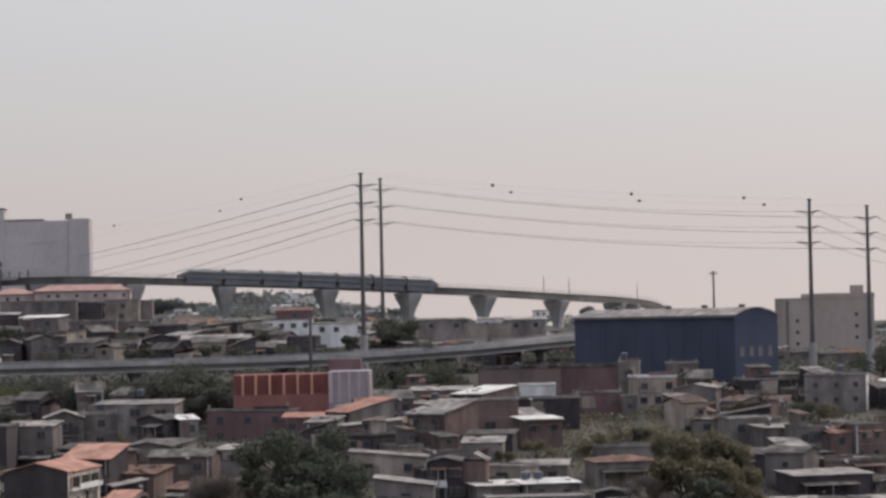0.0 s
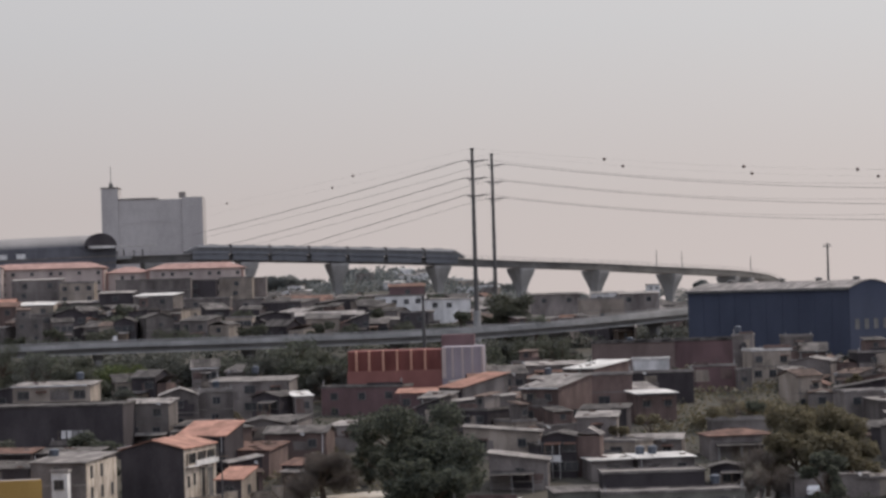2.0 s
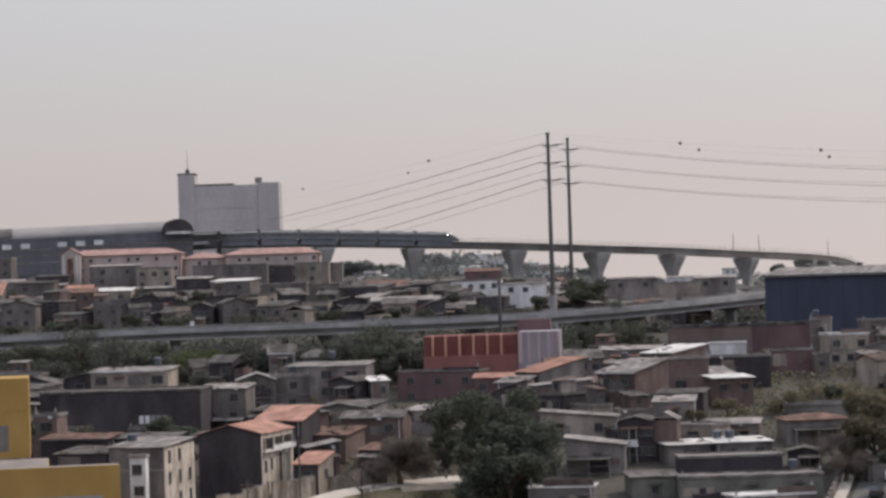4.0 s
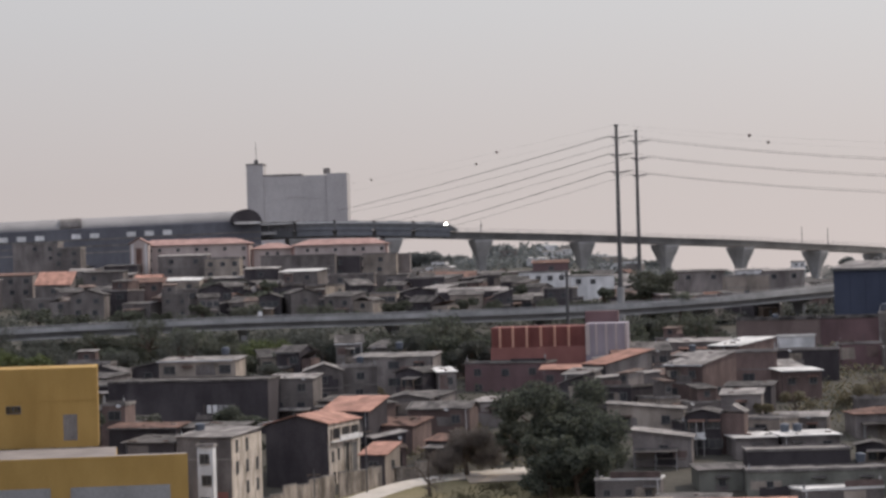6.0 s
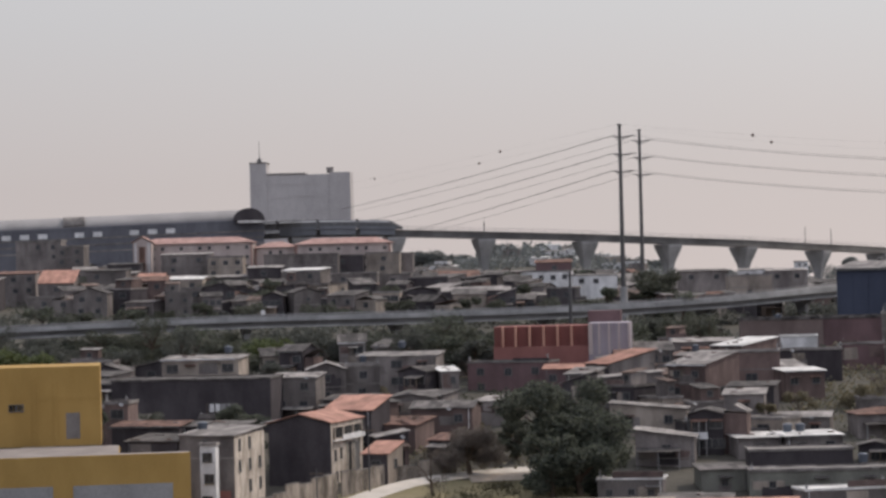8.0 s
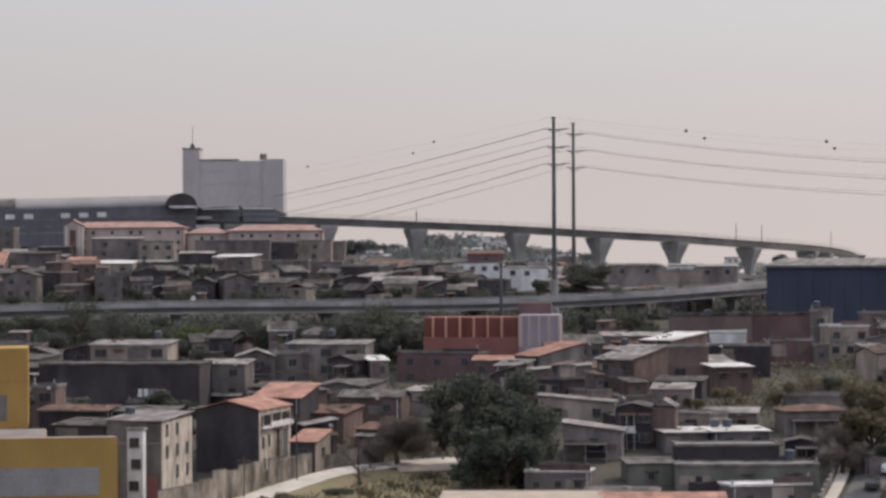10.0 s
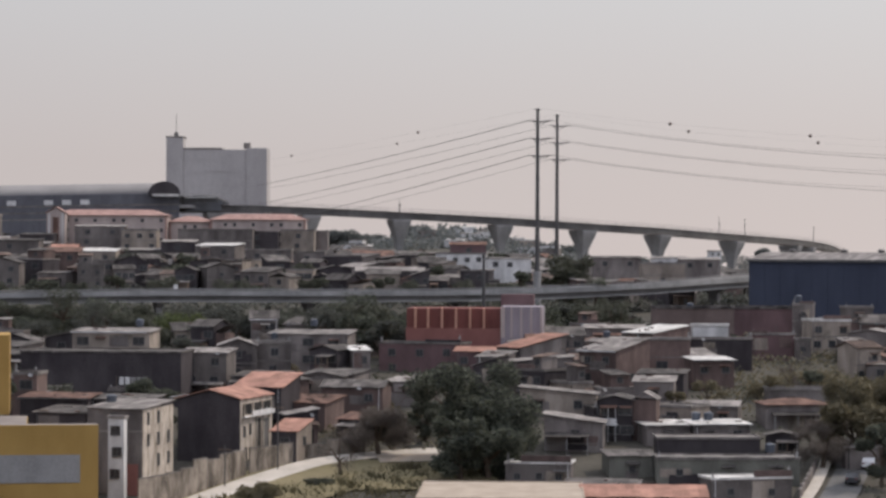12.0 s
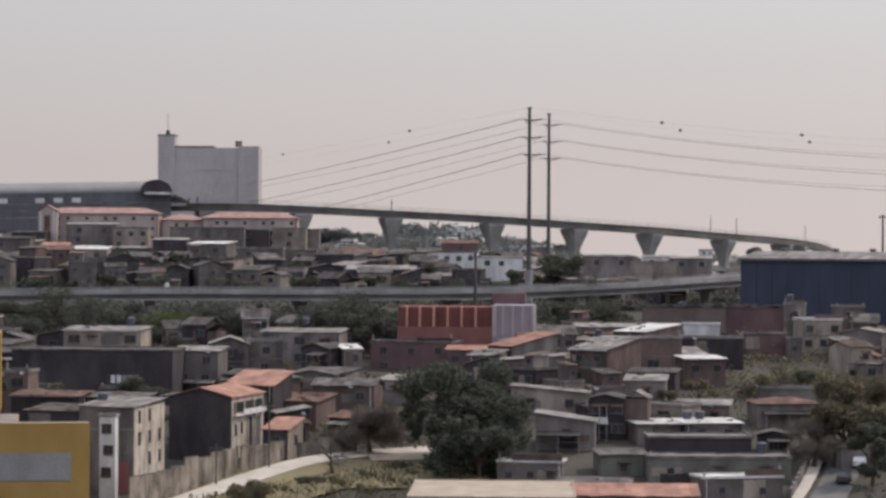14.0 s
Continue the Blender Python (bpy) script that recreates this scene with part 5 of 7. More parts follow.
def road_viaduct():
    ob = thing("road_viaduct", pose(0, 0, 0), "weathered grey concrete elevated road on slim columns", "road viaduct")
    total = ROAD[1][-1]
    bm = bmesh.new()
    sweep(bm, ROAD, [(-4.6, -1.15), (-4.0, -1.3), (-3.8, -2.05), (3.8, -2.05), (4.0, -1.3), (4.6, -1.15), (4.6, -0.9), (-4.6, -0.9)][::-1], 0, total)
    bmesh.ops.recalc_face_normals(bm, faces=bm.faces[:])
    part("deck", bm, "roadbeam", ob)
    for o in (-3.9, 3.9):
        bm = bmesh.new()
        sweep(bm, ROAD, rect(o, 0.5, -2.4, -2.05), 0, total)
        part("bottom_flange", bm, "concrete", ob)
        bm = bmesh.new()
        sweep(bm, ROAD, rect(o * 1.14, 0.12, 0.28, 0.4), 0, total)
        part("hand_rail", bm, "shutter", ob)
    bm = bmesh.new()
    sweep(bm, ROAD, rect(0, 8.4, -0.896, -0.85), 0, total)
    part("carriageway", bm, "asphalt", ob)
    for o in (-4.45, 4.45):
        bm = bmesh.new()
        sweep(bm, ROAD, [(o - 0.14, -0.9), (o - 0.08, 0.0), (o + 0.08, 0.0), (o + 0.14, -0.9)], 0, total)
        part("parapet", bm, "concrete", ob)
    for x, y in ((-122.6, 538.7), (-92.7, 543.2), (-62.5, 549.7), (-31.1, 559.8), (2.1, 575.4), (38.7, 596.4), (63.5, 620.8)):
        k = min(range(len(ROAD[0])), key=lambda i: abs(ROAD[0][i].x - x))
        q, yaw, _ = on_path(ROAD, ROAD[1][k])
        bm = bmesh.new()
        zb = ground(q.x, q.y) - q.z - 0.8
        box(bm, -0.7, 0.7, -1.3, 1.3, zb, -3.6)
        v = box(bm, -0.8, 0.8, -3.4, 3.4, -3.6, -2.6)
        for p in v[:4]:
            p.co.y *= 0.45
        p = part("pier", bm, "concrete", ob)
        p.matrix_local = pose(q.x, q.y, q.z, 0, 0, yaw)


road_viaduct()


def road_sign(x, y, z):
    ob = thing("road_sign", pose(x, y, z - 0.9), "small pale road sign on a thin post", "road sign")
    bm = bmesh.new()
    tube(bm, (0, 0, 0), (0, 0, 2.0), 0.06, 0.06, 6)
    part("post", bm, "steel", ob)
    bm = bmesh.new()
    box(bm, -0.45, 0.45, -0.12, -0.07, 1.0, 2.0)
    part("plate", bm, "white", ob)


road_sign(-58.9, 551.0, 23.4)


# ---- power line ----
def power_pole(x, y, top, arms=(3.1, 7.2, 11.2), reach=(1.3, 2.9), r=0.48):
    base = ground(x, y) - 0.5
    h = top - base
    ob = thing("power_pole", pose(x, y, base), "tall grey steel power pole with three tiers of crossarms" if arms else "slim grey utility pole with a crossarm", "power pole", "power line poles")
    bm = bmesh.new()
    tube(bm, (0, 0, 0), (0, 0, h * 0.3), r * 1.5, r * 1.12, 12)
    tube(bm, (0, 0, h * 0.3), (0, 0, h - 0.4), r * 1.12, r * 0.72, 12)
    part("shaft", bm, "steel", ob)
    bm = bmesh.new()
    tube(bm, (0, 0, h - 0.42), (0, 0, h), r * 1.05, r * 1.15, 12)
    part("cap", bm, "steel", ob)
    if arms:
        bm = bmesh.new()
        tube(bm, (0, 0, 0), (0, 0, 9.0), r * 2.1, r * 1.9, 12)
        part("sleeve", bm, "concrete", ob, "pale concrete foot")
        for z in arms:
            for s, far in ((-1, reach[0]), (1, reach[1])):
                bm = bmesh.new()
                tube(bm, (s * r * 0.7, 0, h - z), (s * far, 0, h - z + 0.35), 0.19, 0.14, 6)
                tube(bm, (s * r * 0.7, 0, h - z - 0.7), (s * far, 0, h - z + 0.3), 0.07, 0.06, 6)
                a = part("crossarm", bm, "steel", ob)
                bm = bmesh.new()
                for k in range(4):
                    tube(bm, (s * (far + 0.22 * k), 0, h - z + 0.3), (s * (far + 0.12 + 0.22 * k), 0, h - z + 0.3), 0.17, 0.17, 8)
                part("insulator", bm, "frame", a)
    else:
        bm = bmesh.new()
        box(bm, -1.2, 1.2, -0.12, 0.12, h - 0.9, h - 0.65)
        part("crossarm", bm, "steel", ob)
        for s in (-1, 1):
            bm = bmesh.new()
            tube(bm, (s * 0.95, 0, h - 0.65), (s * 0.95, 0, h - 0.2), 0.14, 0.1)
            part("insulator", bm, "frame", ob)
    return ob


POLES = [(20, 600.3, 65.1), (28.7, 701.9, 69.1), (120.8, 577.5, 56.1), (139.3, 600.3, 55.3)]
TIERS = [(3.1, 7.2, 11.2), (3.3, 7.9, 12.5), (3.1, 6.6, 10.1), (3.1, 6.8, 10.5)]
REACH = [(1.3, 2.9), (1.3, 2.9), (2.4, 1.6), (2.4, 1.6)]
for p, tiers, reach in zip(POLES, TIERS, REACH):
    power_pole(*p, tiers, reach)
power_pole(*(268, 991.9, 46.2), arms=(), r=0.5)
power_pole(*(125.5, 735.9, 42.4), arms=(), r=0.35)
power_pole(*(6.7, 530.5, 31.2), arms=(), r=0.35)


def cable(p, q, sag, r, label, balls=()):
    """A hanging cable; balls are marker spheres at shares of its length."""
    p, q = Vector(p), Vector(q)
    def spot(u):
        c = p.lerp(q, u)
        c.z -= 4 * sag * u * (1 - u)
        return c
    cu = bpy.data.curves.new("power_cable", "CURVE")
    cu.dimensions, cu.bevel_depth, cu.bevel_resolution = "3D", r, 1
    sp = cu.splines.new("POLY")
    sp.points.add(24)
    for k in range(25):
        sp.points[k].co = (*spot(k / 24), 1)
    cu.materials.append(M["wire"])
    ob = tagged(new("power_cable", cu), label, "cable", "power line cables")
    for u in balls:
        bm = bmesh.new()
        bmesh.ops.create_icosphere(bm, subdivisions=2, radius=0.42)
        b = part("marker_ball", bm, "ball", ob, "dark round warning marker")
        b.location = spot(u)


def spans():
    a, b, c, d = [Vector(p) for p in POLES]
    away = [[Vector(q) for q in w] for w in (((-92.8, 1086.3, 67.3), (-92.8, 1086.3, 57), (-92.7, 1086.3, 49.1), (-92.7, 1086.3, 39.8)), ((-90.2, 1112.8, 65.4), (-90.1, 1112.8, 56.4), (-90.1, 1112.8, 48.1), (-90, 1112.8, 39.1)))]
    beyond = Vector((268, 991.9, 46.2))
    note = "dark power cable strung between steel poles"
    for k in range(3):
        # the wire ends on each pole's arms, to its left and to its right
        left, right = [], []
        for p, tiers, reach in zip((a, b, c, d), TIERS, REACH):
            left.append(p + Vector((-reach[0] - 0.8, 0, 0.3 - tiers[k])))
            right.append(p + Vector((reach[1] + 0.8, 0, 0.3 - tiers[k])))
        cable(right[0], left[2], 1.9, 0.03, note)
        cable(right[1], left[3], 1.9, 0.06, note)
        cable(right[2], left[3], 0.5, 0.03, note)
        cable(left[0], away[0][k + 1], 1.0, 0.085, note)
        cable(left[1], away[1][k + 1], 1.0, 0.05, note)
        cable(right[3], beyond + Vector((14, 8, 5 - 2.6 * k)), 3.5, 0.06, note)
        cable(right[2], beyond + Vector((6, 8, 4 - 2.6 * k)), 3.5, 0.05, note)
    thin = "thin shield wire with round warning markers"
    cable(a, c, 1.29, 0.012, thin, (0.3, 0.61, 0.858))
    cable(b, d, 2.09, 0.012, thin, (0.298, 0.568, 0.812))
    cable(a, away[0][0], 0.5, 0.012, thin, (0.262, 0.694))
    cable(b, away[1][0], -0.1, 0.012, thin, (0.396,))


spans()


# ---- warehouse ----
def warehouse():
    yaw, w, d = -52, 49.0, 14.0
    a = radians(yaw)
    x, y, top = (98.1, 549.7, 30)
    base = ground(x, y) - 3
    h = top - base
    ob = thing("warehouse", pose(x, y, base, 0, 0, yaw), "large navy blue clad warehouse with a low pale metal roof", "warehouse")
    bm = bmesh.new()
    box(bm, -w, 0, 0, d, 0, h)
    arc = [(d * k / 10, h + 1.7 * math.sin(math.pi * k / 10)) for k in range(11)]
    for e in (-w, -0.2):
        rim = [[bm.verts.new((e + t, yy, zz)) for yy, zz in arc] for t in (0, 0.2)]
        bm.faces.new(rim[0]), bm.faces.new(rim[1][::-1])
        for k in range(10):
            bm.faces.new((rim[0][k], rim[0][k + 1], rim[1][k + 1], rim[1][k]))
    part("cladding", bm, "navy", ob)
    bm = bmesh.new()
    over = [(-0.4, h - 0.02)] + [(yy, zz + 0.03) for yy, zz in arc[1:-1]] + [(d + 0.4, h - 0.02)]
    skin = [[bm.verts.new((x, yy, zz + up)) for yy, zz in over] for x in (-w - 0.3, 0.3) for up in (0, 0.2)]
    for k in range(10):
        for a, b in ((0, 2), (2, 3), (3, 1), (1, 0)):
            bm.faces.new((skin[a][k], skin[a][k + 1], skin[b][k + 1], skin[b][k]))
    for k in (0, 10):
        bm.faces.new([skin[a][k] for a in (0, 2, 3, 1)])
    bmesh.ops.recalc_face_normals(bm, faces=bm.faces[:])
    part("arched_roof", bm, "sheet", ob, "low arched pale metal roof")
    bm = bmesh.new()
    box(bm, -w - 0.3, 0.3, -0.55, -0.404, h - 0.25, h + 0.28)
    part("gutter", bm, "frame", ob)
    for x in (-42, -26, -15, -4):
        bm = bmesh.new()
        tube(bm, (x, d / 2, h + 1.6), (x, d / 2, h + 2.3), 0.7, 0.7, 10)
        tube(bm, (x, d / 2, h + 2.3), (x, d / 2, h + 2.6), 1.0, 0.5, 10)
        part("roof_vent", bm, "steel", ob)
    for k in range(11):
        bm = bmesh.new()
        box(bm, -w + 0.1 + k * 4.85, -w + 0.3 + k * 4.85, -0.07, -0.004, 0, h - 0.3)
        part("cladding_rib", bm, "navy", ob)
    for k in range(4):
        bm = bmesh.new()
        box(bm, 0.004, 0.05, 1.6 + k * 3.0, 3.0 + k * 3.0, h - 8.8, h - 6.6)
        part("louvre_panel", bm, "frame", ob)


warehouse()


# ---- apartment blocks ----
def beige_block():
    x0, y0, top = (141.4, 712.9, 33.8)
    x1 = 166.8
    base = ground(x1, y0) - 3
    h, w = top - base, x1 - x0
    ob = thing("apartment_block", pose(x0, y0, base), "plain beige rendered apartment block with a flat roof", "apartment block")
    bm = bmesh.new()
    box(bm, 0, w, 0, 14, 0, h)
    part("wall", bm, "tan", ob)
    bm = bmesh.new()
    box(bm, -0.15, w * 0.3, -0.15, 14.15, h, h + 0.25)
    box(bm, w * 0.3, w + 0.15, -0.15, 14.15, h, h + 1.4)
    part("parapet", bm, "tan", ob)
    bm = bmesh.new()
    box(bm, w - 5, w - 2, 4, 8, h + 1.4, h + 3.6)
    part("stair_head", bm, "tan", ob)
    bm = bmesh.new()
    box(bm, 0.5, 1.1, -0.3, -0.004, 0, h - 0.4)
    part("pipe_duct", bm, "slab", ob)
    for k in range(3):
        window(ob, "small", pose(w * 0.14, -0.003, h - 6.5 - 3.2 * k))
        window(ob, "small", pose(w * 0.8, -0.003, h - 5.0 - 3.2 * k))


def grey_tower():
    x, y, top = (-72.7, 1013.9, 71.4)
    base = ground(x, y) - 3
    h, w = top - base, 39.6
    ob = thing("apartment_tower", pose(x - w, y, base, 0, 0, 0), "pale grey slab-sided high block with a stair tower and antenna", "tower block")
    bm = bmesh.new()
    box(bm, 6.6, w - 8.0, 0.6, 17, 0, h)
    part("main_wall", bm, "tower", ob)
    bm = bmesh.new()
    box(bm, w - 8.0, w, 0, 18, 0, h + 0.6)
    part("end_bay", bm, "tower", ob)
    bm = bmesh.new()
    box(bm, 0, 6.6, 0, 12, 0, h + 4.6)
    part("stair_tower", bm, "tower", ob)
    bm = bmesh.new()
    box(bm, 6.604, w * 0.55, 0.45, 17.1, h + 0.01, h + 0.7)
    box(bm, -0.15, 6.75, -0.15, 12.15, h + 4.6, h + 5.2)
    part("coping", bm, "slab", ob)
    bm = bmesh.new()
    box(bm, w - 9.5, w - 7.0, 4, 8, h + 0.6, h + 2.8)
    part("lift_housing", bm, "slab", ob)
    bm = bmesh.new()
    tube(bm, (3.3, 6, h + 5.2), (3.3, 6, h + 7.0), 1.0, 0.7, 8)
    tube(bm, (3.3, 6, h + 7.0), (3.3, 6, h + 14.0), 0.13, 0.07, 6)
    part("antenna", bm, "steel", ob)
    for k in range(7):
        bm = bmesh.new()
        box(bm, 6.62, w - 8.02, 0.5, 0.596, h - 4 - 5.2 * k, h - 3.85 - 5.2 * k)
        part("panel_joint", bm, "tower", ob)
    for k in range(4):
        bm = bmesh.new()
        box(bm, 11.0 + 5 * k, 11.15 + 5 * k, 0.52, 0.596, 0, h - 0.3)
        part("panel_joint", bm, "tower", ob)
    bm = bmesh.new()
    box(bm, 16.5, 23.5, 0.40, 0.49, h - 8.5, h - 7.6)
    part("vent_band", bm, "tower", ob)


def peach_block(x0, x1, y, eave):
    base = ground(x0, y) - 2
    h, w = eave - base, x1 - x0
    ob = thing("apartment_row", pose(x0, y, base), "peach rendered low apartment block with a salmon tile roof", "apartment block", "peach apartment blocks")
    bm = bmesh.new()
    box(bm, 0, w, 0, 10, 0, h)
    part("wall", bm, "peach", ob)
    r = part("roof", roof_mesh("hip", w, 10, 1.7, "salmon", 0.6), "", ob, "salmon clay tile roof")
    r.location = (w / 2, 0, h)
    bm = bmesh.new()
    box(bm, -0.05, 0.5, -0.25, -0.004, 0, h - 0.1)
    part("corner_pier", bm, "salmon", ob)
    bm = bmesh.new()
    box(bm, w - 0.5, w + 0.05, -0.25, -0.004, 0, h - 0.1)
    part("corner_pier", bm, "salmon", ob)
    n = int(w / 2.6)
    for fl in range(4):
        for k in range(n):
            if k % 5 in (1, 2, 4):
                window(ob, "small", pose(1.6 + (w - 3.2) * k / (n - 1), -0.003, h - 1.75 - 2.75 * fl))


def gable_bay(x, y, eave):
    """Projecting stair bay at the end of the peach row, with its own steep little roof."""
    base = ground(x, y) - 2
    h = eave - base
    ob = thing("stair_bay", pose(x, y, base), "peach stair bay with a small salmon tile gable", "stair bay", "peach apartment blocks")
    bm = bmesh.new()
    box(bm, -2.6, 2.6, 0, 5, 0, h)
    prism(bm, [(-2.6, h), (2.6, h), (0, h + 1.5)], 0.0, 5)
    part("wall", bm, "peach", ob)
    r = part("roof", roof_mesh("gablex", 5.2, 5, 1.7, "salmon", 0.4), "", ob, "salmon clay tile roof")
    r.location = (0, 0, h)
    bm = bmesh.new()
    box(bm, -0.9, 0.9, -0.03, -0.003, h - 8.0, h - 1.2)
    part("stair_window", bm, "oldtile", ob, "tall faded red stair screen")
    for s in (-1.9, 1.9):
        bm = bmesh.new()
        box(bm, s - 0.2, s + 0.2, -0.12, -0.004, 0, h - 0.1)
        part("corner_pier", bm, "white", ob)


beige_block()
gable_bay(-112.2, 730.8, 42.2)
grey_tower()
peach_block(-114.1, -81.3, 735.9, 41.6)
peach_block(-68.8, -41.7, 735.9, 40.5)
peach_block(-81.0, -69.1, 739.9, 39.9)


# ---- red hall ----
def red_hall():
    x0, y0, top = (-8.1, 460.9, 21.5)
    x1 = 8.9
    base = ground(x0, y0) - 2
    h, w = top - base, x1 - x0
    ob = thing("red_hall", pose(x0, y0, base, 0, 0, -4), "faded red hall with pale orange pilasters and a lilac panelled bay", "hall")
    bm = bmesh.new()
    box(bm, 0, w, 0, 14, 0, h - 3.4)
    part("lower_wall", bm, "redpale", ob)
    bm = bmesh.new()
    box(bm, 0.1, w, 0.9, 14, h - 3.4, h)
    part("upper_wall", bm, "red", ob)
    for x in (1.5, 3.8, 6.3, 8.8, 11.3, 13.8):
        bm = bmesh.new()
        box(bm, x, x + 0.36, 0.0, 0.9, h - 3.396, h + 0.25)
        part("pilaster", bm, "orange_trim", ob)
    bm = bmesh.new()
    box(bm, -0.05, w, 0.88, 14.1, h, h + 0.12)
    part("roof", bm, "red", ob)
    bm = bmesh.new()
    box(bm, w - 0.6, w + 5.4, 12.02, 17, 0, h + 2.5)
    part("rear_block", bm, "maroon", ob, "maroon rear block")
    bm = bmesh.new()
    box(bm, w + 0.01, w + 7.4, -0.4, 12, 0, h + 0.5)
    part("panelled_bay", bm, "lilac", ob, "pale lilac panelled bay")
    for k in range(5):
        bm = bmesh.new()
        x = w + 0.02 + k * 1.76
        box(bm, x, x + (0.7 if k == 0 else 0.32), -0.47, -0.404, h - 5.0, h + 0.45)
        part("panel_rib", bm, "peach", ob, "pale pinkish rib")


red_hall()


# ---- trees ----
def tree(x, y, z, height, width, leaf, count, seed, size):
    """Tapered trunk, forked limbs and an uneven crown of separate leaf clumps with gaps."""
    rnd = random.Random(seed)
    kind = dict(leaf="dense dark green", leafdry="dry olive-brown", leafmid="dull olive green", leaffar="haze-paled grey-green distant", leafbelt="dusty grey-green", leafgreen="fresh green", twig="leafless brown twiggy")[leaf]
    ob = thing("tree", pose(x, y, z - 0.3), kind + " tree on the slope", "tree", "hillside trees")
    r = width / 2
    lobes = []
    for k in range(11 if count > 2000 else 6):
        a, q = k * 2.4 + rnd.uniform(-0.4, 0.4), (0.72 if k % 3 else 0.35) * r * rnd.uniform(0.8, 1.05)
        lr = rnd.uniform(0.3, 0.46) * r
        zz = rnd.uniform(max(0.17 * height, height - 1.1 * width), 0.92 * height)
        zz = min(zz, height - lr * 0.75)
        lobes.append((Vector((math.cos(a) * q, math.sin(a) * q, max(zz, lr * 0.6))), lr))
    lobes.append((Vector((0, 0, height - 0.42 * r)), 0.42 * r))
    bm = bmesh.new()
    fork = Vector((rnd.uniform(-0.3, 0.3), 0, height * 0.32))
    tube(bm, (0, 0, 0), fork, 0.035 * width + 0.1, 0.024 * width + 0.06, 9)
    for c, lr in lobes:
        mid = fork.lerp(c, 0.5) + Vector((rnd.uniform(-0.4, 0.4), rnd.uniform(-0.4, 0.4), 0.3))
        tube(bm, fork, mid, 0.016 * width + 0.03, 0.010 * width + 0.02, 6)
        tube(bm, mid, c, 0.010 * width + 0.02, 0.02, 6)
        if leaf == "twig":
            for k in range(7):
                e = c + Vector((rnd.gauss(0, 1), rnd.gauss(0, 1), rnd.gauss(0.3, 1))) * lr * 0.7
                tube(bm, mid.lerp(c, 0.7), e, 0.04, 0.015, 5)
    part("trunk", bm, "bark", ob)
    verts, faces = [], []
    total = sum(l[1] ** 2 for l in lobes)
    for c, lr in lobes:
        for _ in range(int(count * lr * lr / total)):
            d = Vector((rnd.gauss(0, 1), rnd.gauss(0, 1), rnd.gauss(0, 1))).normalized()
            k = lr * (1.06 if leaf == "twig" else 1.0) * rnd.random() ** (0.28 if leaf != "twig" else 0.5) * (0.82 + 0.35 * noise.noise(d * 2.4 + c))
            q = c + Vector((d.x, d.y, d.z * 0.82)) * k
            if q.z < height * 0.06:
                continue
            u = Vector((rnd.gauss(0, 1), rnd.gauss(0, 1), rnd.gauss(0, 0.6))).normalized()
            v = u.cross(Vector((rnd.gauss(0, 1), rnd.gauss(0, 1), rnd.gauss(0, 1)))).normalized()
            s = size * rnd.uniform(0.5, 1.15)
            t = s * (0.55 if leaf != "twig" else 0.13)
            n = len(verts)
            lift = u.cross(v) * s * 0.2
            verts += [q - u * s * 0.6, q - v * t * 0.5 + lift, q + u * s * 0.6, q + v * t * 0.5 + lift]
            faces.append((n, n + 1, n + 2, n + 3))
    me = bpy.data.meshes.new("crown")
    me.from_pydata(verts, [], faces)
    me.materials.append(M[leaf])
    part("crown", me, "", ob)


tree(1.7, 356.5, 3.0, 14.3, 16.0, 'leaf', 15000, 3, 0.55)
tree(5.8, 351.0, 2.3, 10.6, 15.0, 'leaf', 15000, 4, 0.55)
tree(5.1, 344.3, 1.5, 7.4, 11.3, 'leaf', 9000, 24, 0.55)
tree(1.3, 343.1, 1.3, 9.1, 8.3, 'leaf', 5000, 25, 0.55)
tree(58.9, 362.1, 3.6, 11.3, 15.1, 'leafdry', 17000, 5, 0.6)
tree(55.8, 355.1, 2.8, 9.0, 11.7, 'leafdry', 9000, 41, 0.62)
tree(61.5, 356.5, 3.0, 9.1, 11.7, 'leafdry', 9000, 42, 0.62)
tree(50.6, 351.0, 2.3, 7.6, 8.8, 'twig', 9000, 15, 0.5)
tree(-24.6, 332.0, -1.0, 3.4, 6.4, 'leafdry', 5000, 18, 0.35)
tree(-17.4, 341.0, 0.2, 2.2, 5.0, 'leafmid', 3000, 19, 0.35)
tree(-6.0, 351.0, 1.4, 1.9, 4.6, 'leafdry', 2600, 26, 0.35)
tree(-23.8, 485.4, 12.5, 8.6, 10.6, 'leafbelt', 2600, 20, 0.7)
tree(-17.0, 480.3, 12.2, 8.4, 9.5, 'leaf', 2600, 21, 0.7)
tree(-11.8, 475.3, 11.9, 7.6, 9.4, 'leafbelt', 2600, 22, 0.7)
tree(56.9, 340.5, 1.0, 8.8, 6.7, 'leaf', 4000, 16, 0.5)
tree(61.1, 362.1, 3.6, 7.1, 4.8, 'leaf', 2500, 17, 0.5)
tree(-10.0, 359.3, 3.3, 7.6, 10.2, 'twig', 24000, 6, 0.55)
tree(-3.6, 371.0, 4.7, 6.2, 7.0, 'leafmid', 4200, 230, 0.5)
tree(-14.7, 345.7, 1.6, 7.3, 5.7, 'twig', 700, 7, 0.35)
tree(29.6, 633.7, 20.3, 11.1, 14.6, 'leafmid', 4500, 8, 0.7)
tree(-73.4, 353.7, 2.6, 21.4, 13.6, 'leafgreen', 9000, 9, 0.6)
tree(-53.7, 507.0, 13.9, 6.1, 12.8, 'leafgreen', 4000, 10, 0.6)
tree(-43.7, 512.7, 14.2, 7.5, 10.7, 'leafbelt', 3500, 11, 0.6)
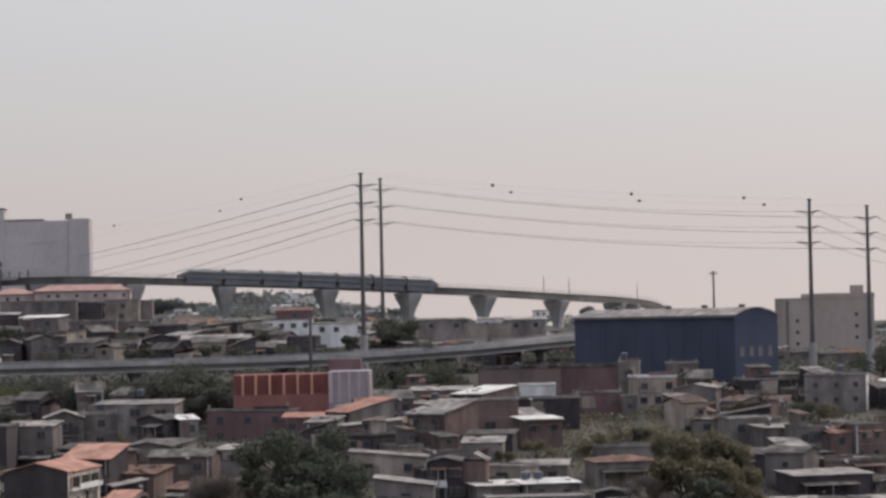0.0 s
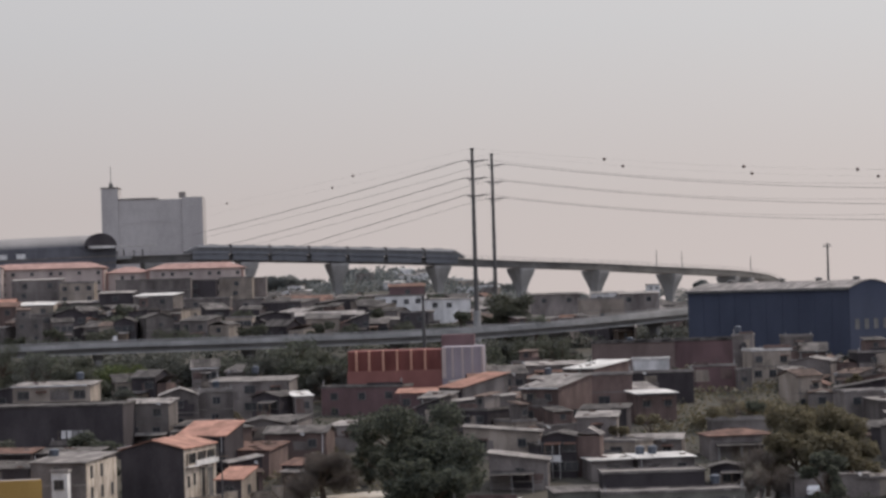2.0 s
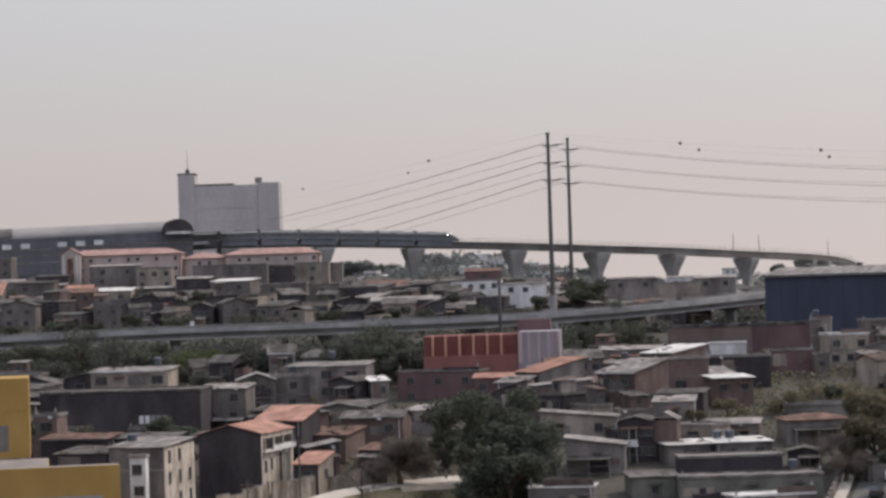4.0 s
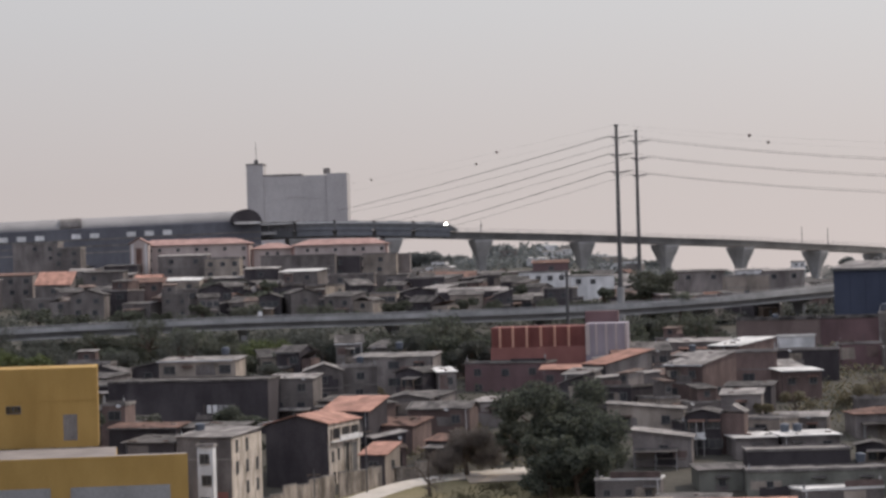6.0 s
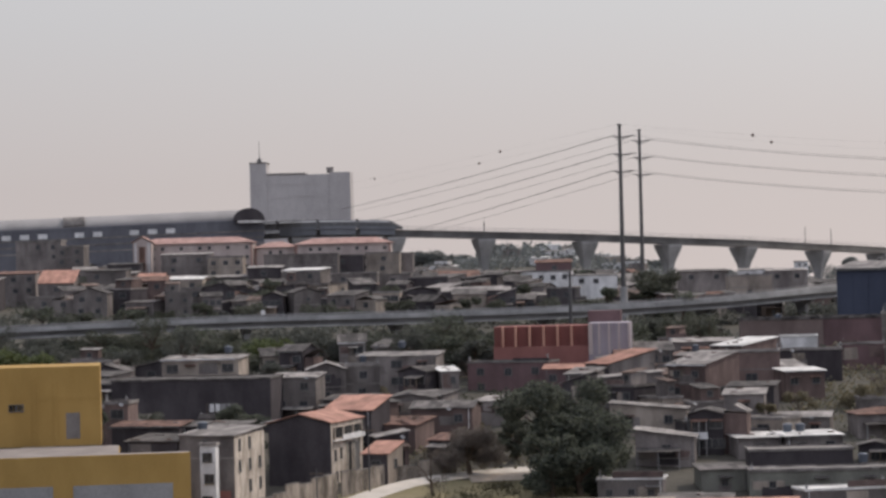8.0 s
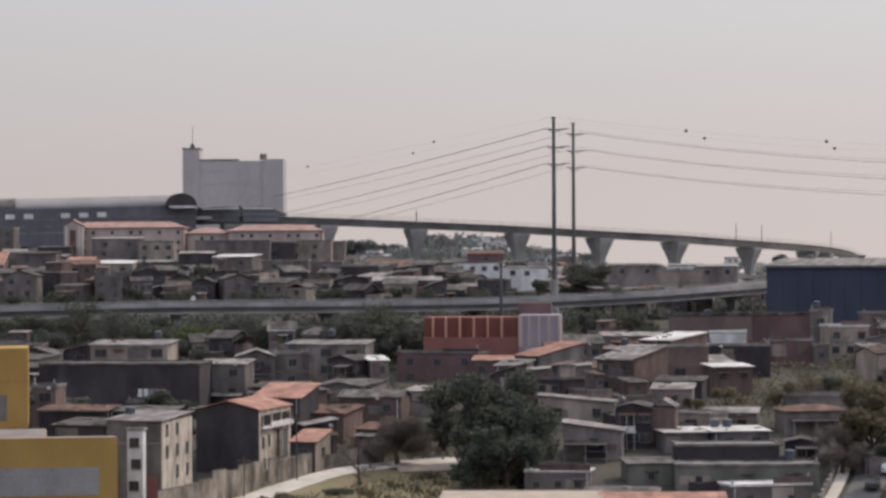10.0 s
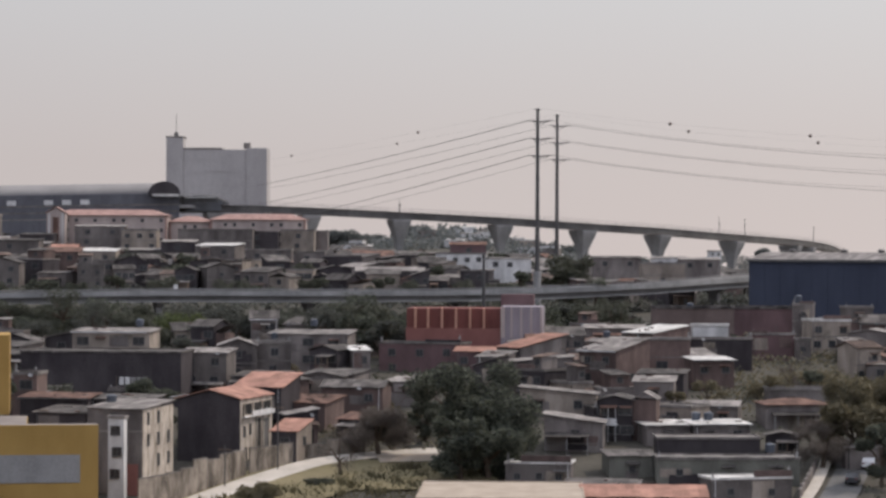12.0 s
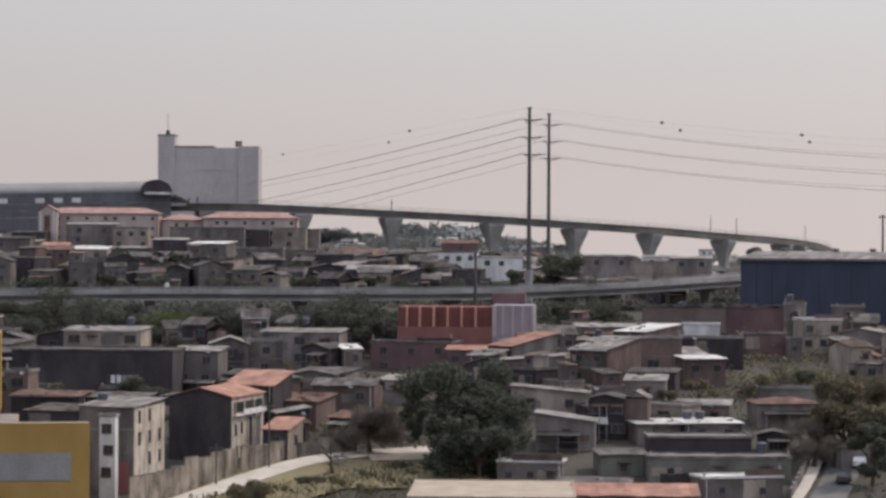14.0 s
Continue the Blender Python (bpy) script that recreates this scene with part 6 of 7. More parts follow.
tree(-46.6, 384.0, 5.8, 7.4, 6.8, 'leaf', 3000, 31, 0.45)
tree(-42.6, 381.0, 5.5, 6.6, 5.6, 'leaf', 2400, 32, 0.45)
tree(-68.4, 651.8, 23.5, 8.2, 7.9, 'leaf', 1200, 33, 0.6)
tree(-44.3, 633.7, 22.3, 6.1, 9.7, 'leafmid', 1400, 34, 0.6)
tree(-98.4, 633.7, 23.4, 3.4, 9.7, 'leafmid', 1400, 35, 0.6)
tree(131.9, 556.4, 14.1, 10.0, 14.6, 'leafmid', 2000, 36, 0.7)
tree(98.3, 507.0, 13.1, 4.7, 7.8, 'leaf', 1600, 37, 0.6)
tree(96.9, 475.3, 11.9, 2.4, 6.2, 'leaf', 1200, 38, 0.6)
tree(51.6, 414.8, 8.3, 4.5, 8.2, 'leafdry', 1800, 39, 0.5)
tree(60.1, 430.4, 9.4, 3.6, 13.2, 'leafdry', 2500, 40, 0.5)
tree(-10.4, 507.0, 13.8, 5.2, 12.2, 'leaf', 1800, 41, 0.6)
tree(25.7, 518.5, 14.1, 7.9, 13.6, 'leafmid', 1800, 42, 0.6)
tree(33.5, 507.0, 13.5, 7.1, 8.9, 'leafmid', 1500, 43, 0.6)
tree(-62.1, 362.1, 3.6, 12.2, 3.2, 'leaf', 700, 44, 0.5)
tree(-129.4, 507.0, 14.2, 4.9, 9.5, 'leafbelt', 2400, 50, 0.7)
tree(-122.1, 508.1, 14.2, 5.5, 11.0, 'leafmid', 2400, 51, 0.7)
tree(-126.2, 534.8, 16.2, 2.2, 11.4, 'leafmid', 2400, 52, 0.7)
tree(-117.2, 511.6, 14.5, 6.2, 9.9, 'leafbelt', 2400, 53, 0.7)
tree(-116.3, 538.1, 14.9, 3.0, 13.8, 'leafmid', 2400, 54, 0.7)
tree(-105.3, 493.1, 13.1, 5.3, 9.1, 'leaf', 2400, 55, 0.7)
tree(-96.6, 496.3, 13.3, 6.6, 11.1, 'leafbelt', 2400, 56, 0.7)
tree(-102.3, 538.3, 16.3, 2.8, 12.3, 'leaf', 2400, 57, 0.7)
tree(-98.3, 541.4, 16.4, 3.0, 12.9, 'leafmid', 2400, 58, 0.7)
tree(-87.3, 523.2, 15.1, 3.8, 10.8, 'leaf', 2400, 59, 0.7)
tree(-85.3, 529.8, 15.6, 5.2, 11.0, 'leafmid', 2400, 60, 0.7)
tree(-82.5, 519.2, 14.8, 3.6, 11.5, 'leafmid', 2400, 61, 0.7)
tree(-75.8, 531.5, 15.6, 5.5, 12.1, 'leafmid', 2400, 62, 0.7)
tree(-75.1, 541.0, 16.2, 2.2, 10.8, 'leafbelt', 2400, 63, 0.7)
tree(-64.3, 514.8, 14.5, 4.5, 10.7, 'leafbelt', 2400, 64, 0.7)
tree(-58.8, 492.6, 13.0, 7.4, 10.7, 'leafmid', 2400, 65, 0.7)
tree(-57.6, 532.8, 15.6, 3.7, 12.9, 'leafmid', 2400, 66, 0.7)
tree(-49.6, 528.0, 15.2, 6.2, 12.8, 'leafbelt', 2400, 67, 0.7)
tree(-47.8, 515.5, 14.4, 4.4, 10.2, 'leafbelt', 2400, 68, 0.7)
tree(-38.5, 515.4, 14.4, 3.8, 9.1, 'leafbelt', 2400, 69, 0.7)
tree(-35.2, 527.4, 15.1, 4.0, 9.8, 'leaf', 2400, 70, 0.7)
tree(-31.3, 506.1, 13.8, 6.9, 10.8, 'leafmid', 2400, 71, 0.7)
tree(-28.7, 540.5, 15.8, 3.1, 11.0, 'leaf', 2400, 72, 0.7)
tree(-21.6, 527.1, 15.0, 5.8, 10.4, 'leafbelt', 2400, 73, 0.7)
tree(-15.9, 496.1, 13.2, 8.6, 10.5, 'leafmid', 2400, 74, 0.7)
tree(-15.2, 539.8, 15.7, 3.9, 12.2, 'leafbelt', 2400, 75, 0.7)
tree(-6.5, 511.0, 14.0, 6.5, 13.0, 'leafmid', 2400, 76, 0.7)
tree(-2.9, 522.5, 14.6, 5.9, 12.5, 'leafmid', 2400, 77, 0.7)
tree(-1.3, 495.2, 13.1, 6.8, 12.1, 'leafbelt', 2400, 78, 0.7)
tree(8.2, 500.8, 13.3, 7.0, 10.4, 'leafbelt', 2400, 79, 0.7)
tree(12.4, 527.9, 14.8, 6.3, 12.9, 'leaf', 2400, 80, 0.7)
tree(16.3, 513.8, 14.0, 7.6, 12.2, 'leaf', 2400, 81, 0.7)
tree(21.2, 523.2, 14.4, 7.2, 9.6, 'leafbelt', 2400, 82, 0.7)
tree(23.6, 525.6, 14.5, 7.0, 12.4, 'leaf', 2400, 83, 0.7)
tree(29.2, 516.2, 14.0, 8.0, 11.1, 'leafmid', 2400, 84, 0.7)
tree(32.3, 517.8, 14.1, 5.9, 13.1, 'leafbelt', 2400, 85, 0.7)
tree(23.4, 746.8, 23.6, 6.2, 7.9, 'leaf', 900, 300, 0.8)
tree(-29.3, 706.8, 24.6, 6.4, 6.9, 'leafmid', 900, 301, 0.8)
tree(-131.1, 685.3, 26.5, 6.1, 9.8, 'leaf', 900, 302, 0.8)
tree(-69.0, 647.9, 23.4, 4.8, 9.0, 'leafmid', 900, 303, 0.8)
tree(-54.8, 650.5, 23.2, 5.9, 8.6, 'leaf', 900, 304, 0.8)
tree(26.7, 674.5, 21.5, 7.2, 7.5, 'leaf', 900, 305, 0.8)
tree(-99.3, 681.0, 25.5, 5.6, 7.3, 'leaf', 900, 306, 0.8)
tree(-65.7, 646.2, 23.3, 5.1, 7.8, 'leafmid', 900, 307, 0.8)
tree(-6.1, 708.2, 24.0, 7.8, 9.0, 'leafmid', 900, 308, 0.8)
tree(-3.8, 647.4, 22.0, 6.8, 6.3, 'leafmid', 900, 309, 0.8)
tree(-35.2, 641.6, 22.4, 6.6, 8.9, 'leafmid', 900, 310, 0.8)
tree(-77.3, 662.2, 24.2, 5.6, 9.2, 'leafmid', 900, 311, 0.8)
tree(-88.8, 693.5, 25.8, 7.0, 6.9, 'leaf', 900, 312, 0.8)
tree(0.4, 732.2, 24.6, 5.8, 10.7, 'leafmid', 900, 313, 0.8)
tree(26.5, 633.9, 20.5, 7.5, 9.1, 'leafmid', 900, 314, 0.8)
tree(-0.2, 718.1, 24.1, 7.6, 6.4, 'leafmid', 900, 315, 0.8)
tree(-145.4, 645.1, 24.9, 4.8, 6.5, 'leafmid', 900, 316, 0.8)
tree(16.7, 626.9, 20.4, 7.4, 7.7, 'leaf', 900, 317, 0.8)
tree(-47.4, 733.2, 26.1, 6.8, 9.0, 'leafmid', 900, 318, 0.8)
tree(-156.6, 747.1, 30.1, 4.6, 8.5, 'leafmid', 900, 319, 0.8)
tree(-38.7, 685.0, 24.1, 6.7, 7.8, 'leafmid', 900, 320, 0.8)
tree(12.5, 743.8, 24.2, 7.6, 6.6, 'leaf', 900, 321, 0.8)
tree(-152.7, 598.6, 21.5, 2.4, 11.6, 'leafmid', 900, 150, 0.7)
tree(-142.6, 604.8, 20.5, 3.0, 7.0, 'leaf', 900, 151, 0.7)
tree(-132.7, 603.9, 21.6, 4.1, 10.9, 'leaf', 900, 152, 0.7)
tree(-115.8, 598.6, 21.0, 5.5, 9.5, 'leaf', 900, 153, 0.7)
tree(-106.9, 596.4, 20.6, 4.3, 9.8, 'leafmid', 900, 154, 0.7)
tree(-95.4, 601.5, 20.9, 4.5, 8.3, 'leaf', 900, 155, 0.7)
tree(-87.6, 605.6, 21.0, 3.7, 6.9, 'leafmid', 900, 156, 0.7)
tree(-78.0, 602.6, 20.7, 5.7, 7.3, 'leafmid', 900, 157, 0.7)
tree(-67.8, 602.7, 20.5, 5.6, 10.5, 'leafmid', 900, 158, 0.7)
tree(-50.8, 604.7, 20.4, 5.4, 11.2, 'leafmid', 900, 159, 0.7)
tree(-42.5, 599.6, 19.9, 4.4, 9.8, 'leaf', 900, 160, 0.7)
tree(-32.2, 600.1, 19.8, 6.1, 7.2, 'leafmid', 900, 161, 0.7)
tree(-17.1, 603.9, 19.8, 6.5, 7.2, 'leafmid', 900, 162, 0.7)
tree(-10.3, 600.4, 19.5, 6.0, 9.6, 'leafmid', 900, 163, 0.7)
tree(2.1, 594.3, 18.9, 7.3, 11.3, 'leafmid', 900, 164, 0.7)
tree(11.1, 594.7, 18.6, 6.8, 11.4, 'leafmid', 900, 165, 0.7)
tree(27.2, 609.5, 19.0, 5.6, 8.5, 'leafmid', 900, 166, 0.7)
tree(33.5, 601.6, 18.4, 7.9, 11.0, 'leaf', 900, 167, 0.7)
tree(82.2, 456.6, 10.9, 4.9, 4.4, 'leafdry', 900, 200, 0.5)
tree(-66.2, 428.3, 9.3, 3.5, 6.9, 'leafmid', 900, 201, 0.5)
tree(-65.3, 444.8, 10.2, 3.0, 4.7, 'leafmid', 900, 202, 0.5)
tree(-20.6, 425.7, 9.2, 4.0, 6.4, 'leafmid', 900, 205, 0.5)
tree(-51.3, 420.0, 8.8, 4.9, 5.5, 'leafdry', 900, 206, 0.5)
tree(-29.2, 441.4, 10.0, 2.9, 7.3, 'leafdry', 900, 207, 0.5)
tree(-18.8, 382.7, 5.7, 5.6, 3.9, 'twig', 900, 208, 0.5)
tree(18.6, 454.9, 10.8, 4.4, 7.3, 'leafmid', 900, 209, 0.5)
tree(-98.4, 461.8, 11.2, 3.4, 4.7, 'leaf', 900, 210, 0.5)
tree(57.8, 417.7, 8.6, 4.8, 4.8, 'leaf', 900, 211, 0.5)
tree(97.4, 458.5, 11.0, 4.2, 7.5, 'leafdry', 900, 212, 0.5)
tree(89.0, 419.8, 8.7, 4.6, 4.4, 'leafmid', 900, 213, 0.5)
tree(55.0, 417.7, 8.6, 5.7, 4.6, 'twig', 900, 214, 0.5)
tree(-76.2, 411.7, 8.1, 3.2, 6.6, 'leaf', 900, 215, 0.5)
tree(-12.9, 472.7, 11.8, 4.4, 5.6, 'twig', 900, 216, 0.5)
tree(-82.1, 418.2, 8.6, 5.3, 5.3, 'twig', 900, 217, 0.5)
tree(-22.4, 387.9, 6.1, 3.0, 6.1, 'leafdry', 900, 219, 0.5)
tree(108.2, 450.5, 10.6, 4.8, 7.1, 'twig', 900, 220, 0.5)
tree(34.8, 390.4, 6.3, 5.1, 4.7, 'leafdry', 900, 222, 0.5)
tree(-28.7, 408.5, 7.8, 5.3, 4.0, 'leafmid', 900, 223, 0.5)
tree(-94.6, 458.1, 11.0, 4.9, 6.0, 'leafmid', 900, 224, 0.5)
tree(-59.8, 393.9, 6.6, 5.3, 6.8, 'leafmid', 900, 225, 0.5)
tree(77.5, 473.0, 11.8, 3.8, 6.0, 'twig', 900, 226, 0.5)
tree(40.3, 400.1, 7.1, 5.7, 6.1, 'leafdry', 900, 227, 0.5)
tree(-11.5, 399.1, 7.0, 3.6, 6.8, 'leafdry', 900, 228, 0.5)
tree(-30.1, 464.4, 11.3, 4.3, 5.8, 'leafdry', 900, 229, 0.5)
tree(-96.3, 441.8, 10.1, 5.1, 6.3, 'leaf', 900, 230, 0.5)
tree(-36.4, 390.2, 6.3, 3.8, 6.6, 'leaf', 900, 231, 0.5)
tree(92.1, 448.5, 10.4, 5.1, 7.0, 'leafmid', 900, 232, 0.5)
tree(87.9, 465.1, 11.4, 6.3, 6.6, 'twig', 900, 233, 0.5)
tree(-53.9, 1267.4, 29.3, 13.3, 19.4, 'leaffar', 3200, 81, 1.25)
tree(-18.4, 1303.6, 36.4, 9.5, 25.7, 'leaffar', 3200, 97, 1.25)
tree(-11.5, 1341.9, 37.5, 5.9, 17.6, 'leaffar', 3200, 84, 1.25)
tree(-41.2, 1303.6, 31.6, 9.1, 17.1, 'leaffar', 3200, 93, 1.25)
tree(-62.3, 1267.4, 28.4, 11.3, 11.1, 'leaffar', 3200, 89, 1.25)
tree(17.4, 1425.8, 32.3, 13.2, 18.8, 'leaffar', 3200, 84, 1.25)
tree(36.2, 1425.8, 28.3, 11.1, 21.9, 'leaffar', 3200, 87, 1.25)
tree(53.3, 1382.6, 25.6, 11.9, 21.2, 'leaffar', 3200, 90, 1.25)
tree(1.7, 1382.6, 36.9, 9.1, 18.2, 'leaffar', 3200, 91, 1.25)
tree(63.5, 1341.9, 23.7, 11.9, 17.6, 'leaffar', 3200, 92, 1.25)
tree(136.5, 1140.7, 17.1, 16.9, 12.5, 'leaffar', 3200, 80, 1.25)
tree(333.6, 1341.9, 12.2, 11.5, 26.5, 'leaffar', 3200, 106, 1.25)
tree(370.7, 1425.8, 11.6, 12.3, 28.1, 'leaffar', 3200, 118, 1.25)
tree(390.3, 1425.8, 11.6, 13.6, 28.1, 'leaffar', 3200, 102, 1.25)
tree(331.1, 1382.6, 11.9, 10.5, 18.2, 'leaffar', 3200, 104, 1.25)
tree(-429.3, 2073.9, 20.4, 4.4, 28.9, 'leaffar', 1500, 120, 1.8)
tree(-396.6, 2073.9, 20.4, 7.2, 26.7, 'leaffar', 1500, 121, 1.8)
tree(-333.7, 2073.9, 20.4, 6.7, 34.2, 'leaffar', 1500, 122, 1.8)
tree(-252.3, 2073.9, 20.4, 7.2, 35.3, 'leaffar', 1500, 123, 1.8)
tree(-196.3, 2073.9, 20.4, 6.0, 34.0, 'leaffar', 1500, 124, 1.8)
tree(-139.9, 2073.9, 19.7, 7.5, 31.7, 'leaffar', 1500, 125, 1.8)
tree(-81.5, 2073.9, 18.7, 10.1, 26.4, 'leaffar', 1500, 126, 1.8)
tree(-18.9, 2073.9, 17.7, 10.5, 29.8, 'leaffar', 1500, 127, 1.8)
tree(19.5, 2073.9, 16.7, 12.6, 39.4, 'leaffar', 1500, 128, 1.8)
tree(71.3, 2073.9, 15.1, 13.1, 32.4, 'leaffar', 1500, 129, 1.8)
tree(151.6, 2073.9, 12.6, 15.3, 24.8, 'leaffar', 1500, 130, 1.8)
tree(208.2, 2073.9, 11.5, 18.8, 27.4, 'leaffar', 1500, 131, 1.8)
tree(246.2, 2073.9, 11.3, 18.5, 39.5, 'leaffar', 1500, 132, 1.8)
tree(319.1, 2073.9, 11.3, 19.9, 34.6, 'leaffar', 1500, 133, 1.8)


def belt_trees():
    """Round-headed trees along the belt below the elevated road and on the slope above it."""
    rnd = random.Random(77)
    for k in range(46):
        x, y = (-118 + 5.1 * k + rnd.uniform(-3, 3), rnd.uniform(494, 536)) if k < 30 else (rnd.uniform(-120, -55), rnd.uniform(626, 680))
        w = rnd.uniform(6.5, 12.5)
        if not built_on(x, y, 1.0, 1.0):
            tree(x, y, ground(x, y), w * rnd.uniform(0.55, 0.85), w, rnd.choice(("leafbelt", "leafbelt", "leafmid", "leaf")), 2200, 300 + k, 0.5)

    for k in range(9):
        x, y, w = -71 + 3.9 * k, rnd.uniform(440, 474), rnd.uniform(7, 10.5)
        if not built_on(x, y, 1.0, 1.0):
            tree(x, y, ground(x, y), w * rnd.uniform(0.6, 0.8), w, rnd.choice(("leafbelt", "leafmid", "leaf")), 2600, 360 + k, 0.45)


belt_trees()


# ---- far slope ----
def far_houses():
    rnd = random.Random(3)
    rest = []
    for k in range(90):
        y = rnd.uniform(1190, 1400) if k < 50 else rnd.uniform(1050, 1900)
        x = rnd.uniform(-0.05, 0.056) * y if k < 50 else rnd.uniform(0.04, 0.25) * y
        rest.append(((x, y, ground(x, y) + rnd.uniform(3.5, 7), rnd.uniform(6, 12), 8, rnd.uniform(-20, 20)), rnd.choice(("white", "cream", "white", "grey")),
                     rnd.choice(("slab", "mono", "gable")), rnd.choice(("sheet", "slab", "metal")), 0.5))
    join_houses("far_houses", rest, "distant pale houses on the hill beyond the viaduct")


far_houses()


# ---- street, grass bank and parked cars ----
def ribbon(name, points, width, mat, lift, label, kind="structure"):
    """A strip of ground along a line of x, y places."""
    line, arcs = path([(x, y, 0) for x, y in points], 8)
    verts, faces = [], []
    for k, q in enumerate(line):
        e = line[min(k + 1, len(line) - 1)] - line[max(k - 1, 0)]
        n = Vector((-e.y, e.x, 0)).normalized()
        for o in (-0.5, 0, 0.5):
            p = q + n * o * width
            verts.append((p.x, p.y, ground(p.x, p.y) + lift))
    for k in range(len(line) - 1):
        for o in (0, 1):
            a = 3 * k + o
            faces.append((a, a + 1, a + 4, a + 3))
    me = bpy.data.meshes.new(name)
    me.from_pydata(verts, [], faces)
    me.materials.append(M[mat])
    tagged(new(name, me), label, name, kind=kind)


ribbon("street", [(-44, 296), (-36, 320), (-30.5, 333), (-24, 345), (-18, 354), (-10, 359), (2, 363)], 4.2, "paving", 0.32, "pale worn concrete street climbing the slope")
ribbon("side_street", [(41, 300), (47, 322), (51.5, 338), (55, 352), (60, 375)], 4.6, "asphalt", 0.32, "grey asphalt street between the houses")
ribbon("pavement", [(37, 300), (43, 322), (47.6, 338), (51, 352), (56, 375)], 1.6, "paving", 0.42, "narrow pale pavement beside the street")
ribbon("grass_bank", [(-33, 322), (-25, 335), (-17, 345), (-8, 346), (6, 347)], 19.0, "grass", 0.28, "dry green grass bank below the street")


ribbon("forecourt", [(-10, 355.4), (-4, 356.4), (1, 357.2)], 5.0, "beigeroof", 0.45, "pale beige paved forecourt above the grass")


def grass_tufts():
    """Loose tufts and low scrub on the bank."""
    rnd = random.Random(21)
    verts, faces = [], []
    for _ in range(5200):
        x, y = rnd.uniform(-34, 4), rnd.uniform(318, 358)
        if y > min(336 + 0.95 * (x + 25), 352) + rnd.uniform(-1, 1) or y < 318 + 0.35 * (x + 34) - 4:
            continue
        z = ground(x, y) + 0.25
        big = noise.noise((x * 0.25, y * 0.25, 3)) > 0.25
        for k in range(5 if big else 2):
            a, h = rnd.uniform(0, math.tau), rnd.uniform(0.15, 0.4) * (2.2 if big else 1)
            ux, uy = math.cos(a) * 0.12, math.sin(a) * 0.12
            n = len(verts)
            lx, ly = rnd.uniform(-0.3, 0.3) * h, rnd.uniform(-0.3, 0.3) * h
            verts += [(x - ux, y - uy, z), (x + ux, y + uy, z), (x + lx, y + ly, z + h)]
            faces.append((n, n + 1, n + 2))
    me = bpy.data.meshes.new("grass_tufts")
    me.from_pydata(verts, [], faces)
    me.materials.append(M["tuft"])
    tagged(new("grass_tufts", me), "dry olive grass tufts on the bank", "grass", kind="stuff")


grass_tufts()


def garden_wall(x0, y0, x1, y1, h, mat, label):
    """A low rendered wall with a coping, in bays that step with the slope."""
    a, b = Vector((x0, y0, 0)), Vector((x1, y1, 0))
    n = max(1, int((b - a).length / 3.0))
    yaw = math.degrees(math.atan2(y1 - y0, x1 - x0))
    ob = thing("garden_wall", pose(x0, y0, ground(x0, y0), 0, 0, yaw), label, "wall", "street walls")
    step = (b - a).length / n
    rnd = random.Random(int(abs(x0 * 9)))
    for k in range(n):
        c = a.lerp(b, (k + 0.5) / n)
        z = ground(c.x, c.y) - ground(x0, y0) + (rnd.uniform(-0.5, 0.35) if h > 2 else 0)
        bm = bmesh.new()
        box(bm, k * step + 0.01, (k + 1) * step - 0.01, -0.1, 0.1, z - 1.2, z + h)
        p = part("wall_bay", bm, mat, ob)
        bm = bmesh.new()
        box(bm, k * step + 0.01, (k + 1) * step - 0.01, -0.16, 0.16, z + h + 0.002, z + h + 0.1)
        part("coping", bm, "slab", p)


garden_wall(-39, 322, -27.5, 345, 4.1, "oldwall", "stained beige street wall beside the climbing street")
garden_wall(-27, 346, -21.5, 354, 3.2, "oldwall", "cream street wall below the houses")
garden_wall(-20, 357.5, -12, 362, 2.2, "oldwall", "weathered cream boundary wall along the street")
garden_wall(44.6, 330, 50, 352, 1.6, "grey", "low grey boundary wall beside the street")


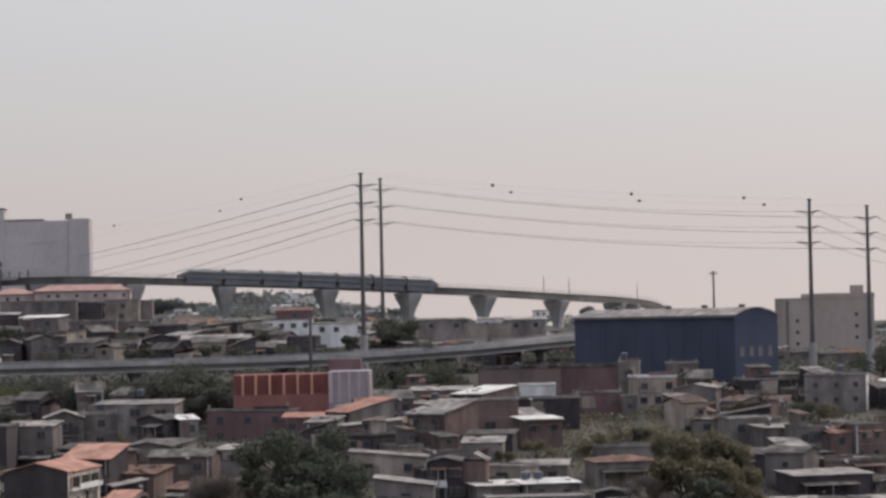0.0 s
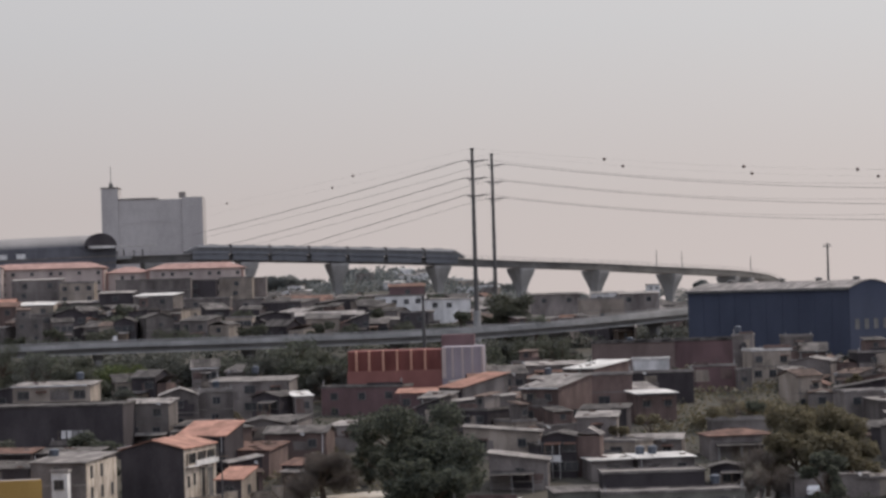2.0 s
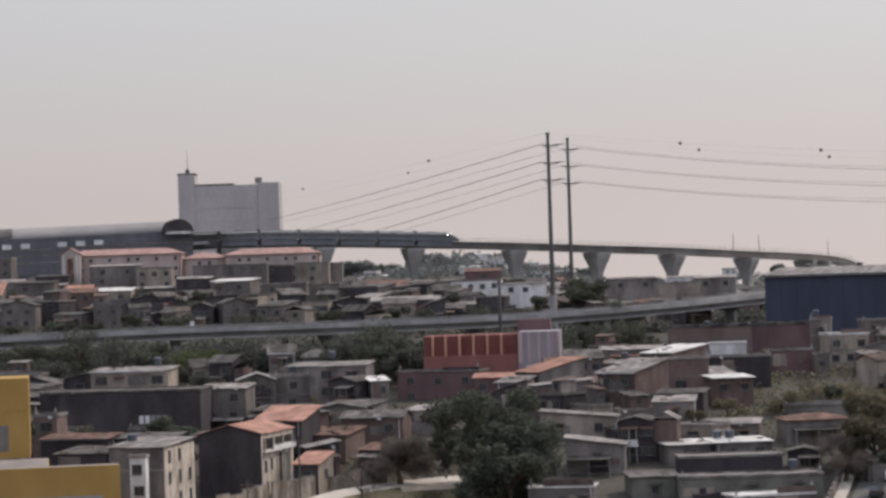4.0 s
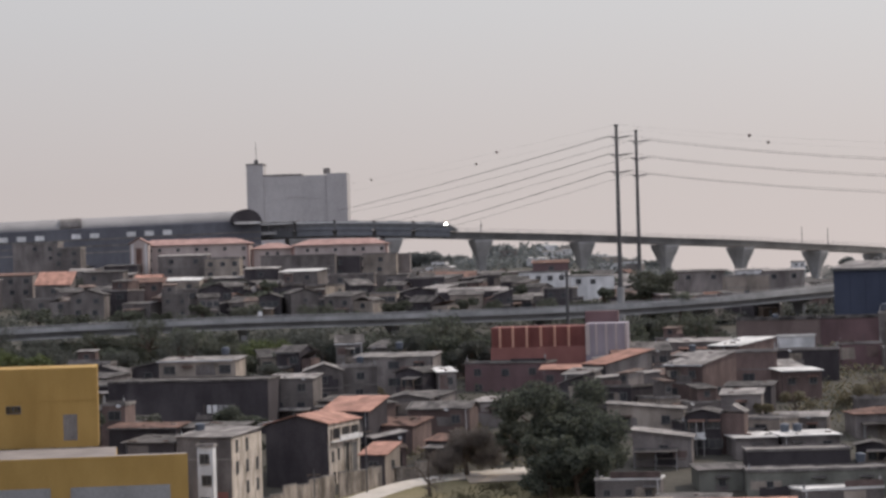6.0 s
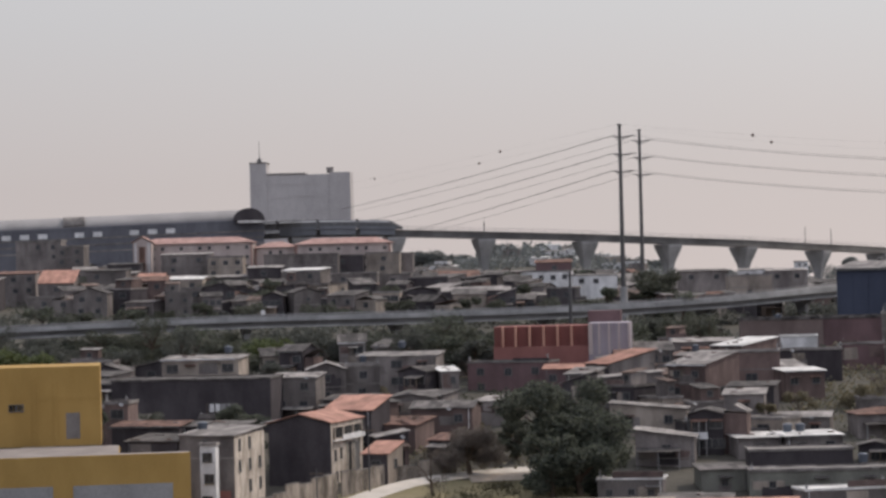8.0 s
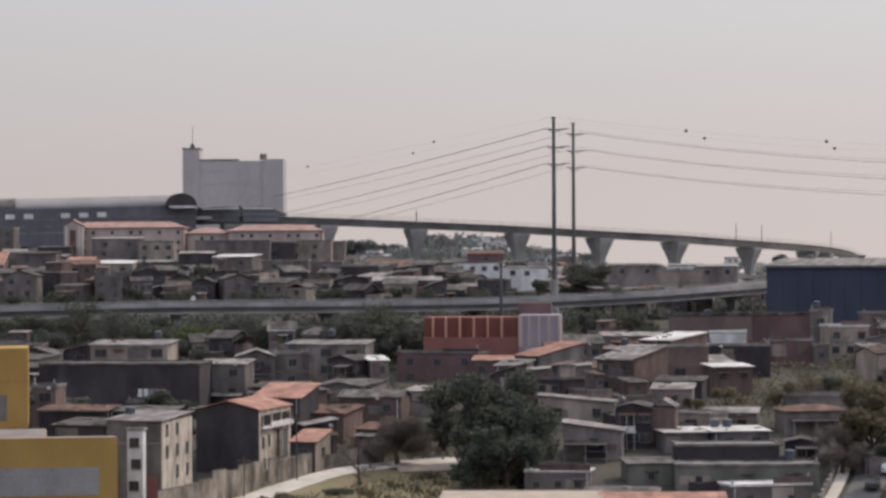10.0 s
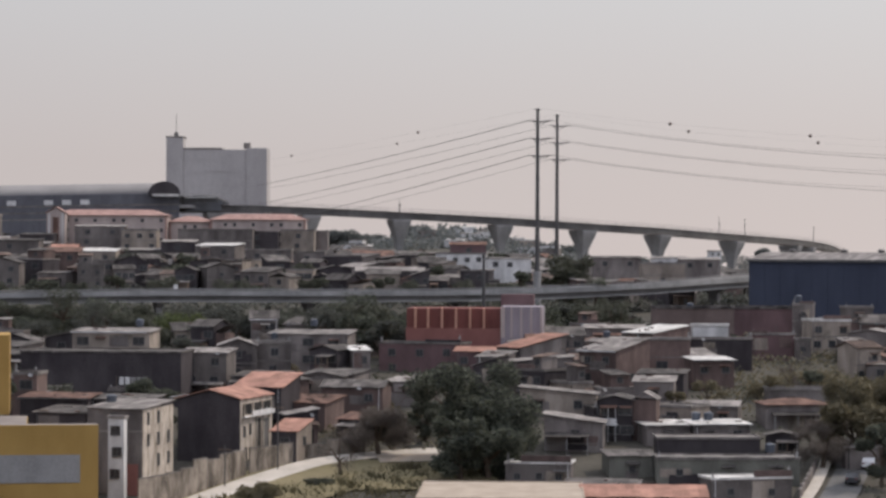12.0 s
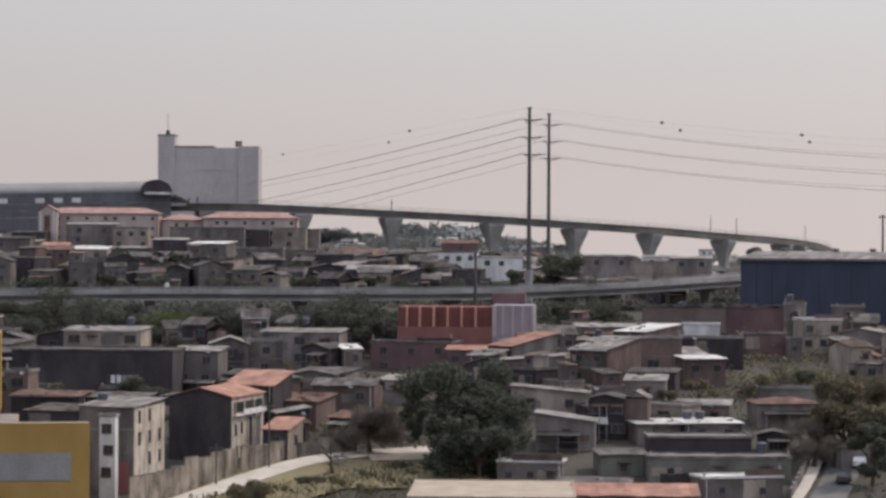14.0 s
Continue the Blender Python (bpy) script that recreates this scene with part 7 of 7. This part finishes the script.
def parked_car(x, y, yaw, paint, label):
    ob = thing("parked_car", pose(x, y, ground(x, y) + 0.34, 0, 0, yaw), label, "car", "parked cars")
    shape = [(-2.05, 0.3), (2.05, 0.3), (2.1, 0.75), (1.9, 0.88), (1.15, 0.95), (0.6, 1.42), (-0.9, 1.46), (-1.6, 0.98), (-2.05, 0.92)]
    bm = bmesh.new()
    prism(bm, shape, -0.84, 0.84)
    bmesh.ops.bevel(bm, geom=[e for e in bm.edges if abs(e.verts[0].co.y - e.verts[1].co.y) < 0.01], offset=0.06, segments=2, affect="EDGES")
    part("body", bm, paint, ob)
    for s in (-1, 1):
        bm = bmesh.new()
        prism(bm, [(-1.35, 0.98), (0.95, 0.98), (0.55, 1.36), (-0.85, 1.38)], s * 0.845 - 0.01, s * 0.845 + 0.01)
        part("side_window", bm, "glass", ob)
    bm = bmesh.new()
    v = box(bm, 0.62, 1.16, -0.72, 0.72, 0.96, 1.0)
    for p in v:
        p.co.z += (1.16 - p.co.x) * 0.82
    part("windscreen", bm, "glass", ob)
    for x in (-1.3, 1.3):
        for s in (-0.8, 0.8):
            bm = bmesh.new()
            tube(bm, (x, s - 0.1, 0.31), (x, s + 0.1, 0.31), 0.31, 0.31, 14)
            w = part("wheel", bm, "rubber", ob)
            bm = bmesh.new()
            tube(bm, (x, s - 0.115, 0.31), (x, s + 0.115, 0.31), 0.17, 0.17, 10)
            part("rim", bm, "frame", w)
    for s in (-0.6, 0.6):
        bm = bmesh.new()
        box(bm, -2.09, -2.03, s - 0.15, s + 0.15, 0.68, 0.85)
        part("tail_lamp", bm, "red", ob)
        bm = bmesh.new()
        box(bm, 2.02, 2.11, s - 0.17, s + 0.17, 0.62, 0.76)
        part("headlight", bm, "frame", ob)


parked_car(53.2, 341, 76, "car", "dark parked hatchback at the kerb")
parked_car(57.0, 351, 75, "carwhite", "white parked hatchback at the kerb")
parked_car(50.4, 324, 77, "car", "dark parked hatchback at the kerb")


# ---- street poles ----
def street_pole(x, y, h):
    ob = thing("utility_pole", pose(x, y, ground(x, y) - 0.3), "thin dark utility pole on the street", "utility pole", "street poles")
    bm = bmesh.new()
    tube(bm, (0, 0, 0), (0, 0, h), 0.12, 0.08, 8)
    part("shaft", bm, "steel", ob)
    bm = bmesh.new()
    box(bm, -0.9, 0.9, -0.06, 0.06, h - 0.7, h - 0.55)
    part("crossarm", bm, "plank", ob)


for x, y, h in ((-23.4, 349, 9.5), (-29.6, 338, 6), (57.5, 357, 8)):
    street_pole(x, y, h)


# ---- scrub ----
def scrub(name, areas, count, leaf, size, high, label):
    """Low bushes in uneven patches over open land, as loose leaf clumps."""
    rnd = random.Random(len(name) + count)
    verts, faces = [], []
    share = sum((b - a) * (d - c) for a, b, c, d in areas)
    for a, b, c, d in areas:
        for _ in range(int(count * (b - a) * (d - c) / share)):
            x, y = rnd.uniform(a, b), rnd.uniform(c, d)
            k = noise.noise((x * 0.13, y * 0.13, 1.7)) + 0.5 * noise.noise((x * 0.45, y * 0.45, 4.1))
            if k < -0.18 or built_on(x, y, 0.2, 0.2):
                continue
            q = Vector((x, y, ground(x, y) + (0.2 + high * (k + 0.25)) * rnd.random()))
            u = Vector((rnd.gauss(0, 1), rnd.gauss(0, 1), rnd.gauss(0, 0.7))).normalized()
            v = u.cross(Vector((rnd.gauss(0, 1), rnd.gauss(0, 1), rnd.gauss(0, 1)))).normalized()
            s = size * rnd.uniform(0.5, 1.2)
            n = len(verts)
            verts += [q - u * s * 0.6, q - v * s * 0.3, q + u * s * 0.6, q + v * s * 0.3]
            faces.append((n, n + 1, n + 2, n + 3))
    me = bpy.data.meshes.new(name)
    me.from_pydata(verts, [], faces)
    me.materials.append(M[leaf])
    tagged(new(name, me), label, "bushes", kind="stuff")


scrub("belt_bushes", ((-130, 60, 486, 622), (60, 150, 520, 690)), 56000, "leafbelt", 1.05, 2.8, "dense olive scrub under the elevated road")
scrub("slope_bushes", ((-110, 110, 362, 486), (-150, 60, 622, 760), (54, 110, 320, 362), (80, 118, 405, 480), (60, 125, 362, 420)), 46000, "leafmid", 0.7, 2.2, "olive scrub between the houses")
scrub("dry_bushes", ((40, 78, 398, 448), (24, 80, 455, 520), (-22, 6, 362, 400)), 14000, "leafdry", 0.6, 2.4, "dry brown scrub on the slope")
scrub("hill_woods", ((-75, 85, 1190, 1400),), 16000, "leaffar", 2.4, 8.0, "far hill woods in haze-paled leaves")
scrub("hill_bushes", ((60, 420, 800, 1500), (-150, 300, 1500, 1700)), 30000, "leaffar", 2.4, 8.0, "woods of the far hills in haze-paled leaves")
scrub("valley_woods", ((150, 470, 1000, 1900),), 14000, "leaffar", 4.0, 10.0, "far valley woods in haze-paled leaves")


# ---- moving train ----
def motions():
    tail = ((0, 291.7), (0.5, 281.7), (1, 272.2), (1.5, 263.2), (2, 254.6), (2.5, 246.5), (3, 238.7), (3.5, 231.3), (4, 224.3), (4.5, 217.6), (5, 211.2), (5.5, 205.1), (6, 199.3), (6.5, 193.8), (7, 188.5), (7.5, 183.5), (8, 178.7), (8.5, 174.2), (9, 169.8), (9.5, 165.7), (10, 161.8), (10.5, 158), (11, 154.5), (11.5, 151.1), (12, 147.9), (12.5, 144.9), (13, 142.1), (13.5, 139.4), (14, 136.9))
    for k, car in enumerate(CARS):
        rows = []
        for t, s in tail:
            q, yaw, climb = on_path(TRACK, s - CAR * (k + 0.5))
            rows.append((t, pose(q.x, q.y, q.z, 0, 0, yaw) @ pose(0, -2.4, 0, 0, -climb, 0)))
        walk(car, rows)


motions()
